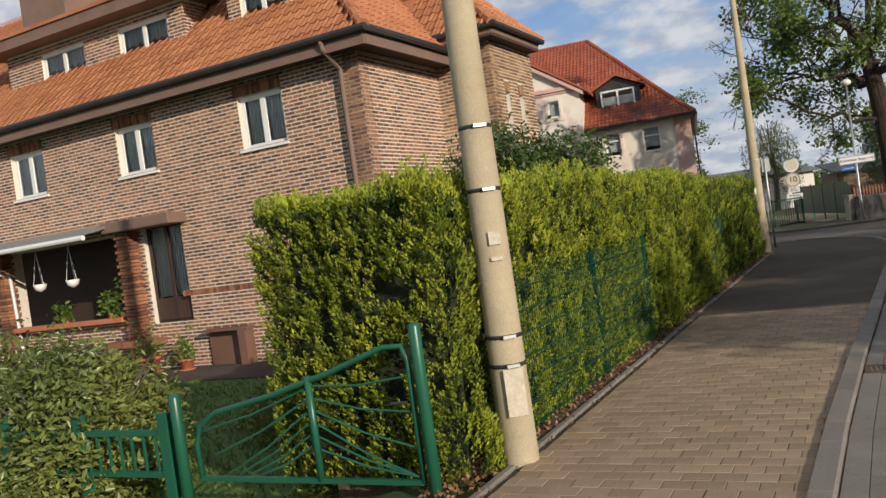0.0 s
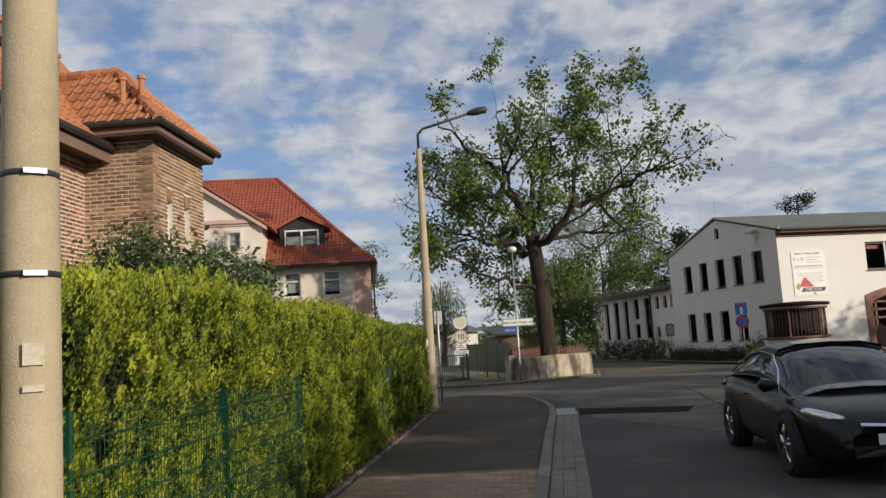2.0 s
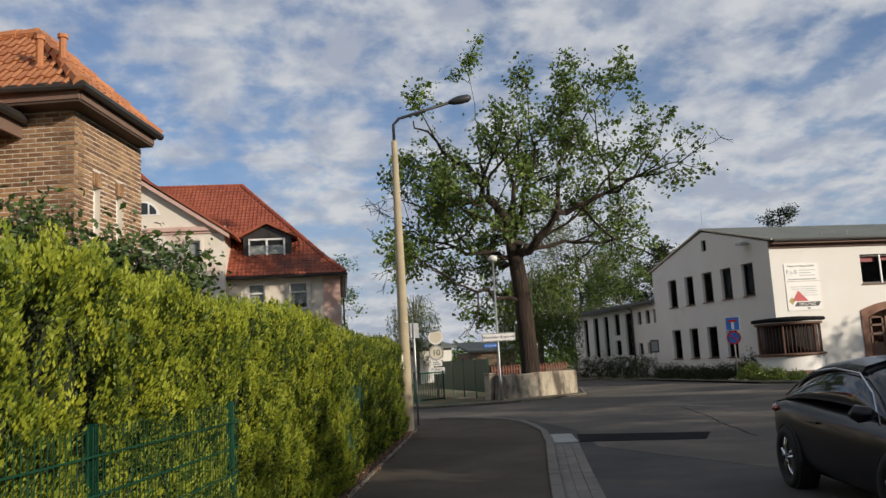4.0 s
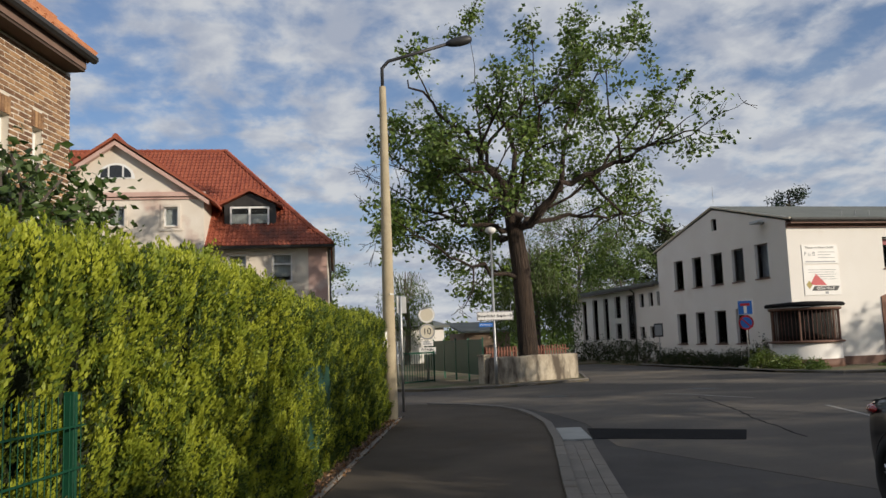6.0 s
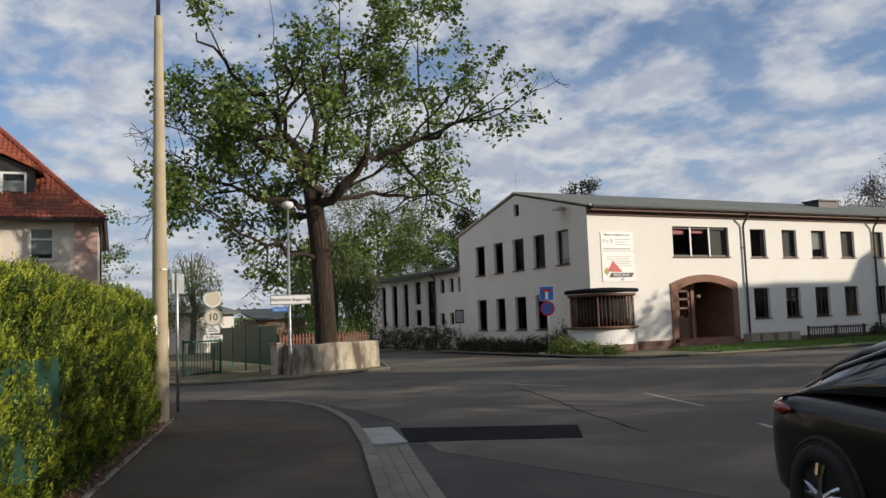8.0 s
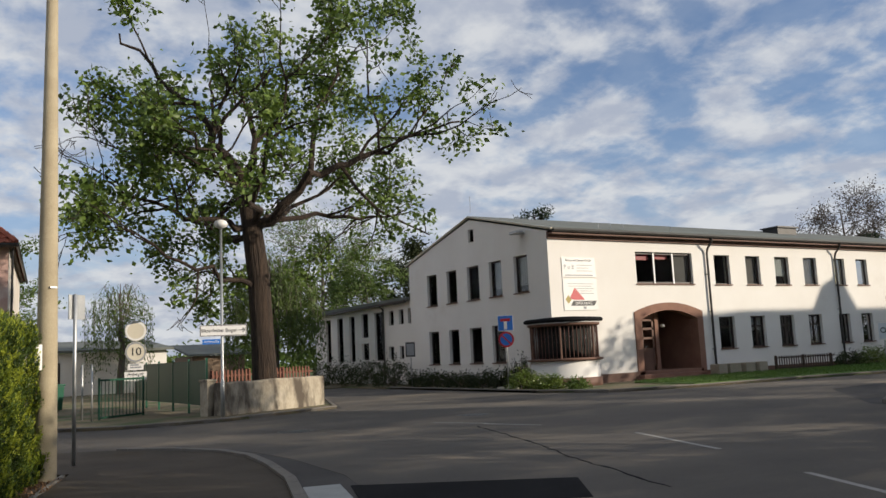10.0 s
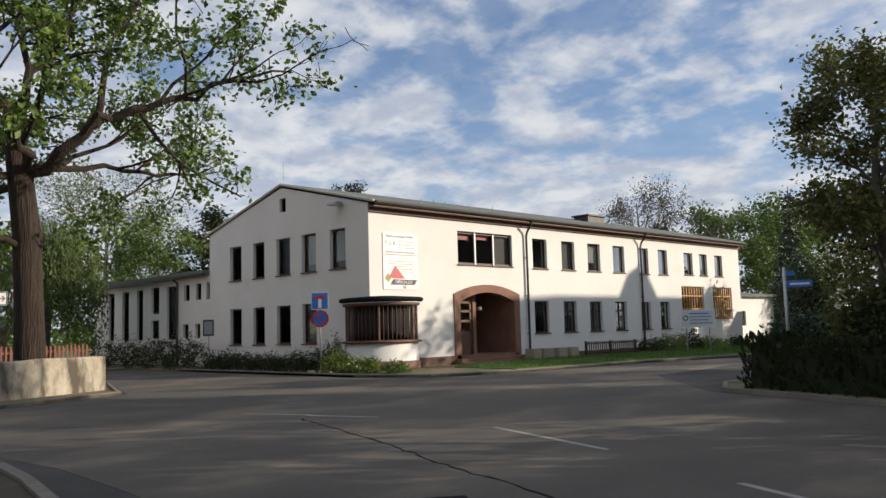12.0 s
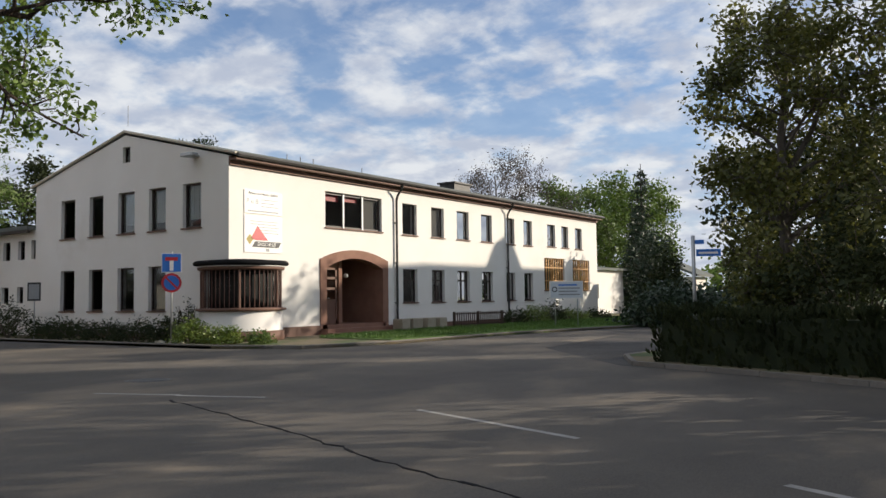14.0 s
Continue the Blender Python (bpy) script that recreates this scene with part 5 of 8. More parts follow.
    p.box(D, 0.0, 2.75, -3.5, 0, 7.5, 8.85)
    p.prism([D(-0.1, 0, 8.85), D(2.85, 0, 8.85), D(1.375, 0, 9.55)], (0, 3.5, 0))
    dm = part("dormer", p, M_GUTTER, ob, "dark slate clad dormer")
    p = Part()
    for s in (-1, 1):
        p.prism([D(1.375, 0.3, 9.62), D(1.375 + s * 1.75, 0.3, 8.78), D(1.375 + s * 1.75, 0.3, 8.92), D(1.375, 0.3, 9.78)], (0, 3.8, 0))
    part("dormer_roof", p, M_TILE_R, dm)
    window(ob, lambda a, d, z: D(a, d + 0.06, z), 0.3, 2.4, 7.7, 8.8, -0.02, 0.10, 2, 0, M_FRAME_WHITE, None, None)
    q = Part()
    q.box(D, 0.4, 2.3, 0.0, 0.012, 7.9, 8.4)
    part("curtain", q, M_CURTAIN, dm)
    return ob


cream_house()


# ---- thuja hedge along the footway ----
def hedge(name, m, length, depth, height, label, seed, density=330, young=None, old=None, size=0.028, plume=0.19, bumpy=0.30, step=0.50, both=False, share=0.89, flat=(0, 0, 0)):
    """A clipped hedge along local y: a near-black core in place of the shade inside, plumes of sprays standing out from
    it, with a bulge for each plant.
    The outer half of most plumes is young growth, the rest a dark spray for old growth and shade; within flat (from,
    to, height) the face is held back by a fence."""
    ob = thing(name, m, label, "hedge")
    r = np.random.default_rng(seed)
    hh = lambda y: height + 0.05 * np.sin(y * 1.3 + seed) + 0.04 * np.sin(y * 4.1)
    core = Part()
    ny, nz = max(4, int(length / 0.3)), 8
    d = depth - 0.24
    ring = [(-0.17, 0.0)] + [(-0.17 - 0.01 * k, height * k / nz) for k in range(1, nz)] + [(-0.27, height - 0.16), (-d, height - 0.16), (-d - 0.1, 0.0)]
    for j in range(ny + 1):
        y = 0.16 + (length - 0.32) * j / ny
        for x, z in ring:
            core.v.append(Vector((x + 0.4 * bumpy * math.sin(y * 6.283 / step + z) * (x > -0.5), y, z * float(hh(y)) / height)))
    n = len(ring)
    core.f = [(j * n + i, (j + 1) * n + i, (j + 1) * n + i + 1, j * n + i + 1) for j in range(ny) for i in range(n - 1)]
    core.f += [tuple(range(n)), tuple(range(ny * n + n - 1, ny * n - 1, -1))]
    # solid added core, coloured as the shade between the sprays
    part("twig_core", core, M_HEDGE_SHADE, ob)
    pts, nrm, frac = [], [], []

    def face(area, f, portion):
        k = int(area * density)
        a, b = r.uniform(0, 1, k), r.uniform(0, 1, k)
        q, w = f(a, b)
        pts.append(q)
        nrm.append(np.broadcast_to(w, q.shape))
        frac.append(np.full(k, portion))

    def bulge(y, z):
        lean = y + 0.10 * np.sin(z * 2.1 + y * 0.8)
        out = bumpy * (np.abs(np.sin(lean * math.pi / step)) ** 0.6 - 0.62) + 0.045 * np.sin(z * 5 + y * 3) + 0.05 * (np.abs(np.sin(z * 7.5 + 3.1 * np.sin(y * 3.3))) - 0.5) + 0.10 * (np.abs(np.sin(lean * math.pi / 0.19 + 1.1 * np.sin(z * 3.4 + y))) - 0.55)
        return np.where((z < flat[2]) & (y > flat[0]) & (y < flat[1]), np.minimum(out, 0.05) - 0.01, out)
    # share of bright sprays follows the light: more on top, fewer at the ends
    face(length * height, lambda a, b: (np.stack([bulge(a * length, b * height) - 0.02 - 0.06 * b, a * length, b * hh(a * length)], 1), np.array([1.0, 0, 0.25])), share)
    face(length * depth * 0.9, lambda a, b: (np.stack([-b * depth, a * length, hh(a * length) + 0.05 * np.sin(a * length * 9) * np.sin(b * 9)], 1), np.array([0.2, 0, 1.0])), min(1.0, share + 0.2))
    if not both:
        face(length * 0.22, lambda a, b: (np.stack([-b * 0.5, a * length, hh(a * length) + 0.15 * np.abs(np.sin(a * length * math.pi / 0.31 + 3 * b)) * r.uniform(0, 1, len(a))], 1), np.array([0.0, 0, 1.2])), min(1.0, share + 0.2))
    face(depth * height, lambda a, b: (np.stack([-a * depth, -0.02 + bulge(a * depth, b * height) * -0.35, b * hh(0.0)], 1), np.array([0, -1.0, 0.25])), share * 0.5)
    face(depth * height, lambda a, b: (np.stack([-a * depth, length + bulge(a * depth, b * height) * 0.6, b * hh(length)], 1), np.array([0, 1.0, 0.25])), share)
    if not both:
        face(1.2 * height, lambda a, b: (np.stack([np.full(len(a), -depth) + 0.04 * np.sin(b * 14 + a * 6), a * 1.2, b * hh(a)], 1), np.array([-1.0, 0, 0.25])), share * 0.5)
    if both:
        face(length * height, lambda a, b: (np.stack([-depth - bulge(a * length, b * height), a * length, b * hh(a * length)], 1), np.array([-1.0, 0, 0.25])), share)
    c, w, fr = np.concatenate(pts), np.concatenate(nrm), np.concatenate(frac)
    # thin places let the near-black core show as painted shade
    gap = np.sin(c[:, 1] * 9.1 + 2.0 * np.sin(c[:, 2] * 3.1) + c[:, 0] * 5) * np.sin(c[:, 2] * 5.3 + 1.7 * np.sin(c[:, 1] * 2.2)) + r.normal(0, 0.25, len(c))
    keep = gap < 0.66
    c, w, fr = c[keep], w[keep], fr[keep]
    c = c - w * np.abs(r.normal(0, 0.03, (len(c), 1)))
    # each point bears a flame-shaped plume, its sprays lying on the flame's outside
    k, m = len(c), 44
    ax = w * 0.45 + r.normal(0, 0.22, (k, 3)) + np.array([0, 0, 0.9])
    ax /= np.linalg.norm(ax, axis=1)[:, None]
    long = plume * r.uniform(0.6, 1.4, (k, 1))
    end = (np.abs(w[:, 1:2]) > 0.8)
    ax = np.where(end, ax + w * 0.5, ax)
    ax /= np.linalg.norm(ax, axis=1)[:, None]
    long = np.where(end, long * 0.75, long)
    # end faces keep fewer bright sprays, so their shaded side is in the colour
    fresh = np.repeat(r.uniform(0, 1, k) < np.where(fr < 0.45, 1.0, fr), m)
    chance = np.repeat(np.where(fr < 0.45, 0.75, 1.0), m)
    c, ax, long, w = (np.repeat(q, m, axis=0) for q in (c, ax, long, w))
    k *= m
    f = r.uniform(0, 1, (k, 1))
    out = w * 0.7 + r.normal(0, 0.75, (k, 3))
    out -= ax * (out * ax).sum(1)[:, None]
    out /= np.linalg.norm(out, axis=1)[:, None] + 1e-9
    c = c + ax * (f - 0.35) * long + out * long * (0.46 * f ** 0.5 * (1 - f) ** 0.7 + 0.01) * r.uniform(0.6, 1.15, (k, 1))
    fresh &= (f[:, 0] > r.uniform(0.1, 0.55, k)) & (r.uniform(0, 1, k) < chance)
    dr = ax + out * (0.5 - 0.35 * f) + r.normal(0, 0.20, (k, 3))
    dr /= np.linalg.norm(dr, axis=1)[:, None]
    s = np.cross(dr, out + r.normal(0, 0.3, (k, 3)))
    s /= np.linalg.norm(s, axis=1)[:, None] + 1e-9
    L = size * r.uniform(0.6, 1.4, k)[:, None]
    v = np.empty((k, 4, 3))
    v[:, 0] = c - dr * L * 0.5
    v[:, 1] = c + s * L * 0.26
    v[:, 2] = c + dr * L * 0.6
    v[:, 3] = c - s * L * 0.26
    idx = np.arange(k * 4).reshape(k, 4)
    tri = np.concatenate([idx[:, [0, 1, 2]], idx[:, [0, 2, 3]]], 1).reshape(-1, 3).ravel()
    me = bpy.data.meshes.new("foliage")
    me.vertices.add(k * 4)
    me.vertices.foreach_set("co", v.ravel())
    me.loops.add(len(tri))
    me.loops.foreach_set("vertex_index", tri.astype(np.int32))
    me.polygons.add(k * 2)
    me.polygons.foreach_set("loop_start", np.arange(0, k * 6, 3, dtype=np.int32))
    me.materials.append(old or M_THUJA_OLD_SHADED)
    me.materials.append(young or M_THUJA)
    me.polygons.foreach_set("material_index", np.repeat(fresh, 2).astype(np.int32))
    me.update(calc_edges=True)
    me.validate()
    part("foliage", me, None, ob)
    return ob


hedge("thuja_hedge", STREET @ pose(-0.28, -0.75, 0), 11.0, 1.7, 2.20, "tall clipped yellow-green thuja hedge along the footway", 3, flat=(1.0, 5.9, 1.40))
# lower share: the shade over this stretch is put into its spray colours
hedge("thuja_hedge", STREET @ pose(-0.36, 10.1, 0), 9.0, 1.1, 2.08, "clipped thuja hedge, coloured darker for shade, towards the lamp post", 5, density=260, share=0.5)
slab("soil_strip", [W(-1.6, -0.6), W(0.0, -0.6), W(0.0, 19.3), W(-1.6, 19.3)], -0.2, 0.03, M_SOIL, "dark soil with dry leaves under the hedge", "soil")
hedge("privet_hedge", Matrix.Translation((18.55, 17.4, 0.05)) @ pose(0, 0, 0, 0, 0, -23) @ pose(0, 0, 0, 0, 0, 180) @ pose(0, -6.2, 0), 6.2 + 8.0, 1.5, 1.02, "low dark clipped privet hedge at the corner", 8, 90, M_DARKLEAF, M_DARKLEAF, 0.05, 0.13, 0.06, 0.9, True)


# ---- mesh fence in the hedge ----
def fence_panel(v0, v1, z0, z1):
    host = thing("mesh_fence", STREET @ pose(-0.215, v0, 0), "green wire mesh fence panel grown through by the hedge", "fence", "mesh fence panels")
    L = v1 - v0
    for y in (0.0, L):
        p = Part()
        p.box(plain, -0.09, -0.03, y - 0.02, y + 0.02, -0.1, z1 + 0.04)
        bevelled(part("post", p, M_MESH, host), 0.006)
    p = Part()
    k = 0
    while k * 0.055 < L:
        p.tube([(0.012, k * 0.055, z0), (0.012, k * 0.055, z1 + 0.03)], 0.0032, 3, False)
        k += 1
    z = z0
    while z <= z1:
        p.tube([(0.018, 0, z), (0.018, L, z)], 0.005, 3, False)
        p.tube([(0.004, 0, z), (0.004, L, z)], 0.005, 3, False)
        z += 0.2
    part("wire_mesh", p, M_MESH, host)


for q in ((0.4, 2.85), (2.85, 5.2)):
    fence_panel(*q, 0.1, 1.42)
p = Part()
p.box(plain, -0.012, 0.0, 0.05, 2.3, 0.35, 1.40)
ob = part("privacy_screen", p, M_SCREEN)
ob.matrix_world = STREET @ pose(-0.31, 10.2, 0)
tagged(ob, "dark green privacy screen fixed to the fence", "screen")


# ---- concrete poles ----
def lamp_pole(at, height, r0, r1, arm, label, bands=()):
    ob = thing("street_lamp" if arm else "concrete_pole", pose(*at), label, "street lamp" if arm else "pole")
    p = Part()
    p.lathe([(r0 + 0.01, -0.3), (r0, 0.0), (r0 * 0.97, 0.8), (r0 * 0.6 + r1 * 0.4, height * 0.5), (r1, height - 0.02), (r1 * 0.8, height)], sides=20)
    part("shaft", p, M_POLE, ob, "", True)
    for z in bands:
        q = Part()
        r = r0 + (r1 - r0) * z / height + 0.006
        q.lathe([(r - 0.004, z - 0.016), (r, z - 0.015), (r, z + 0.015), (r - 0.004, z + 0.016)], sides=20)
        part("steel_band", q, M_DARKMETAL, ob, "", True)
        q = Part()
        q.box(plain, -0.05, 0.05, -r - 0.022, -r + 0.01, z - 0.012, z + 0.012)
        c = part("clamp", q, M_STEEL, ob)
        c.rotation_euler = (0, 0, radians(25))
    if arm:
        ax, ay, rise = arm
        q = Part()
        q.tube([(0, 0, height - 0.1), (0, 0, height + 0.42), (ax * .08, ay * .08, height + 0.58), (ax * .25, ay * .25, height + 0.66), (ax * .85, ay * .85, height + rise)], 0.038, 8)
        part("arm", q, M_DARKMETAL, ob, "", True)
        q = Part()
        d = Vector((ax, ay, rise - 0.62)).normalized()
        s0 = Vector((ax * .82, ay * .82, height + rise - 0.01))
        q.tube([s0, s0 + d * 0.12, s0 + d * 0.3, s0 + d * 0.5, s0 + d * 0.58], [0.05, 0.09, 0.115, 0.10, 0.05], 10)
        part("lamp_head", q, M_DARKMETAL, ob, "dark cobra-head lamp", True)
    return ob


POLE = lamp_pole((-0.46, 6.38, 0), 7.6, 0.145, 0.085, None, "tall weathered concrete pole beside the hedge", (0.80, 1.02, 2.14, 2.62))
for z, w, h in ((1.72, 0.09, 0.10), (1.60, 0.09, 0.03)):
    q = Part()
    q.box(plain, -w / 2, w / 2, -0.149, -0.142, z, z + h)
    c = part("sticker_rest", q, M_POLE_PALE, POLE, "faded torn sticker")
    c.rotation_euler = (0, 0, radians(22))
# added plate for the paler concrete low on the shaft
q = Part()
q.box(plain, -0.075, 0.075, -0.152, -0.145, 0.42, 0.78)
c = part("bare_patch", q, M_POLE_PALE, POLE, "paler concrete area low on the pole")
c.rotation_euler = (0, 0, radians(22))
lamp_pole((4.19, 25.1, 0), 7.35, 0.15, 0.075, (1.75, -0.35, 0.95), "slim concrete street lamp with bent steel arm", (2.7,))
q = Part()
q.box(plain, -0.05, 0.05, -0.14, -0.12, 1.25, 1.6)
c = part("notice_plate", q, M_SIGNWHITE)
c.matrix_world = pose(4.02, 25.0, 0.3, 0, 0, 20)
tagged(c, "narrow white notice plate on the hedge end", "sign")


# ---- oak ----
def oak():
    base = Vector((11.55, 38.6, 0.0))
    ob = thing("oak_tree", Matrix.Translation(base), "large old oak with spreading limbs and fresh leaves", "tree")
    rx = Vector((0.955, -0.295, 0))
    ry = Vector((0.295, 0.955, 0))
    k = 0.0192

    def P(px, py, depth=0.0):
        return rx * ((px - 918) * k) + ry * depth + Vector((0, 0, 6.0 + (400 - py) * k * (1.0 if py < 400 else 1.2)))
    trunk = [Vector((0.15, 0, -0.2)), Vector((0.1, 0, 0.6)), P(920, 560), P(915, 470), P(905, 400), P(895, 345)]
    limbs = [([P(900, 360), P(888, 310, -.3), P(847, 268, -.8), P(836, 235, -1), P(800, 195, -1.2), P(750, 140, -1.4), P(700, 90, -1.5)], 0.26, 0.03),
             ([P(905, 400), P(945, 385, -.4), P(985, 345, -.9), P(1050, 305, -1.2), P(1110, 285, -1.5), P(1190, 255, -1.8), P(1262, 235, -2.0)], 0.25, 0.025),
             ([P(893, 340), P(910, 280, .4), P(905, 200, .6), P(930, 130, .8), P(960, 50, .9)], 0.20, 0.02),
             ([P(920, 395), P(970, 378, .8), P(1050, 368, 1.6), P(1130, 362, 2.2), P(1215, 350, 2.5)], 0.15, 0.02),
             ([P(900, 400), P(850, 392, -.6), P(790, 388, -1.4), P(735, 370, -2), P(680, 345, -2.3)], 0.15, 0.02),
             ([P(1000, 335, -1), P(1010, 260, -1.0), P(1018, 200, -.9), P(1060, 120, -.8), P(1105, 75, -.8)], 0.14, 0.018),
             ([P(915, 490), P(870, 480, -1), P(820, 470, -2), P(760, 440, -2.8), P(710, 420, -3.2)], 0.12, 0.018),
             ([P(895, 330), P(870, 260, 1.5), P(840, 180, 2.2), P(830, 100, 2.6), P(828, 30, 2.8)], 0.16, 0.018),
             ([P(900, 370), P(930, 300, -2), P(960, 220, -3), P(1000, 150, -3.6)], 0.15, 0.018),
             ([P(905, 390), P(880, 330, 2.0), P(900, 250, 4), P(940, 180, 5)], 0.16, 0.018),
             ([P(905, 400), P(900, 360, -2.5), P(850, 320, -4.2), P(800, 300, -5.2)], 0.15, 0.018),
             ([P(905, 400), P(960, 360, 2.5), P(1040, 300, 4.0), P(1120, 240, 4.8)], 0.16, 0.018),
             ([P(905, 410), P(850, 400, 2.5), P(780, 330, 4.0), P(720, 280, 4.5)], 0.15, 0.018),
             ([P(845, 265, -.8), P(790, 285, -1), P(730, 280, -1.2), P(650, 260, -1.2)], 0.10, 0.015),
             ([P(915, 470), P(880, 470, 1.5), P(820, 450, 2.5), P(770, 460, 3.0)], 0.09, 0.015)]
    kr = random.Random(31)

    def kink(pts):
        out = [pts[0]]
        for a, b in zip(pts, pts[1:]):
            s = (b - a).length
            out += [a.lerp(b, f) + Vector((kr.gauss(0, 1), kr.gauss(0, 1), kr.gauss(0, 1))) * s * 0.075 for f in (0.33, 0.67)] + [b]
        return out
    limbs = [(kink(q), r0 * 0.8, r1) for q, r0, r1 in limbs]
    w, tw = grow(limbs, 21, 3, (6, 4, 3), 0.40, 0.7, 0.06, 8, 0.010)
    w.tube(trunk, [0.52, 0.42, 0.37, 0.36, 0.33, 0.24], 16)
    part("trunk", w, M_BARK, ob)
    rnd = random.Random(5)
    tw = [t for t in tw if t.z > 4.3 or (t.z > 3.2 and -3.2 < t.dot(rx) < 0.5)]
    tw = [t for t in tw if -5.3 < t.dot(rx) < 7.4]
    leaf_cloud("crown", [tuple(t) for t in tw if rnd.random() < 0.72], 0.185, 9, 0.19, M_OAK, ob, 9, 0.25, 1.5)


oak()


# ---- signs ----
M_REDWOOD = surf("faded_red_wood", (0.14, 0.055, 0.035), (0.22, 0.09, 0.06), 0.85, 2, 40, 0.2, 0.003)
def text_part(body, size, m, material, parent, align="CENTER"):
    cu = bpy.data.curves.new("lettering", "FONT")
    cu.body, cu.size, cu.align_x, cu.align_y, cu.extrude = body, size, align, "CENTER", 0.002
    cu.materials.append(material)
    ob = new("lettering", cu)
    ob.parent, ob.matrix_local = parent, m
    return ob


UPRIGHT = pose(0, 0, 0, 90)


def face_matrix(at, yaw):
    """A sign's frame: x to the right, y away from the viewer, z up; yaw turns it."""
    return pose(*at, 0, 0, yaw)


def disc(r, y, z, depth=0.012, sides=32):
    p = Part()
    p.prism([(r * math.cos(2 * math.pi * k / sides), y, z + r * math.sin(2 * math.pi * k / sides)) for k in range(sides)], (0, depth, 0))
    return p


def ring(r0, r1, y, z, sides=32):
    p = Part()
    for k in range(sides):
        a, b = 2 * math.pi * k / sides, 2 * math.pi * (k + 1) / sides
        p.prism([(r0 * math.cos(a), y, z + r0 * math.sin(a)), (r1 * math.cos(a), y, z + r1 * math.sin(a)), (r1 * math.cos(b), y, z + r1 * math.sin(b)), (r0 * math.cos(b), y, z + r0 * math.sin(b))], (0, 0.004, 0))
    return p


def bx(x0, x1, y0, y1, z0, z1):
    p = Part()
    p.box(plain, x0, x1, y0, y1, z0, z1)
    return p


def pole_part(parent, h, r=0.03, mat_=None):
    p = Part()
    p.lathe([(r, -0.2), (r, h), (r * 0.5, h + 0.01)], sides=10)
    return part("post", p, mat_ or M_STEEL, parent, "", True)


ob = thing("dead_end_sign", face_matrix((21.55, 39.1, 0.05), -42), "blue dead-end sign above a no-parking sign on a steel post", "traffic sign")
pole_part(ob, 2.95)
s = part("plate", bx(-0.31, 0.31, -0.05, -0.03, 2.28, 2.90), M_SIGNWHITE, ob)
part("field", bx(-0.285, 0.285, -0.056, -0.051, 2.305, 2.875), M_BLUE, s)
part("stem", bx(-0.06, 0.06, -0.062, -0.057, 2.34, 2.66), M_SIGNWHITE, s)
part("bar", bx(-0.19, 0.19, -0.062, -0.057, 2.66, 2.77), M_RED, s)
s = part("round_plate", disc(0.31, -0.05, 1.95), M_RED, ob)
part("field", disc(0.235, -0.058, 1.95, 0.006), M_BLUE, s)
q = Part()
q.prism([(-0.19, -0.064, 2.10), (-0.15, -0.064, 2.14), (0.19, -0.064, 1.80), (0.15, -0.064, 1.76)], (0, 0.005, 0))
part("slash", q, M_RED, s)

ob = thing("speed_sign", face_matrix((7.97, 40.55, 0.05), -8), "faded round signs, one reading 10, with small plates below", "traffic sign")
pole_part(ob, 3.0)
s = part("upper_plate", disc(0.33, -0.05, 2.70), M_SIGNCREAM, ob)
part("rim", ring(0.26, 0.315, -0.056, 2.70), M_SIGNWHITE, s)
s = part("lower_plate", disc(0.33, -0.05, 2.02), M_SIGNCREAM, ob)
part("rim", ring(0.27, 0.32, -0.056, 2.02), M_GREYPRINT, s)
text_part("10", 0.36, pose(0, -0.056, 2.02, 90), M_BLACK, s)
for z0, z1, w in ((1.44, 1.64, 0.24), (1.10, 1.38, 0.34)):
    s = part("small_plate", bx(-w, w, -0.05, -0.035, z0, z1), M_SIGNWHITE, ob)
    if z0 < 1.2:
        text_part("Anlieger", 0.15, pose(0, -0.054, 1.305, 90), M_BLACK, s)
        text_part("frei", 0.15, pose(0, -0.054, 1.175, 90), M_BLACK, s)
        continue
    for k in range(2):
        zz = z0 + (z1 - z0) * (0.28 + 0.4 * k)
        part("line", bx(-w * 0.7, w * (0.7 - 0.3 * k), -0.054, -0.051, zz, zz + 0.05), M_GREYPRINT, s)

ob = thing("slim_lamp", face_matrix((9.5, 35.75, 0.05), -8), "slim grey street lamp carrying a direction sign and blue nameplate", "street lamp")
p = Part()
p.lathe([(0.06, -0.2), (0.06, 1.0), (0.045, 1.05), (0.035, 5.4)], sides=12)
part("shaft", p, M_STEEL, ob, "", True)
p = Part()
p.lathe([(0.05, 5.38), (0.17, 5.44), (0.20, 5.52), (0.16, 5.60), (0.05, 5.64)], sides=16)
part("lamp_head", p, M_SIGNWHITE, ob, "pale mushroom lamp head", True)
s = part("direction_plate", bx(-0.62, 0.68, -0.08, -0.06, 2.28, 2.60), M_SIGNWHITE, ob, "white direction plate with arrow")
for b in ((-0.61, 0.67, 2.575, 2.592), (-0.61, 0.67, 2.288, 2.305), (-0.612, -0.595, 2.30, 2.58), (0.655, 0.672, 2.30, 2.58)):
    part("border", bx(b[0], b[1], -0.084, -0.081, b[2], b[3]), M_BLACK, s)
text_part("Bitterfelder Bogen", 0.135, pose(-0.08, -0.084, 2.44, 90), M_BLACK, s)
q = Part()
q.box(plain, 0.46, 0.60, -0.085, -0.081, 2.43, 2.45)
q.prism([(0.56, -0.085, 2.50), (0.585, -0.085, 2.50), (0.64, -0.085, 2.44), (0.585, -0.085, 2.38), (0.56, -0.085, 2.38), (0.61, -0.085, 2.44)], (0, 0.004, 0))
part("arrow", q, M_BLACK, s)
s = part("nameplate", bx(-0.55, -0.06, -0.06, -0.045, 2.06, 2.2), M_BLUE, ob)
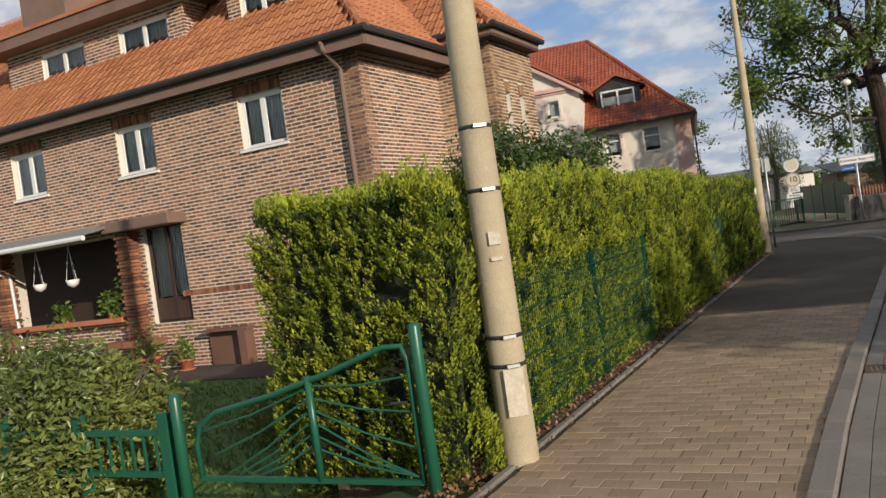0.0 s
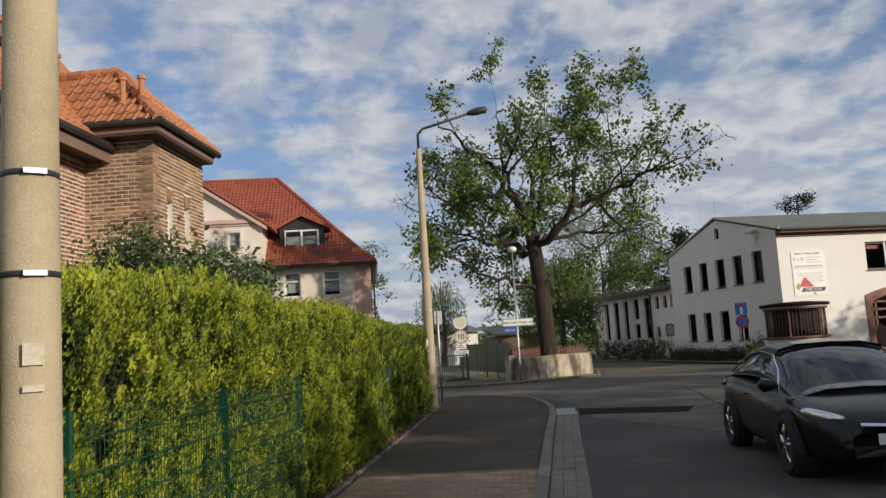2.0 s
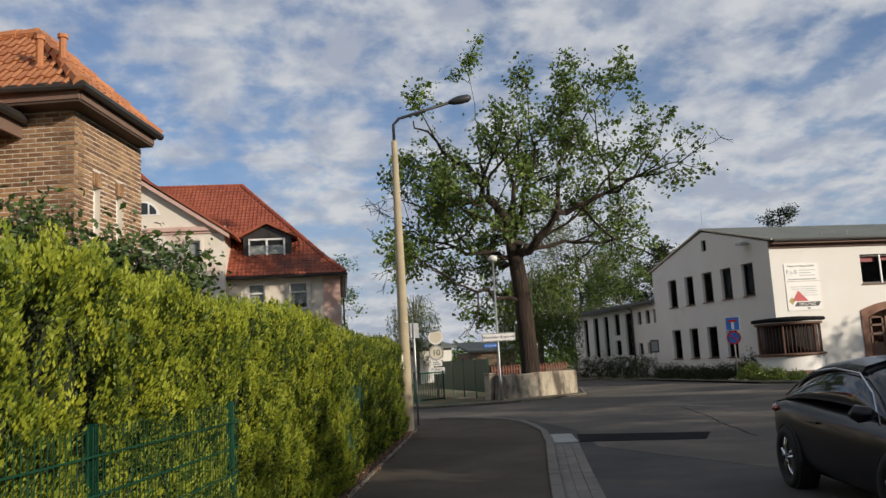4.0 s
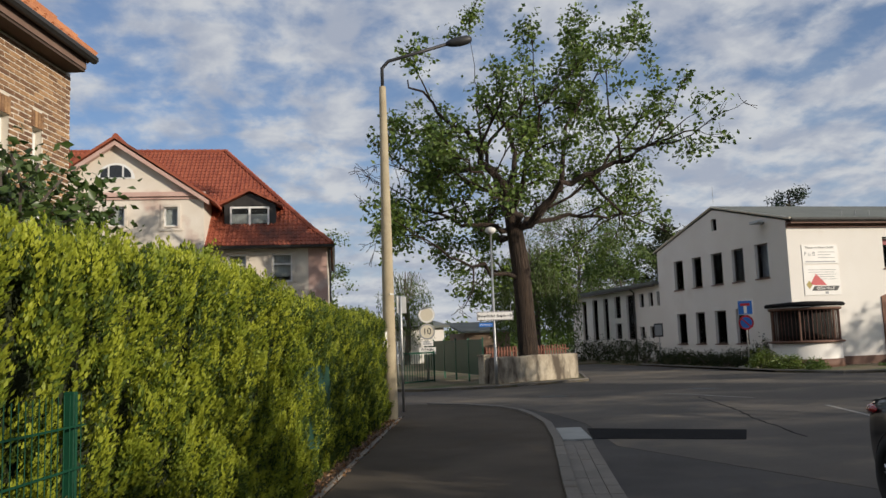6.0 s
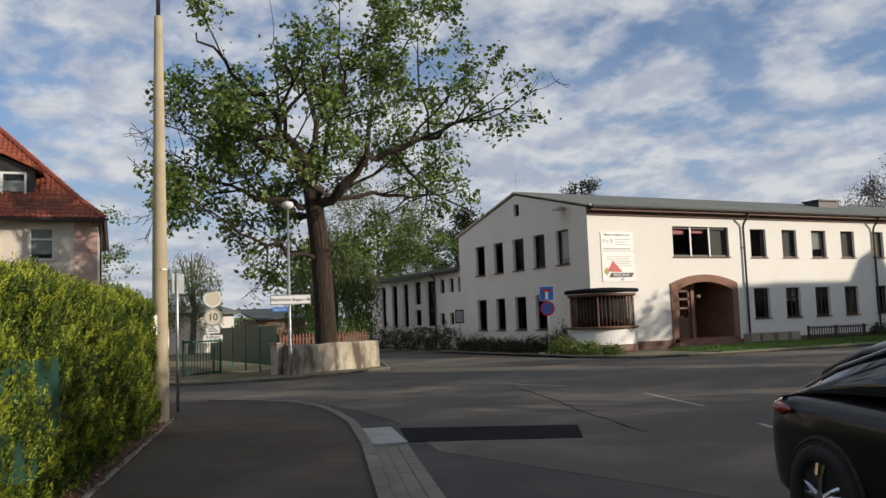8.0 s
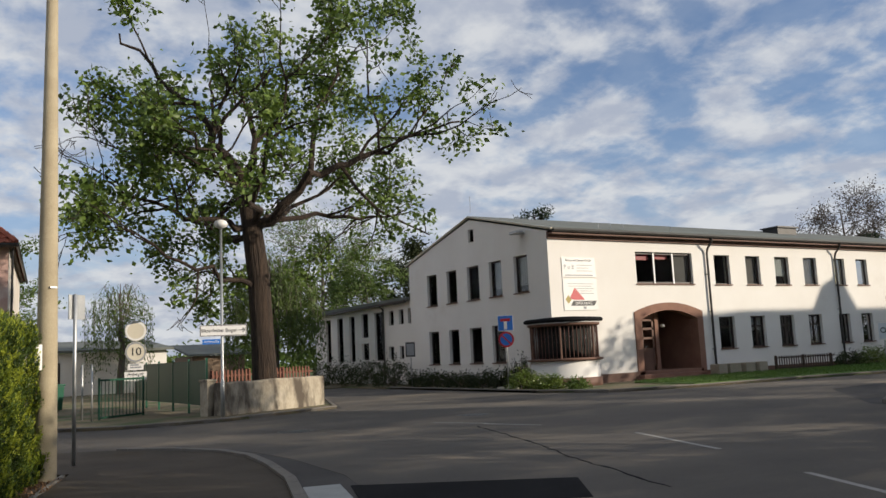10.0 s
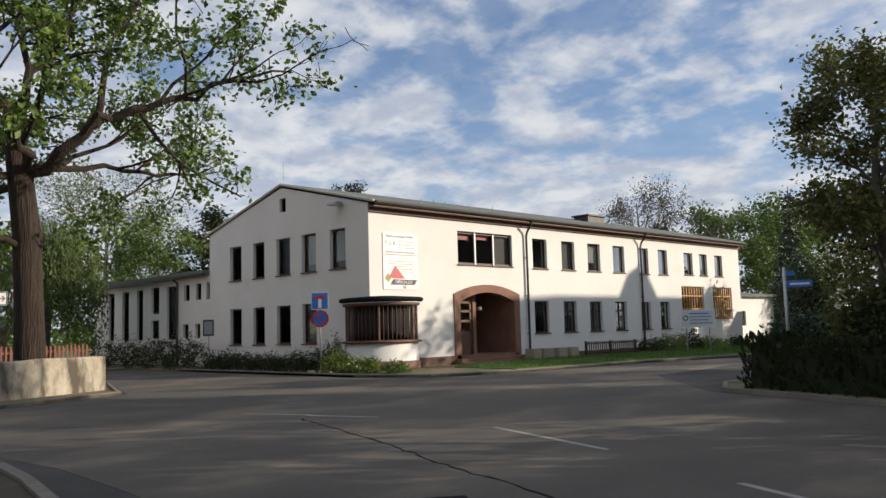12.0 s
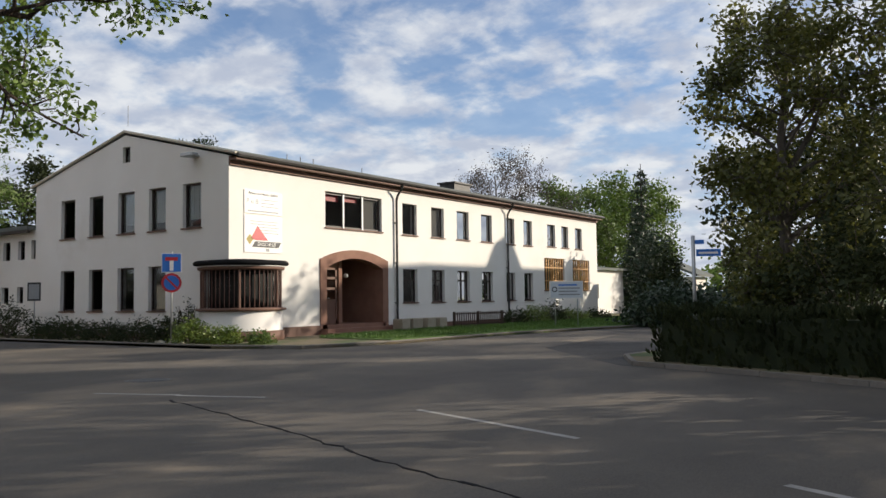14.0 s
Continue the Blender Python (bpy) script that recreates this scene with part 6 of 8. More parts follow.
text_part("Parkstraße", 0.095, pose(-0.305, -0.064, 2.13, 90), M_SIGNWHITE, s)

ob = thing("street_name_sign", face_matrix((22.35, 22.6, 0.05), -62), "blue street nameplate on a grey post", "street sign")
pole_part(ob, 2.6, 0.04)
s = part("nameplate", bx(0.05, 0.56, -0.05, -0.035, 2.16, 2.31), M_BLUE, ob)
part("line", bx(0.10, 0.50, -0.054, -0.051, 2.21, 2.255), M_SIGNWHITE, s)
s = part("upper_plate", bx(0.03, 0.22, -0.05, -0.035, 2.42, 2.51), M_BLUE, ob)

ob = thing("company_board", face_matrix((37.9, 33.3, 0.08), -52), "white company board on two posts on the lawn", "sign board")
for x in (-0.5, 0.5):
    pole_part(ob, 1.9, 0.03).location = (x, 0, 0)
s = part("board", bx(-0.75, 0.75, -0.05, -0.03, 1.2, 1.98), M_SIGNWHITE, ob)
part("field", bx(-0.70, 0.70, -0.055, -0.051, 1.25, 1.93), M_SIGNPALE, s)
for k in range(4):
    part("line", bx(-0.35, 0.6 - 0.12 * (k % 2), -0.06, -0.056, 1.36 + 0.14 * k, 1.42 + 0.14 * k), M_BLUE if k > 2 else M_GREYPRINT, s)
part("emblem", ring(0.08, 0.12, -0.06, 1.62), M_BLACK, s).location = (-0.52, 0, 0)

ob = thing("notice_board", face_matrix((21.75, 47.6, 0.05), -50), "small framed notice board on a post by the gate", "notice board")
pole_part(ob, 2.1, 0.025)
part("frame", bx(-0.24, 0.24, -0.06, -0.03, 1.45, 2.15), M_DARKMETAL, ob)
part("sheet", bx(-0.19, 0.19, -0.066, -0.061, 1.52, 2.08), M_GREYPRINT, ob)

ob = thing("wall_board", pose(23.5, 38.665, 0), "white company boards fixed to the sunlit front wall", "sign board")
s = part("upper_board", bx(0.66, 2.41, -0.03, -0.004, 4.43, 5.24), M_SIGNWHITE, ob)
text_part("P u B", 0.26, pose(1.02, -0.034, 4.85, 90), M_GREYPRINT, s)
text_part("Planen und Bauen GmbH", 0.135, pose(1.53, -0.034, 5.13, 90), M_BLACK, s)
for k in range(3):
    part("line", bx(1.42, 2.25 - 0.2 * (k % 2), -0.034, -0.031, 4.68 + 0.12 * k, 4.705 + 0.12 * k), M_GREYPRINT, s)
part("line", bx(0.8, 2.25, -0.034, -0.031, 4.49, 4.54), M_GREYPRINT, s)
s = part("lower_board", bx(0.66, 2.41, -0.03, -0.004, 3.07, 4.36), M_SIGNWHITE, ob)
q = Part()
q.prism([(0.95, -0.036, 3.55), (1.25, -0.036, 4.0), (1.75, -0.036, 3.5), (1.2, -0.036, 3.5)], (0, 0.005, 0))
part("red_emblem", q, M_RED, s)
q = Part()
q.prism([(0.74, -0.036, 3.52), (0.9, -0.036, 3.7), (1.05, -0.036, 3.52), (0.9, -0.036, 3.34)], (0, 0.005, 0))
part("yellow_emblem", q, M_BLIND_Y, s)
q = Part()
q.prism([(1.0, -0.036, 3.26), (1.14, -0.036, 3.46), (2.38, -0.036, 3.46), (2.24, -0.036, 3.26)], (0, 0.005, 0))
part("black_bar", q, M_BLACK, s)
text_part("DIESCHULE", 0.17, pose(1.68, -0.04, 3.36, 90), M_SIGNWHITE, s)
for k in range(5):
    part("line", bx(1.3 if k < 3 else 0.9, 2.25 - 0.1 * (k % 2), -0.034, -0.031, 3.75 + 0.1 * k, 3.772 + 0.1 * k), M_GREYPRINT, s)
part("small_notice", bx(1.65, 1.8, -0.034, -0.031, 3.12, 3.22), M_GREYPRINT, s)

ob = thing("kerb_post", pose(4.72, 26.75, 0.0), "slim grey sign post standing by the hedge end", "post")
pole_part(ob, 2.75, 0.03)
part("sign_back", bx(-0.10, 0.22, 0.03, 0.045, 2.35, 2.75), M_STEEL, ob, "bare grey back of a sign").rotation_euler = (0, 0, radians(35))


# ---- far corner: low wall, fences, gate ----
def wall_run(name, a, b, z0, z1, t, material, label, category="wall"):
    a, b = Vector((*a, 0)), Vector((*b, 0))
    d = (b - a).normalized()
    n = Vector((-d.y, d.x, 0))
    L = (b - a).length
    p = Part()
    m = max(2, int(L / 0.4))
    rnd = random.Random(3)
    prof = []
    for k in range(m + 1):
        x = L * k / m
        dz = rnd.uniform(-0.02, 0.015)
        for y, z in ((-0.02, z0), (rnd.uniform(-.008, .008), z1 - 0.05 + dz), (0.03, z1 + dz), (t - 0.03, z1 + dz), (t, z1 - 0.05 + dz), (t + 0.02, z0)):
            p.v.append(a + d * x + n * y + Vector((0, 0, z)))
    for k in range(m):
        p.f += [(k * 6 + j, (k + 1) * 6 + j, (k + 1) * 6 + j + 1, k * 6 + j + 1) for j in range(5)]
    p.f += [tuple(range(6)), tuple(range(m * 6 + 5, m * 6 - 1, -1))]
    return tagged(part(name, p, material), label, category)


wall_run("low_wall", (9.55, 36.1), (13.45, 38.05), 0.0, 1.02, 0.3, M_WALLOLD, "low stained plaster wall with flaking patches")
p = Part()
p.box(plain, -0.16, 0.16, -0.16, 0.16, 0.0, 1.05)
p.box(plain, -0.19, 0.19, -0.19, 0.19, 1.05, 1.12)
ob = bevelled(part("gate_pillar", p, M_WALLOLD), 0.02)
ob.matrix_world = pose(9.3, 36.6, 0, 0, 0, 27)
tagged(ob, "short plastered gate pillar beside the low wall", "pillar")


def picket_fence(name, a, b, z0, z1, step, w, material, label, rail=True):
    a, b = Vector((*a, 0)), Vector((*b, 0))
    ang = math.degrees(math.atan2((b - a).y, (b - a).x))
    ob = thing(name, pose(a.x, a.y, 0, 0, 0, ang), label, "fence")
    L = (b - a).length
    base = Part()
    base.prism([(0, 0, z0), (w, 0, z0), (w, 0, z1 - w * .6), (w / 2, 0, z1), (0, 0, z1 - w * .6)], (0, 0.022, 0))
    me = base.mesh("picket", material)
    for k in range(int(L / step)):
        part("picket", me, None, ob).location = (k * step, random.uniform(-.005, .005), random.uniform(-.015, .015))
    for z in (z0 + 0.12 * (z1 - z0), z0 + 0.8 * (z1 - z0)):
        part("rail", bx(0, L, 0.024, 0.06, z, z + 0.06), material, ob)
    for k in range(int(L / 1.6) + 1):
        part("post", bx(min(k * 1.6, L - .08), min(k * 1.6, L - .08) + 0.08, 0.062, 0.14, 0, z1), material, ob)
    return ob


picket_fence("red_fence", (10.6, 41.2), (15.0, 43.0), 0.15, 1.35, 0.16, 0.07, M_REDWOOD, "faded red picket fence behind the oak")
picket_fence("picket_fence", (35.1, 37.35), (38.5, 36.75), 0.1, 0.78, 0.14, 0.055, M_WOODDARK, "dark brown low picket fence on the lawn")


def sheet_fence(a, b, n):
    a, b = Vector((*a, 0)), Vector((*b, 0))
    ang = math.degrees(math.atan2((b - a).y, (b - a).x))
    ob = thing("green_sheet_fence", pose(a.x, a.y, 0, 0, 0, ang), "dark green closed panel fence beside the drive", "fence")
    L = (b - a).length / n
    for k in range(n):
        part("post", bx(k * L - 0.03, k * L + 0.03, -0.03, 0.03, 0, 1.75), M_GREEN, ob)
        q = Part()
        q.box(plain, k * L + 0.04, (k + 1) * L - 0.04, -0.01, 0.01, 0.35, 1.68)
        pn = part("panel", q, M_MESH, ob)
        for j in range(5):
            x = k * L + L * (j + .5) / 5
            part("rib", bx(x - 0.02, x + 0.02, -0.018, -0.0105, 0.35, 1.68), M_MESH, pn)
    part("notice", bx(0.35, 0.75, -0.03, -0.02, 1.0, 1.25), M_SIGNWHITE, ob)


sheet_fence((9.35, 36.95), (8.95, 46.5), 5)
ob = thing("yard_gate", pose(6.6, 38.6, 0, 0, 0, 40), "open dark green yard gate with vertical bars", "gate")
for x0, x1, z0, z1 in ((0, 0.06, 0.05, 1.3), (1.9, 1.96, 0.05, 1.3), (0, 1.96, 0.1, 0.16), (0, 1.96, 1.2, 1.26)):
    part("frame_bar", bx(x0, x1, -0.02, 0.02, z0, z1), M_MESH, ob)
for k in range(12):
    part("bar", bx(0.12 + k * 0.15, 0.14 + k * 0.15, -0.008, 0.008, 0.16, 1.2), M_MESH, ob)
for x, y in ((6.4, 38.4), (6.25, 39.4)):
    ob = thing("gate_post", pose(x, y, 0), "pale upright gate post", "post")
    pole_part(ob, 1.7, 0.03, M_STEEL)
for k, (x, y) in enumerate(((5.3, 47.0), (6.1, 47.6))):
    ob = thing("wheelie_bin", pose(x, y, 0, 0, 0, 15), "green plastic wheelie bin in the yard", "bin", "wheelie bins")
    p = Part()
    p.prism([(-0.28, -0.3, 0.1), (0.28, -0.3, 0.1), (0.33, -0.38, 1.0), (-0.33, -0.38, 1.0)], (0, 0.66, 0))
    bevelled(part("body", p, M_GREEN if k else M_DARKMETAL, ob), 0.03)
    bevelled(part("lid", bx(-0.36, 0.36, -0.42, 0.36, 1.0, 1.08), M_GREEN if k else M_DARKMETAL, ob), 0.03)
    for x in (-0.3, 0.3):
        q = Part()
        q.tube([(x - 0.03, 0.28, 0.1), (x + 0.03, 0.28, 0.1)], 0.1, 12)
        part("wheel", q, M_BLACK, ob)


def shed(name, x0, x1, y0, y1, h, label, wall_m=None, roof_m=None, wins=()):
    ob = thing(name, Matrix(), label, "building")
    F = side(x0, y0, 1, 0, 0, -1)
    p = Part()
    cells(p, F, 0, x1 - x0, 0, h, [w for w in wins], -0.25, 0)
    p.box(plain, x0, x0 + 0.25, y0 + 0.25, y1, 0, h)
    p.box(plain, x1 - 0.25, x1, y0 + 0.25, y1, 0, h)
    p.box(plain, x0 + .25, x1 - .25, y1 - 0.25, y1, 0, h)
    part("wall", p, wall_m or M_WHITE, ob)
    p = Part()
    p.prism([(x0 - 0.4, y0 - 0.4, h), (x0 - 0.4, y1 + .3, h + 0.9), (x0 - 0.4, y1 + .3, h + 1.05), (x0 - 0.4, y0 - 0.4, h + 0.15)], (x1 - x0 + 0.8, 0, 0))
    part("roof", p, roof_m or M_FELT, ob)
    for w in wins:
        window(ob, F, *w, 0.1, 0.06, 1, 0)
    return ob


shed("white_shed", -22, 14.5, 68, 78, 2.7, "long low white shed with a grey roof", None, None, ((22, 24.5, 0.9, 2.2), (29, 30.2, 0.1, 2.1)))
shed("side_annex", 53.6, 63, 41.0, 49, 3.2, "low white side building with a grey roof", None, None, ((1.2, 2.2, 0.2, 2.2), (3.4, 5.0, 1.2, 2.2)))
shed("white_garage", 56.3, 58.9, 33.6, 35.0, 2.5, "small white garage at the end of the side road")
shed("garden_shed", 18, 22, 76, 82, 2.3, "brown wooden garden shed behind the fence", M_WOOD)


def gable_house(at, lx, ly, h, hr, label):
    """An unseen plain house across the side road, with a cross gable whose shadow falls on the offices."""
    ob = thing("corner_house", pose(*at), label, "house")
    F = side(0, ly, 1, 0, 0, 1)
    wins = [(a, a + 1.1, z, z + 1.4) for a in (1.2, 3.6, 8.0, 10.2) for z in (1.0, 4.2, 7.4)]
    p = Part()
    cells(p, F, 0, lx, 0, h, wins, -0.3, 0)
    p.box(plain, 0, lx, 0, 0.3, 0, h)
    p.box(plain, 0, 0.3, 0.3, ly - .3, 0, h)
    p.box(plain, lx - .3, lx, 0.3, ly - .3, 0, h)
    p.prism([(5.7, ly - 0.9, h), (8.3, ly - 0.9, h), (7.0, ly - 0.9, h + 1.35)], (0, 0.9, 0))
    part("wall", p, M_CREAM, ob)
    p = Part()
    p.prism([(-.3, -.3, h - .1), (-.3, ly / 2, h + hr), (-.3, ly + .3, h - .1)], (lx + .6, 0, 0))
    for s in (-1, 1):
        p.prism([(7.0, ly - 1.2, h + 1.55), (7.0 + s * 1.5, ly - 1.2, h - .5), (7.0 + s * 1.5, ly - 1.2, h - .35), (7.0, ly - 1.2, h + 1.7)], (0, 1.5, 0))
    part("roof", p, M_TILE_R, ob)
    for w in wins:
        window(ob, F, *w, 0.12, 0.08, 2, 0, M_FRAME_WHITE, M_CREAM)
    return ob


# out of view; place, height and gable are set for the shadow it casts
gable_house((55.0, 10.85, 0), 12.5, 7.3, 11.7, 1.4, "unseen cream house placed to cast the shadow on the offices")

# stone planters by the entrance
for x, y, w in ((31.5, 37.75, 0.55), (32.15, 37.7, 0.75), (33.1, 37.65, 0.7), (33.95, 37.6, 0.55)):
    p = Part()
    p.box(plain, 0, w, -0.25, 0.25, 0, 0.48)
    ob = bevelled(part("stone_block", p, M_STONE), 0.03, 2)
    ob.location = (x, y, 0.08)
    ob.rotation_euler = (0, 0, random.uniform(-0.1, 0.1))
    tagged(ob, "weathered sandstone block beside the entrance steps", "stone block", "stone blocks")

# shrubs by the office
# the gable's shade is put into these shrubs by the near-black leaf
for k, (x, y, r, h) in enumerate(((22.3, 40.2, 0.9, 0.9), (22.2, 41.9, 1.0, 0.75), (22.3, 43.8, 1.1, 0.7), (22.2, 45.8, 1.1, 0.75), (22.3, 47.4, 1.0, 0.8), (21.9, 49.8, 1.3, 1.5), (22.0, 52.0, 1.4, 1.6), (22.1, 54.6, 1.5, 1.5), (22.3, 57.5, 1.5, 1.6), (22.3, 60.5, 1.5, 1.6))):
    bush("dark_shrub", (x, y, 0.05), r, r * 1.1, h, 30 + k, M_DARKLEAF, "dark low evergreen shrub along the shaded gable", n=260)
bush("rounded_shrub", (21.9, 38.6, 0.06), 0.75, 0.75, 0.85, 51, M_SHRUB, "rounded bright green shrub at the corner bed", n=320)
bush("small_shrub", (22.2, 37.3, 0.06), 0.6, 0.5, 0.55, 52, M_SHRUB, "small leafy shrub on the bed edge", n=220)
bush("small_shrub", (22.6, 36.2, 0.06), 0.5, 0.4, 0.4, 53, M_LIGHTLEAF, "low tuft of grass and leaves by the bay", n=160)
bush("rose_bush", (22.6, 39.7, 0.06), 0.5, 0.5, 1.6, 54, M_DARKLEAF, "tall thin rose bush beside the sign", n=70)
for k, (x, y, r, h) in enumerate(((40.2, 37.2, 1.1, 0.8), (42.2, 37.2, 1.2, 1.0), (43.6, 36.9, 1.0, 1.2), (45.6, 36.8, 1.4, 0.7), (48.0, 36.5, 1.3, 0.6))):
    bush("front_shrub", (x, y, 0.06), r, r * 0.7, h, 70 + k, M_SHRUB if k % 2 else M_DARKLEAF, "flowering green shrub in the front bed", n=240)
p = Part()
rnd = random.Random(8)
for k in range(9):
    c = Vector((21.9 + rnd.uniform(-.4, .3), 39.6 + rnd.uniform(-.9, .5), 0.08))
    r = rnd.uniform(0.06, 0.16)
    p.tube([c, c + Vector((0, 0, r * .5)), c + Vector((0, 0, r * .8))], [r, r * .9, r * .3], 6)
tagged(part("bed_stone", p, M_SIGNCREAM), "pale rounded stones edging the flower bed", "stones", "", "stuff")

# grass on the lawn
r = np.random.default_rng(4)
gx, gy = r.uniform(25.8, 58, 26000), r.uniform(0, 1, 26000)
lo, hi = np.interp(gx, [25.6, 31.4, 39, 60], [33.4, 33.0, 31.3, 27.9]), np.interp(gx, [25.9, 27.5, 34, 45, 60], [36.8, 37.2, 37.4, 37.6, 36.2])
tagged(leaf_cloud("lawn_grass", np.stack([gx, lo + (hi - lo) * gy, np.full(26000, 0.1)], 1), 0.11, 1, 0.0, leaf_mat("grass_blade", (0.06, 0.13, 0.02), (0.13, 0.22, 0.04), 0.3), None, 6, -1.6, 5.0), "short mown grass blades of the sunlit lawn", "grass", "", "stuff")

# thin slab added over the road to brighten it as sunlit ground
slab("old_road_patch", [W(3.7, 17.2), W(3.2, 19.6), W(2.6, 21.2), W(1.6, 22.4), W(0.2, 23.2), W(-3, 23.8), W(-12, 24.6), (-8, 38.9), (5, 35.7), (6.7, 34.65), (9.15, 34.55), (13.4, 36.4), (14.95, 41), (15.1, 53.5), (20.7, 53.5), (20.8, 36.4), (21.8, 33.5), (25, 32.6), (31.4, 32.2), (36.0, 31.2), (34, 28.8), (25, 27.6), (20.6, 23.6), (19.4, 20.6), (18.0, 17.8), (16.4, 14.8), W(12.3, 5.5), W(6.2, 9.0), W(3.75, 13.8)], -0.1, 0.004, M_ASPHALT_LIT, "pale sandy junction asphalt with sunlight put into its colour", "road")

# ---- trees ----
tree("ash_tree", (24.4, 21.1, 0), 8.2, 1.7, 101, M_ASH, "tall dark tree with brownish young leaves behind the hedge", leaves=9, size=0.135, spread=0.18, nlimbs=20, trunk_h=0.12, r=0.22, kids=(6, 4, 3))
tree("ash_tree", (24.2, 16.6, 0), 9.2, 3.0, 102, M_ASH, "tall dark leafy tree overhanging the corner hedge", leaves=8, size=0.15, spread=0.22, nlimbs=15, trunk_h=0.12, r=0.22, kids=(6, 4, 3))
# dark leaf in place of the ash's: this crown's shaded side, as colour
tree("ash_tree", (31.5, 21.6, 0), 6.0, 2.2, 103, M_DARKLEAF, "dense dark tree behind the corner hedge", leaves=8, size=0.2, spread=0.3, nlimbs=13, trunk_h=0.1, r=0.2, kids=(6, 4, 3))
# stands out of view, added only to shade the trees in front
tree("ash_tree", (28.2, 13.0, 0), 8.6, 2.6, 111, M_DARKLEAF, "unseen tall tree added to shade the trees behind the hedge", leaves=6, size=0.2, spread=0.3, nlimbs=15, trunk_h=0.12, r=0.22)
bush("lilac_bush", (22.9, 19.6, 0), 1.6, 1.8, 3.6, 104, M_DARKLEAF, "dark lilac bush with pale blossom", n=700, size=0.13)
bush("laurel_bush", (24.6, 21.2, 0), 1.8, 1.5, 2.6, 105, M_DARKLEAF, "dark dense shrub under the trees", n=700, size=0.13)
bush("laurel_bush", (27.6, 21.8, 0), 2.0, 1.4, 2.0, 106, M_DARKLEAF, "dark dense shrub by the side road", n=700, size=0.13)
# out-of-view trees, spaced and sized to shade road and footway
for k, v in enumerate((-3.0, 0.5, 4.0, 7.5, 11.0)):
    x, y = W(16.8 + 0.5 * math.sin(v * 1.7), v)
    tree("shade_tree", (x, y, 0), 6.2 + 0.5 * math.sin(v * 2), 2.6, 200 + k, M_DARKLEAF, "unseen leafy tree added to shade the street", leaves=5, size=0.30, spread=0.4, nlimbs=13, trunk_h=0.15, r=0.2, kids=(5, 3, 3))
# out of view too: added for the blotchy shadow beside the office porch
tree("shade_tree", (44.2, 20.0, 0), 10.0, 2.2, 210, M_DARKLEAF, "unseen tall tree added to dapple the office front", leaves=4, size=0.3, spread=0.4, nlimbs=12, trunk_h=0.2, r=0.22, kids=(5, 3, 3))


def conifer(name, at, h, r, seed, label, tiers=22):
    rnd = random.Random(seed)
    ob = thing(name, pose(*at), label, "tree")
    w = Part()
    w.tube([(0, 0, -0.2), (0, 0, h)], [h * 0.018, 0.02], 6)
    pts = []
    for k in range(tiers):
        f = 0.06 + 0.92 * k / tiers
        for j in range(9):
            a = rnd.uniform(0, 6.283)
            L = r * (1 - f) ** 0.9 * rnd.uniform(0.75, 1.1) + 0.1
            z = h * f
            q = [Vector((0, 0, z)), Vector((math.cos(a) * L * .5, math.sin(a) * L * .5, z - L * .08)), Vector((math.cos(a) * L, math.sin(a) * L, z - L * .16))]
            w.tube(q, [0.03, 0.02, 0.008], 3, False)
            m = max(2, int(L / 0.22))
            pts += [tuple(q[0].lerp(q[2], (i + .6) / m)) for i in range(m)]
    part("trunk", w, M_BARK, ob)
    leaf_cloud("crown", pts, 0.30, 6, 0.14, M_CONIFER, ob, seed + 1, 0.4, 3.0)
    return ob


conifer("spruce", (64.0, 39.8, 0), 11.3, 2.0, 301, "tall narrow dark spruce", 17)
conifer("spruce", (66, 41, 0), 8.5, 2.2, 302, "dark spruce beside a taller one")
bush("yew", (53.2, 34.9, 0), 1.8, 1.7, 6.1, 303, M_CONIFER, "broad dark rounded yew by the side road", "tree", n=900, size=0.2)
bush("holly", (50.5, 33.2, 0), 1.2, 1.2, 4.3, 305, M_DARKLEAF, "dense dark evergreen beside the yew", "tree", n=800, size=0.18)
bush("holly", (56.8, 30.6, 0), 1.7, 1.6, 5.6, 306, M_DARKLEAF, "dense dark evergreen at the end of the side road", "tree", n=800, size=0.18)
for k, (x, y, h, r) in enumerate(((41.0, 29.6, 1.9, 2.6), (44.5, 29.4, 1.7, 2.4))):
    bush("juniper", (x, y, 0), r, r, h, 310 + k, M_CONIFER, "wide spreading dark juniper", n=800, size=0.2)
tree("bare_tree", (63.3, 52.1, 0), 12.6, 4.8, 320, M_TWIG, "large round tree with few leaves behind the offices", leaves=3, size=0.16, spread=0.3, nlimbs=22, trunk_h=0.25, r=0.3, kids=(7, 6, 4), lift=0.15)
tree("poplar", (90, 58, 0), 14, 4.5, 321, M_LIGHTLEAF, "rounded green tree in the distance", leaves=6, size=0.4, spread=0.5, nlimbs=15)
tree("poplar", (98, 54, 0), 15, 5, 322, M_OAK, "rounded green tree in the distance", leaves=6, size=0.4, spread=0.5, nlimbs=15)
tree("poplar", (110, 60, 0), 15, 5, 323, M_LIGHTLEAF, "rounded green tree in the distance", leaves=6, size=0.4, spread=0.5, nlimbs=15)


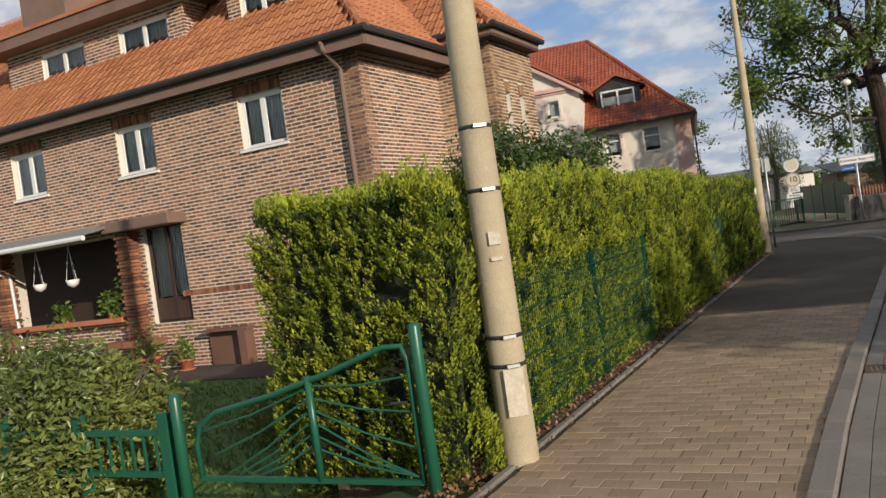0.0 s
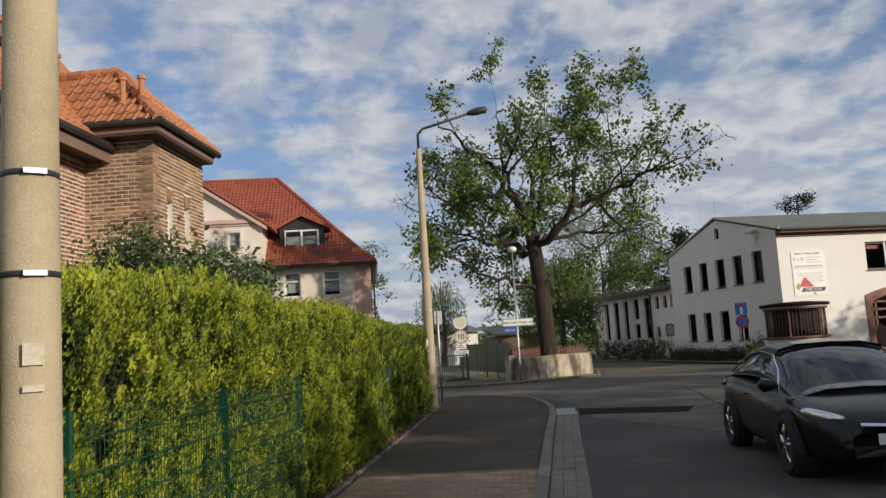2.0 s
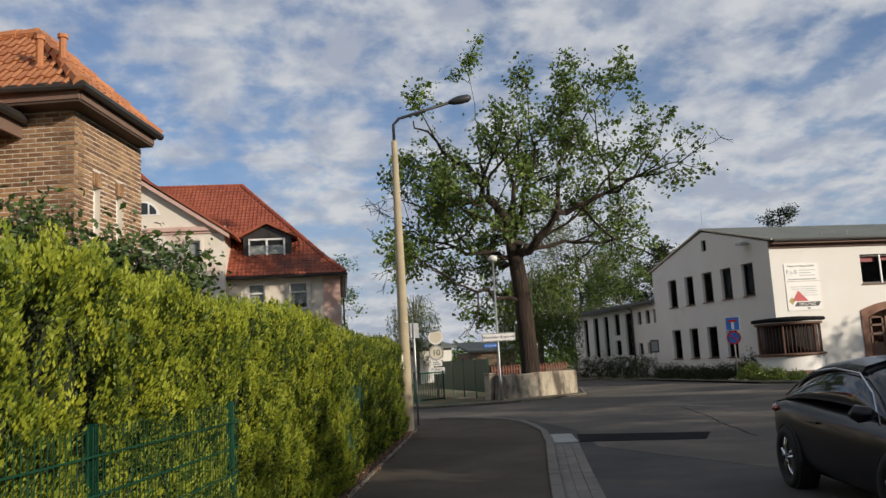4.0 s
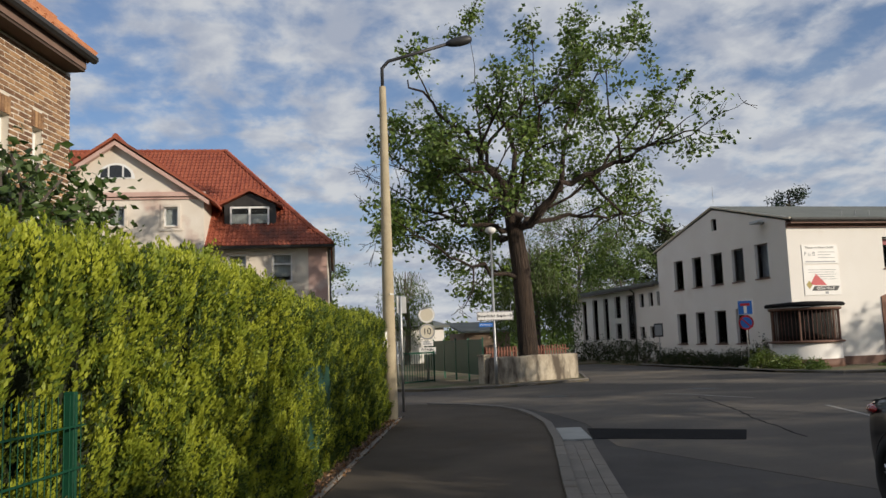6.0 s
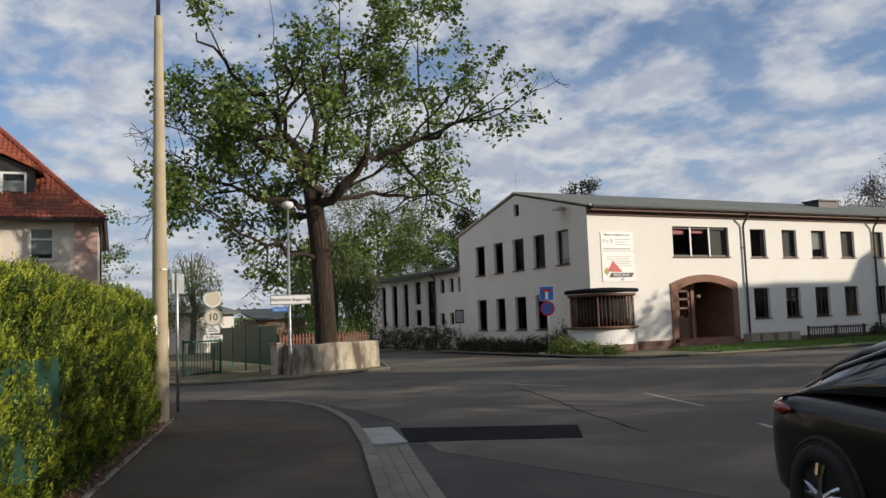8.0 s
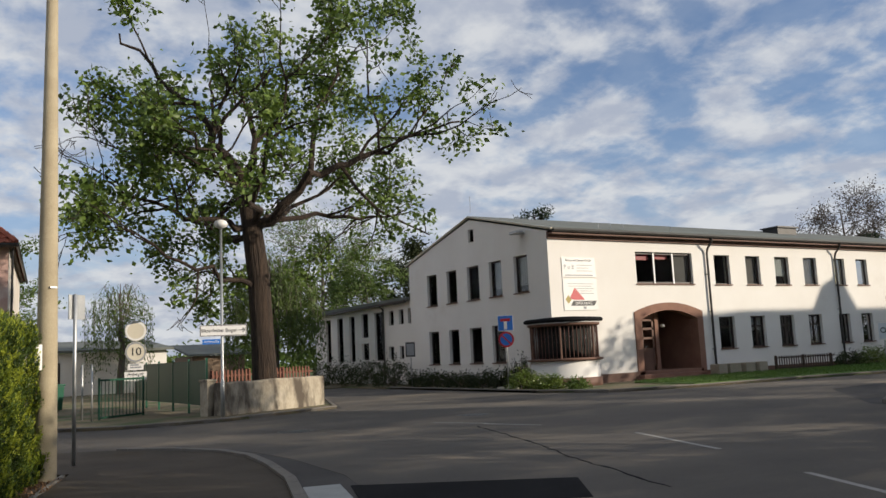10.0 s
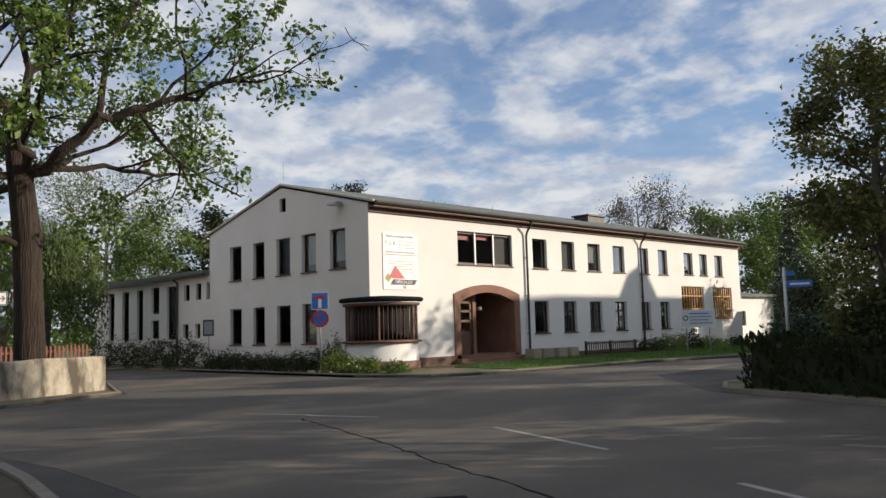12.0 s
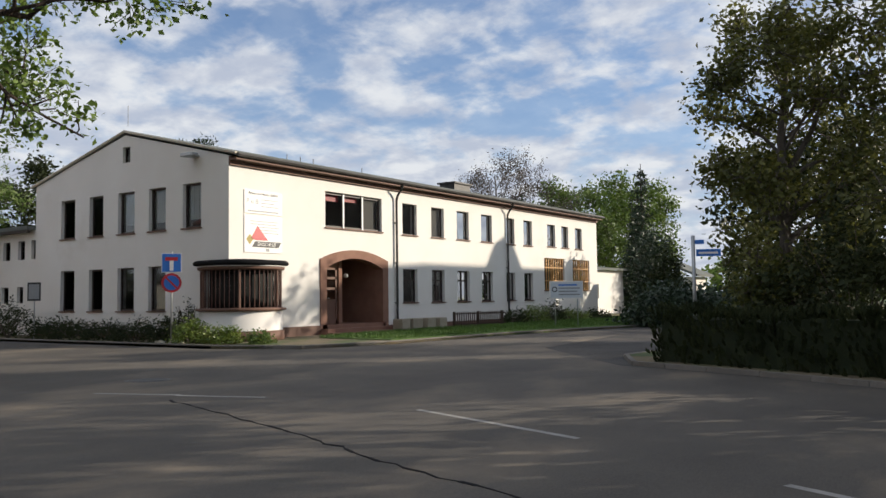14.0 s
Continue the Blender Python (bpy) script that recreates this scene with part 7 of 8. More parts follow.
def flat_pine(at, h, r, seed, label):
    """A pine with a bare trunk and a few flat tufts of needles at the top."""
    rnd = random.Random(seed)
    ob = thing("pine", pose(*at), label, "tree")
    w, pts = Part(), []
    w.tube([(0, 0, -0.2), (0.1, 0, h * 0.6), (0, 0.1, h * 0.96)], [0.2, 0.14, 0.04], 7)
    for k in range(11):
        a, L = k * 2.4, r * rnd.uniform(0.5, 1.0)
        z = h * rnd.uniform(0.84, 0.95)
        q = [Vector((0, 0, z)), Vector((math.cos(a) * L * .5, math.sin(a) * L * .5, z + 0.15)), Vector((math.cos(a) * L, math.sin(a) * L, z + 0.35))]
        w.tube(q, [0.05, 0.03, 0.012], 4, False)
        pts += [tuple(q[1].lerp(q[2], f)) for f in (0.0, 0.35, 0.7, 1.0)]
    part("trunk", w, M_BARK, ob)
    leaf_cloud("crown", pts, 0.26, 16, 0.15, M_CONIFER, ob, seed + 1, -0.3, 3.0)
    return ob


flat_pine((38.9, 60, 0), 12.0, 1.5, 324, "flat topped pine rising behind the roof")
tree("bare_tree", (60, 58, 0), 10.3, 2.2, 325, M_TWIG, "thin bare tree behind the roof", leaves=1, size=0.1, nlimbs=8, trunk_h=0.5)
tree("pine", (66, 52, 0), 9.6, 2.0, 326, M_CONIFER, "small pine tuft behind the roof", leaves=6, size=0.3, nlimbs=9, trunk_h=0.6)


def willow(at, h, r, seed, label, leaf_m, n=150, size=0.2):
    rnd = random.Random(seed)
    ob = thing("willow", pose(*at), label, "tree")
    w, pts = Part(), []
    w.tube([(0, 0, -.2), (0.2, 0, h * .4), (0, 0.2, h * .85)], [0.25, 0.16, 0.05], 6)
    for k in range(n):
        a, rr = rnd.uniform(0, 6.283), r * math.sqrt(rnd.uniform(0.02, 1))
        z = h * (0.98 - 0.25 * (rr / r) ** 2) * rnd.uniform(0.85, 1)
        c = Vector((math.cos(a) * rr, math.sin(a) * rr, z))
        L = h * rnd.uniform(0.25, 0.6)
        if k % 9 == 0:
            w.tube([(0, 0.1, h * .45), Vector((c.x * .25, c.y * .25, h * .7)), Vector((c.x * .6, c.y * .6, h * .92)), c], [0.05, 0.03, 0.02, 0.008], 4, False)
        w.tube([c, c - Vector((0, 0, L))], [0.008, 0.004], 3, False)
        pts += [tuple(c - Vector((rnd.uniform(-.05, .05), rnd.uniform(-.05, .05), L * i / 9))) for i in range(10)]
    part("trunk", w, M_TWIG, ob)
    leaf_cloud("crown", pts, size, 4, 0.10, leaf_m, ob, seed, 1.6, 4.0)
    return ob


willow((11.3, 66, 0), 7.3, 2.1, 401, "thin weeping willow with pale hanging twigs", M_LIGHTLEAF, 95, 0.22)
willow((18.4, 58, 0), 8.0, 2.8, 402, "dense green weeping willow behind the oak", M_LIGHTLEAF, 260, 0.3)
tree("maple", (27, 64, 0), 8.2, 3.0, 403, M_LIGHTLEAF, "leafy young maple behind the annex", leaves=8, size=0.22, nlimbs=13, trunk_h=0.2)
tree("bare_tree", (27, 72, 0), 13, 6, 404, M_LIGHTLEAF, "pale budding tree behind the annex", leaves=2, size=0.2, nlimbs=18, kids=(6, 5, 4), r=0.25)
tree("bare_tree", (31, 80, 0), 14, 6, 405, M_LIGHTLEAF, "pale budding tree behind the annex", leaves=2, size=0.2, nlimbs=18, kids=(6, 5, 4), r=0.25)
tree("maple", (33, 66, 0), 9.5, 3.5, 406, M_DARKLEAF, "dark leafy tree behind the annex", leaves=8, size=0.25, nlimbs=13)
tree("birch", (5.2, 92, 0), 13, 4, 407, M_LIGHTLEAF, "pale budding birch in the distance", leaves=3, size=0.3, nlimbs=15)
tree("birch", (-2.5, 70, 0), 9, 2.5, 408, M_LIGHTLEAF, "pale budding birch beside the cream villa", leaves=3, size=0.25, nlimbs=15)
tree("garden_tree", (*W(-3.9, 10.9), -0.3), 3.3, 0.7, 409, M_DARKLEAF, "dark garden shrub tree above the hedge", leaves=6, size=0.08, spread=0.12, nlimbs=14, trunk_h=0.3, r=0.06)
for k, (u, v, h) in enumerate(((-2.6, 6.9, 2.95), (-2.6, 8.2, 2.75))):
    tree("lilac_shrub", (*W(u, v), -0.3), h + 0.25, 1.05, 420 + k, M_LILAC, "dark green lilac shrub rising behind the hedge", "shrub", leaves=15, size=0.085, spread=0.14, nlimbs=16, trunk_h=0.3, r=0.06, kids=(5, 4, 3), lift=0.2)
rnd = random.Random(12)
for k in range(46):
    a = radians(-25 + k * 2.9)
    d = 150 + rnd.uniform(-25, 40)
    x, y = 5 + d * math.sin(a), 15 + d * math.cos(a)
    bush("distant_tree", (x, y, -0.5), 7 + rnd.uniform(-1, 4), 6, 6.0 + rnd.uniform(-1.5, 3.0), 500 + k, M_OAK if k % 3 else M_LIGHTLEAF, "rounded tree of the distant wood", "tree", n=140, size=1.1, count=5)


# ---- dark car on the street ----
M_CARPAINT = surf("black_car_paint", (0.004, 0.004, 0.006), (0.008, 0.008, 0.010), 0.3, 2, 60, 0, coat=0.25)
M_CARPAINT.node_tree.nodes["Principled BSDF"].inputs["Specular IOR Level"].default_value = 0.25
M_TYRE = surf("tyre_rubber", (0.012, 0.012, 0.012), (0.02, 0.02, 0.02), 0.85, 4, 40, 0.2, 0.002)
M_CHROME = surf("chrome", (0.6, 0.6, 0.6), (0.68, 0.68, 0.68), 0.15, 4, 40, 0, metal=1.0)
M_CARGLASS = surf("tinted_car_glass", (0.008, 0.010, 0.011), (0.012, 0.014, 0.015), 0.06, 2, 40, 0, coat=0.3)
M_TAIL = surf("red_tail_lamp", (0.22, 0.01, 0.01), (0.3, 0.015, 0.015), 0.2, 4, 40, 0, coat=1.0)


def loft(p, stations):
    """Join cross-sections [(x, [(y, z), ...])], mirrored about y = 0, into one skin."""
    rings = []
    for x, half in stations:
        ringpts = [Vector((x, y, z)) for y, z in half] + [Vector((x, -y, z)) for y, z in reversed(half)]
        rings.append(ringpts)
    i, n = len(p.v), len(rings[0])
    for r in rings:
        p.v += r
    for k in range(len(rings) - 1):
        p.f += [(i + k * n + j, i + (k + 1) * n + j, i + (k + 1) * n + (j + 1) % n, i + k * n + (j + 1) % n) for j in range(n)]
    p.f += [tuple(range(i + n - 1, i - 1, -1)), tuple(range(i + (len(rings) - 1) * n, i + len(rings) * n))]


def car(at, yaw):
    ob = thing("black_car", pose(*at, 0, 0, yaw), "black three-door hatchback with silver wheels on the road", "car")
    body = Part()

    def sec(w, top, sh, low):
        return [(0.0, top), (w * 0.55, top - 0.005), (w * 0.88, top - 0.03), (w * 0.965, sh), (w, sh - 0.16), (w * 0.985, 0.45), (w * 0.96, 0.28), (w * 0.86, low), (0.0, low)]
    S = [(-2.23, 0.62, 0.78, 0.70, 0.40), (-2.18, 0.76, 0.94, 0.84, 0.30), (-2.0, 0.86, 1.02, 0.93, 0.22), (-1.6, 0.905, 1.03, 0.95, 0.19), (-1.0, 0.92, 1.01, 0.93, 0.18), (-0.2, 0.92, 0.98, 0.90, 0.18), (0.6, 0.92, 0.96, 0.87, 0.18), (1.1, 0.915, 0.93, 0.83, 0.18), (1.6, 0.90, 0.86, 0.77, 0.19), (1.95, 0.84, 0.77, 0.69, 0.20), (2.15, 0.70, 0.66, 0.58, 0.24), (2.23, 0.52, 0.56, 0.50, 0.30)]
    loft(body, [(x, sec(w, t, s, l)) for x, w, t, s, l in S])
    b = part("body", body, M_CARPAINT, ob, "glossy black bodywork", True)
    md = b.modifiers.new("round", "SUBSURF")
    md.levels = md.render_levels = 1
    cab = Part()

    def csec(w, z, base):
        return [(0.0, z), (w * 0.6, z - 0.015), (w * 0.92, z - 0.07), (w, z - 0.14), (w + (0.86 - w) * 0.6, (z + base) / 2 - 0.06), (0.87, base)]
    C = [(-2.02, 0.60, 1.06, 0.95), (-1.75, 0.62, 1.20, 0.96), (-1.3, 0.64, 1.36, 0.96), (-0.7, 0.66, 1.45, 0.95), (-0.1, 0.67, 1.48, 0.93), (0.35, 0.66, 1.44, 0.91), (0.75, 0.65, 1.28, 0.89), (1.1, 0.66, 1.08, 0.88), (1.32, 0.70, 0.96, 0.86)]
    loft(cab, [(x, csec(w, z, bb)) for x, w, z, bb in C])
    c = part("cabin_glass", cab, M_CARGLASS, ob, "dark tinted windows", True)
    md = c.modifiers.new("round", "SUBSURF")
    md.levels = md.render_levels = 1
    roof = Part()
    loft(roof, [(x, [(0.0, z + 0.012), (w * 0.6, z), (w * 0.93, z - 0.055), (w * 0.99, z - 0.115), (w * 0.9, z - 0.12), (0, z - 0.05)]) for x, w, z in ((-1.75, 0.62, 1.20), (-1.3, 0.64, 1.365), (-0.7, 0.665, 1.455), (-0.1, 0.675, 1.485), (0.3, 0.665, 1.455))])
    part("roof", roof, M_CARPAINT, ob, "", True)
    for s in (-1, 1):
        q = Part()
        q.tube([(1.05, s * 0.88, 0.90), (0.72, s * 0.76, 1.16), (0.32, s * 0.69, 1.335), (-0.3, s * 0.69, 1.375), (-0.9, s * 0.68, 1.335), (-1.4, s * 0.70, 1.19), (-1.7, s * 0.76, 1.04)], 0.011, 5)
        part("window_strip", q, M_CHROME, ob, "bright chrome window strip")
        q = Part()
        q.tube([(0.95, s * 0.86, 0.98), (0.98, s * 0.93, 1.0), (0.93, s * 1.02, 1.0), (0.88, s * 1.06, 0.98)], [0.03, 0.07, 0.085, 0.03], 8)
        part("wing_mirror", q, M_CARPAINT, ob, "", True)
        q = Part()
        q.box(plain, -0.55, -0.33, s * 0.925 - 0.012, s * 0.925 + 0.012, 0.80, 0.83)
        bevelled(part("door_handle", q, M_CARPAINT, ob), 0.008)
        q = Part()
        q.tube([(2.06, s * 0.50, 0.67), (1.98, s * 0.66, 0.69), (1.80, s * 0.80, 0.73), (1.62, s * 0.865, 0.76)], [0.03, 0.065, 0.06, 0.012], 8)
        part("headlight", q, M_CHROME, ob, "clear swept headlight", True)
        q = Part()
        q.tube([(-2.14, s * 0.58, 0.86), (-2.08, s * 0.72, 0.87), (-1.9, s * 0.845, 0.88), (-1.72, s * 0.885, 0.885)], [0.04, 0.07, 0.05, 0.012], 8)
        part("tail_lamp", q, M_TAIL, ob, "dark red tail lamp", True)
        for x in (-1.36, 1.34):
            w = Part()
            prof = ((0.20, 0.0), (0.325, 0.0), (0.345, 0.03), (0.345, 0.19), (0.325, 0.22), (0.24, 0.22), (0.23, 0.17), (0.20, 0.05))
            n = 28
            i0 = len(w.v)
            for r_, d in prof:
                w.v += [Vector((x + r_ * math.cos(2 * math.pi * j / n), s * (0.735 + d), 0.345 + r_ * math.sin(2 * math.pi * j / n))) for j in range(n)]
            m = len(prof)
            w.f = [(i0 + k * n + j, i0 + k * n + (j + 1) % n, i0 + ((k + 1) % m) * n + (j + 1) % n, i0 + ((k + 1) % m) * n + j) for k in range(m) for j in range(n)]
            wheel = part("wheel", w, M_TYRE, ob, "black tyre", True)
            rim = Part()
            for k in range(5):
                a = 2 * math.pi * k / 5 + 0.3
                for da in (-0.16, 0.16):
                    ca, sa = math.cos(a), math.sin(a)
                    c2, s2 = math.cos(a + da), math.sin(a + da)
                    rim.tube([(x + ca * 0.04, s * 0.935, 0.345 + sa * 0.04), (x + c2 * 0.15, s * 0.94, 0.345 + s2 * 0.15), (x + c2 * 0.225, s * 0.92, 0.345 + s2 * 0.225)], [0.022, 0.018, 0.016], 5)
            rim.tube([(x, s * 0.90, 0.345), (x, s * 0.95, 0.345)], 0.045, 10)
            part("rim", rim, M_CHROME, wheel, "silver five-spoke rim")
            arch = Part()
            arch.tube([(x + 0.385 * math.cos(t), s * 0.90, 0.345 + 0.385 * math.sin(t)) for t in [math.pi * k / 12 for k in range(13)]], 0.025, 5)
            part("wheel_arch", arch, M_TYRE, ob)
            well = Part()
            well.tube([(x, s * 0.70, 0.345), (x, s * 0.925, 0.345)], 0.375, 20)
            part("wheel_well", well, M_BLACK, ob)
    q = Part()
    q.tube([(2.18, -0.40, 0.62), (2.235, 0, 0.60), (2.18, 0.40, 0.62)], 0.022, 6)
    part("grille_bar", q, M_CHROME, ob)
    part("number_plate", bx(2.235, 2.25, -0.26, 0.26, 0.42, 0.53), M_SIGNWHITE, ob)
    part("rear_plate", bx(-2.25, -2.235, -0.26, 0.26, 0.55, 0.66), M_SIGNWHITE, ob)
    return ob


car((7.45, 12.15, 0.0), 254.5)


# ---- garden gate and front garden ----
def garden_gate():
    ob = thing("garden_gate", STREET @ pose(-0.40, -1.05, -0.03), "green tubular garden gate with fanned bars", "gate")

    def post(x, h, r):
        p = Part()
        p.lathe([(r, -0.3), (r, h - 0.02), (r * 0.8, h), (0.0, h + 0.012)], sides=14)
        part("gate_post", p, M_GREEN, ob, "", True).location = (x, 0, 0)
    post(0.0, 1.28, 0.045)
    post(-2.44, 0.84, 0.05)
    top = [(-2.26, 0.02, 0.12), (-2.27, 0.02, 0.42), (-2.2, 0.02, 0.58), (-2.0, 0.02, 0.68), (-1.4, 0.02, 0.80), (-0.8, 0.02, 0.96), (-0.3, 0.02, 1.12), (-0.14, 0.02, 1.12), (-0.10, 0.02, 1.02), (-0.10, 0.02, 0.12)]
    p = Part()
    p.tube(top, 0.024, 8)
    part("frame", p, M_GREEN, ob, "", True)
    part("lower_rail", bx(-2.26, -0.10, 0.0, 0.04, 0.10, 0.14), M_GREEN, ob)
    p = Part()
    p.tube([(-1.02, 0.02, 0.12), (-1.02, 0.02, 0.94)], 0.03, 8)
    part("middle_post", p, M_GREEN, ob, "", True)
    for k in range(6):
        for x0, z0, x1, z1 in ((-0.98, 0.86 - 0.10 * k, -0.14, max(0.16, 0.90 - 0.26 * k)), (-1.06, 0.84 - 0.09 * k, -2.2 + 0.12 * k, max(0.16, 0.52 - 0.2 * k))):
            q = Part()
            q.tube([(x0, 0.02, z0), ((x0 + x1) / 2, 0.02, (z0 + z1) / 2 - 0.03), (x1, 0.02, z1)], 0.009, 5)
            part("bar", q, M_GREEN, ob)
    q = Part()
    q.tube([(-0.12, -0.03, 0.72), (-0.25, -0.06, 0.72)], 0.012, 6)
    part("gate_handle", q, M_DARKMETAL, ob)


garden_gate()
ob = thing("fence_panel", STREET @ pose(-2.95, -1.0, -0.1), "low green garden fence panel beside the gate", "fence")
for x in (-0.1, -1.2, -2.3):
    part("post", bx(x - 0.05, x + 0.05, -0.04, 0.04, 0, 0.75), M_GREEN, ob)
for z in (0.18, 0.55):
    part("rail", bx(-2.3, -0.1, -0.02, 0.02, z, z + 0.05), M_GREEN, ob)
for k in range(14):
    part("bar", bx(-2.2 + k * 0.15, -2.18 + k * 0.15, -0.01, 0.01, 0.2, 0.62), M_GREEN, ob)
bush("rhododendron", (*W(-5.0, -0.4), -0.35), 1.3, 1.2, 1.75, 601, M_RHODO, "large broad-leaved evergreen shrub by the garden gate", n=1500, size=0.095, count=10, slim=2.5)
bush("rhododendron", (*W(-6.9, 0.2), -0.35), 1.5, 1.3, 1.95, 602, M_RHODO, "large broad-leaved evergreen shrub in the front garden", n=1000, size=0.10, count=9, slim=2.5)
for k, (u, v, r, h) in enumerate(((-2.6, 1.1, 0.75, 0.75), (-3.6, 1.6, 0.8, 0.7), (-4.5, 2.4, 0.8, 0.6), (-1.9, -0.2, 0.35, 0.5))):
    bush("box_shrub", (*W(u, v), -0.35), r, r * .8, h, 610 + k, M_SHRUB, "small clipped green shrub behind the gate", n=380, size=0.06)
slab("garden_lawn", [W(-14, -4), W(-2.2, -4), W(-2.2, 5.6), W(-14, 5.6)], -0.5, -0.315, M_LAWN, "short green lawn of the front garden", "lawn")
slab("terrace", [W(-17, 5.6), W(-6.2, 5.6), W(-6.2, 7.38), W(-17, 7.38)], -0.5, -0.29, M_TARMAC_PATH, "grey paved strip along the brick house", "terrace")
r = np.random.default_rng(14)
gu, gv = r.uniform(-13, -2.3, 16000), r.uniform(-3.5, 5.5, 16000)
gp_ = np.array([SO.x, SO.y])[None] + gu[:, None] * np.array([SU.x, SU.y]) + gv[:, None] * np.array([SV.x, SV.y])
tagged(leaf_cloud("garden_grass", np.concatenate([gp_, np.full((16000, 1), -0.32)], 1), 0.08, 1, 0.0, bpy.data.materials["grass_blade"], None, 15, -1.6, 5.0), "short grass blades of the garden lawn", "grass", "", "stuff")


def flower_pot(u, v, r, h, seed, label):
    ob = thing("flower_pot", STREET @ pose(u, v, -0.29), label, "flower pot", "flower pots")
    p = Part()
    p.lathe([(r * 0.72, 0), (r * 0.95, h * 0.8), (r * 1.08, h * 0.8), (r * 1.1, h), (r * 0.95, h), (r * 0.9, h * 0.85)], sides=18)
    part("pot", p, M_TERRA, ob, "terracotta pot with rim", True)
    p = Part()
    p.lathe([(r * 1.0, -0.0), (r * 1.2, 0.03), (r * 1.1, 0.035)], sides=18)
    part("saucer", p, M_TERRA, ob, "", True)
    rnd = random.Random(seed)
    pts = [(rnd.gauss(0, r * .7), rnd.gauss(0, r * .5), h + abs(rnd.gauss(0.15, 0.22))) for _ in range(70)]
    leaf_cloud("plant", pts, 0.08, 5, 0.05, M_SHRUB, ob, seed)


flower_pot(-11.75, 6.75, 0.24, 0.36, 701, "large terracotta flower pot with a leafy plant")
flower_pot(-10.75, 6.85, 0.16, 0.25, 702, "small terracotta flower pot with a trailing plant")
for a in (-15.6, -14.4):
    ob = thing("hanging_basket", STREET @ pose(a, 7.2, 1.95), "white hanging flower basket under the porch roof", "hanging basket", "hanging baskets")
    p = Part()
    p.lathe([(0.03, -0.14), (0.12, -0.08), (0.16, 0.04), (0.14, 0.05)], sides=14)
    part("bowl", p, M_SIGNWHITE, ob, "", True)
    for k in range(3):
        q = Part()
        q.tube([(0.14 * math.cos(k * 2.1), 0.14 * math.sin(k * 2.1), 0.04), (0, 0, 0.85)], 0.006, 4)
        part("cord", q, M_SIGNWHITE, ob)
for k, (a, h) in enumerate(((-13.3, 0.55), (-12.9, 0.7), (-14.9, 0.35))):
    ob = thing("porch_plant", STREET @ pose(a, 7.25, 0.96), "leafy green house plant in the porch opening", "plant", "porch plants")
    rnd = random.Random(800 + k)
    p = Part()
    p.lathe([(0.07, 0), (0.09, 0.14), (0.08, 0.14)], sides=10)
    part("pot", p, M_TERRA, ob)
    leaf_cloud("leaves", [(rnd.gauss(0, .12), rnd.gauss(0, .08), 0.12 + rnd.uniform(0, h)) for _ in range(40)], 0.12, 4, 0.05, M_OAK, ob, 820 + k)

# dry leaves along the hedge foot
r = np.random.default_rng(5)
lu, lv = r.uniform(-0.5, 0.02, 5200), r.uniform(-1.2, 19, 5200)
lp = np.array([SO.x, SO.y])[None] + lu[:, None] * np.array([SU.x, SU.y]) + lv[:, None] * np.array([SV.x, SV.y])
tagged(leaf_cloud("dry_leaves", np.concatenate([lp, np.full((5200, 1), 0.036)], 1), 0.05, 1, 0.0, leaf_mat("dry_leaf", (0.10, 0.045, 0.02), (0.30, 0.17, 0.08), 0.1), None, 7, 0.0, 1.8), "dry brown leaves littering the hedge foot", "leaves", "", "stuff")

# crack in the asphalt
p = Part()
rnd = random.Random(2)
pts = [Vector((12.4, 26.95, 0.008)), Vector((11.4, 23.7, 0.008)), Vector((10.5, 21.4, 0.008)), Vector((9.6, 18.6, 0.008))]
line = []
for a, b in zip(pts, pts[1:]):
    line += [a.lerp(b, k / 14) + Vector((rnd.uniform(-.05, .05), rnd.uniform(-.05, .05), 0)) for k in range(14)]
for a, b in zip(line, line[1:]):
    w = rnd.uniform(0.008, 0.026)
    p.prism([a + Vector((-w, 0, 0)), a + Vector((w, 0, 0)), b + Vector((w, 0, 0)), b + Vector((-w, 0, 0))], (0, 0, -0.02))
tagged(part("asphalt_crack", p, M_TAR), "long jagged crack across the asphalt", "crack", "", "structure")


# ---- pavers of the footway ----
slab("paver_bed", [W(0.07, -4.0), W(2.0, -4.0), W(2.02, -2.0), W(2.08, 0.5), W(2.2, 3.2), W(2.37, 6.1), W(2.42, 7.0), W(0.07, 7.0)], -0.1, 0.0445, M_JOINT, "brown sanded bed between the paving blocks", "paving bed")

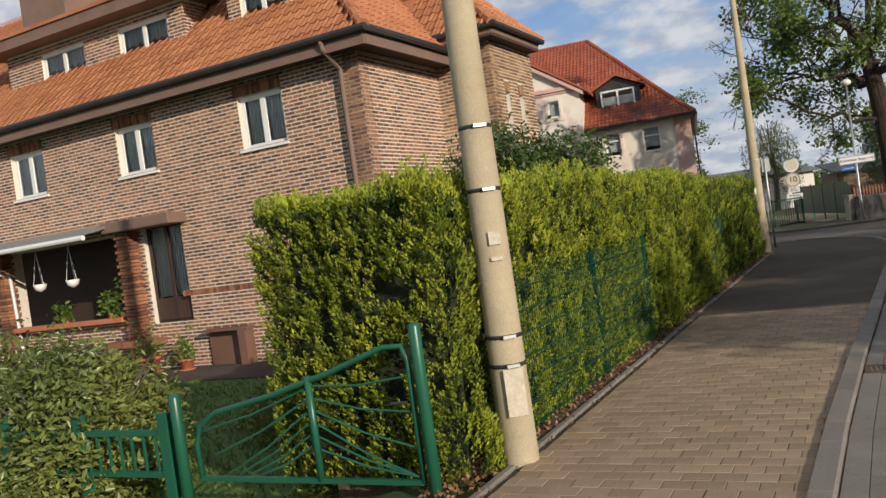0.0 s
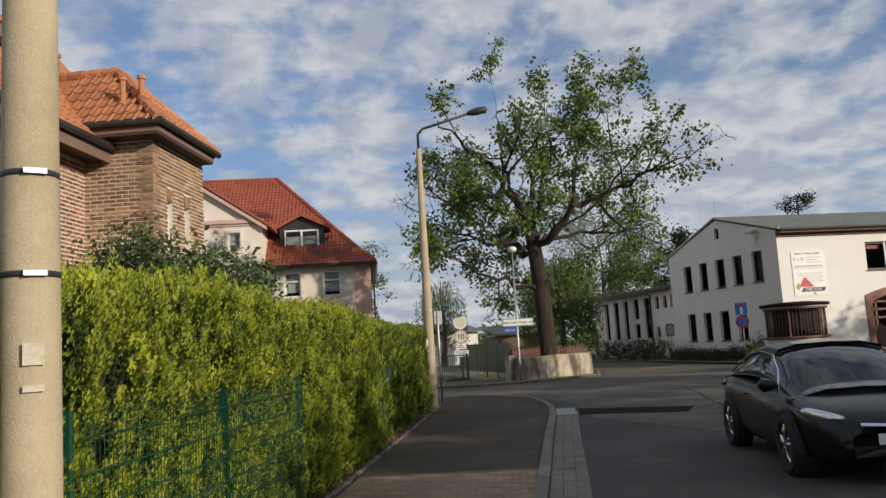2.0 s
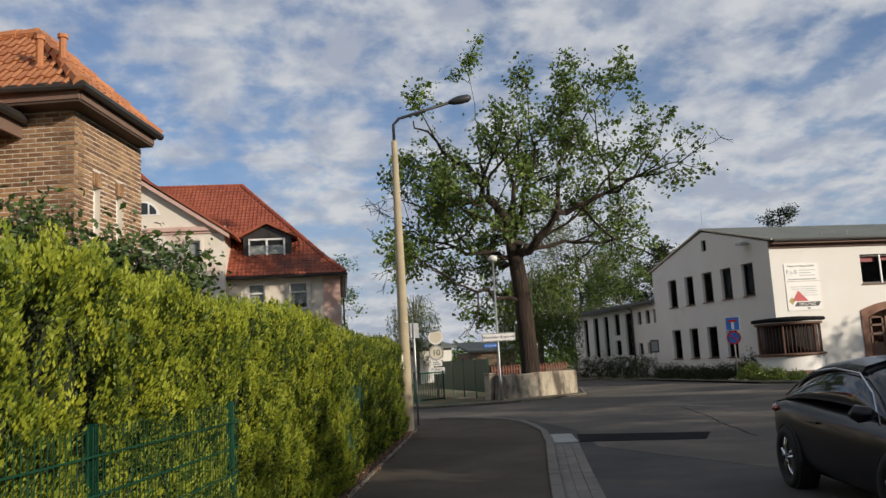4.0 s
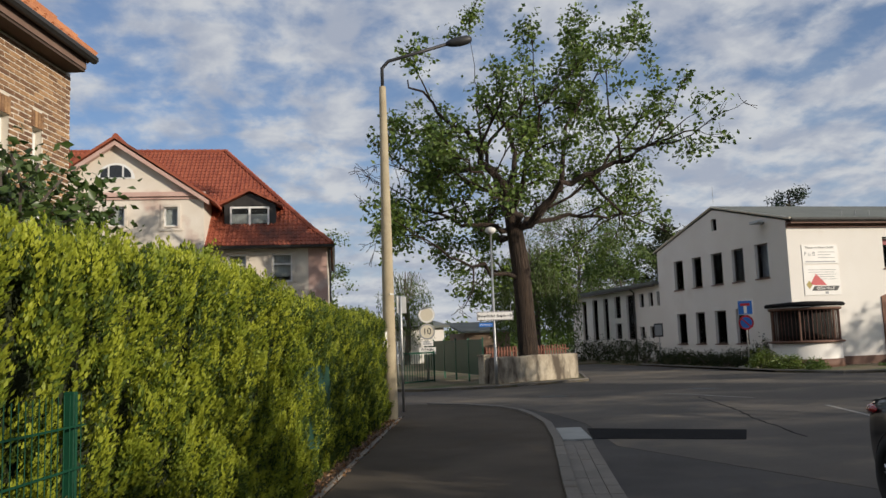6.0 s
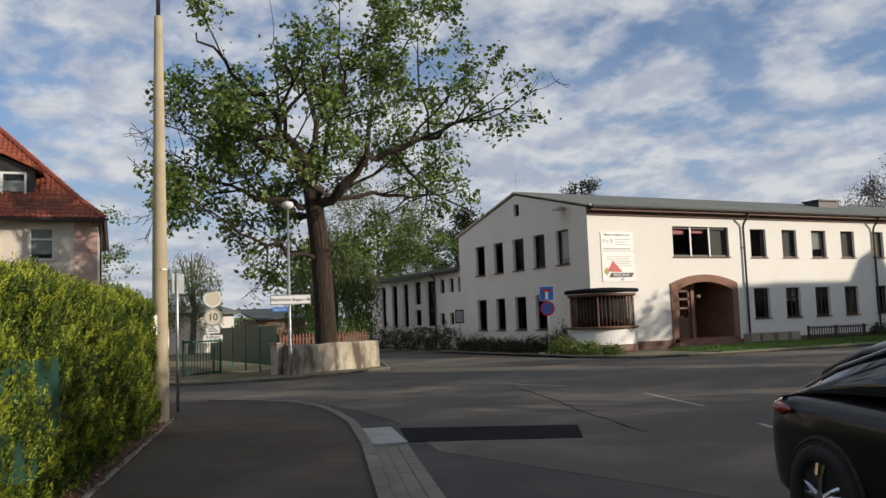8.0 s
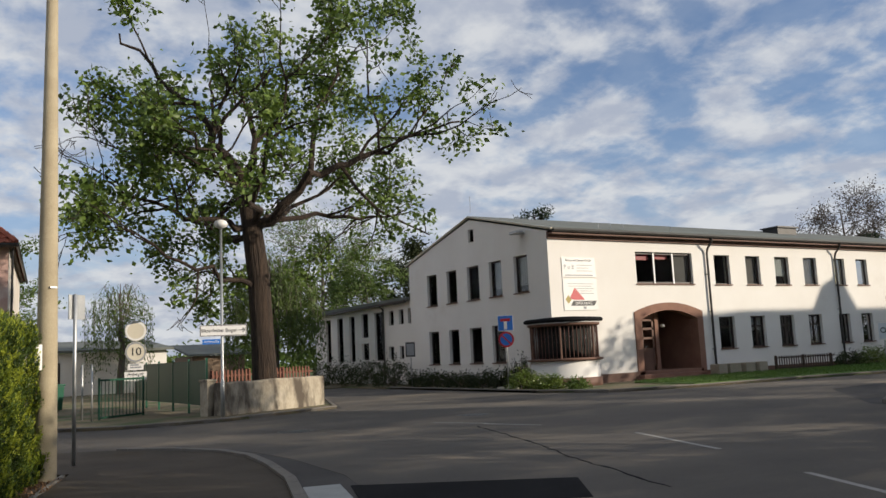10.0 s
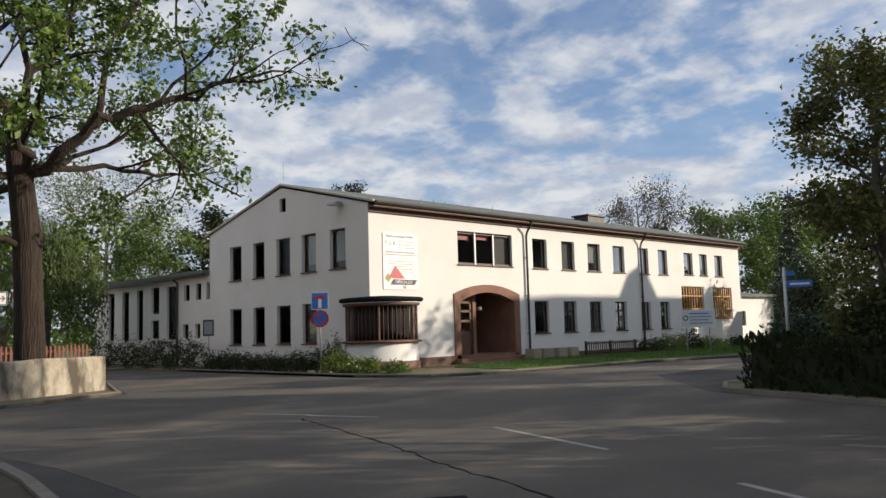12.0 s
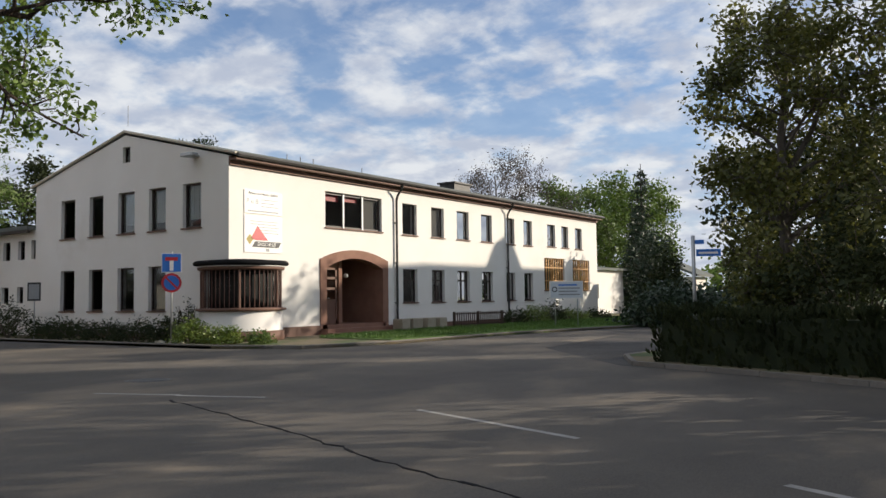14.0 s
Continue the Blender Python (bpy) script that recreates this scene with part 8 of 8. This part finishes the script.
def pavers():
    host = thing("paver_field", Matrix(), "brown block paving of the footway", "paving", kind="structure")
    L, H, g = 0.20, 0.165, 0.003
    rnd = random.Random(6)
    one = Part()
    one.v = [Vector(q) for q in ((-L / 2 + g, -H / 2 + g, -0.03), (L / 2 - g, -H / 2 + g, -0.03), (L / 2 - g, H / 2 - g, -0.03), (-L / 2 + g, H / 2 - g, -0.03), (-L / 2 + g, -H / 2 + g, 0.010), (L / 2 - g, -H / 2 + g, 0.010), (L / 2 - g, H / 2 - g, 0.010), (-L / 2 + g, H / 2 - g, 0.010), (-L / 2 + 2 * g, -H / 2 + 2 * g, 0.014), (L / 2 - 2 * g, -H / 2 + 2 * g, 0.014), (L / 2 - 2 * g, H / 2 - 2 * g, 0.014), (-L / 2 + 2 * g, H / 2 - 2 * g, 0.014))]
    one.f = [(r * 4 + k, r * 4 + (k + 1) % 4, r * 4 + 4 + (k + 1) % 4, r * 4 + 4 + k) for r in (0, 1) for k in range(4)] + [(8, 9, 10, 11)]
    me = one.mesh("paver", M_PAVER)
    rest = Part()
    kv, ku = [v for u, v in KERB[1:10]], [u for u, v in KERB[1:10]]
    n = 0
    for j in range(int(11.0 / H)):
        v = -4.0 + j * H
        umax = float(np.interp(v, kv, ku)) - 0.15
        u = 0.07 - (L / 2 if j % 2 else 0)
        while u < umax - 0.03:
            a, b = max(u, 0.07), min(u + L, umax)
            u += L
            if b - a < 0.03:
                continue
            q = SO + SU * ((a + b) / 2) + SV * v
            z = 0.036 + rnd.uniform(-0.003, 0.003)
            fit = (b - a) / L
            if -0.9 < v < 3.2 and n < 300 and fit > 0.999:
                b = part("paver", me, None, host)
                b.matrix_local = Matrix(((SU.x, SV.x, 0, q.x), (SU.y, SV.y, 0, q.y), (0, 0, 1, z), (0, 0, 0, 1)))
                n += 1
            else:
                i = len(rest.v)
                rest.v += [Vector((q.x + SU.x * w.x * fit + SV.x * w.y, q.y + SU.y * w.x * fit + SV.y * w.y, z + w.z)) for w in one.v]
                rest.f += [tuple(i + k for k in f) for f in one.f]
    tagged(part("paver_rest", rest, M_PAVER_I, host), kind="stuff")


pavers()
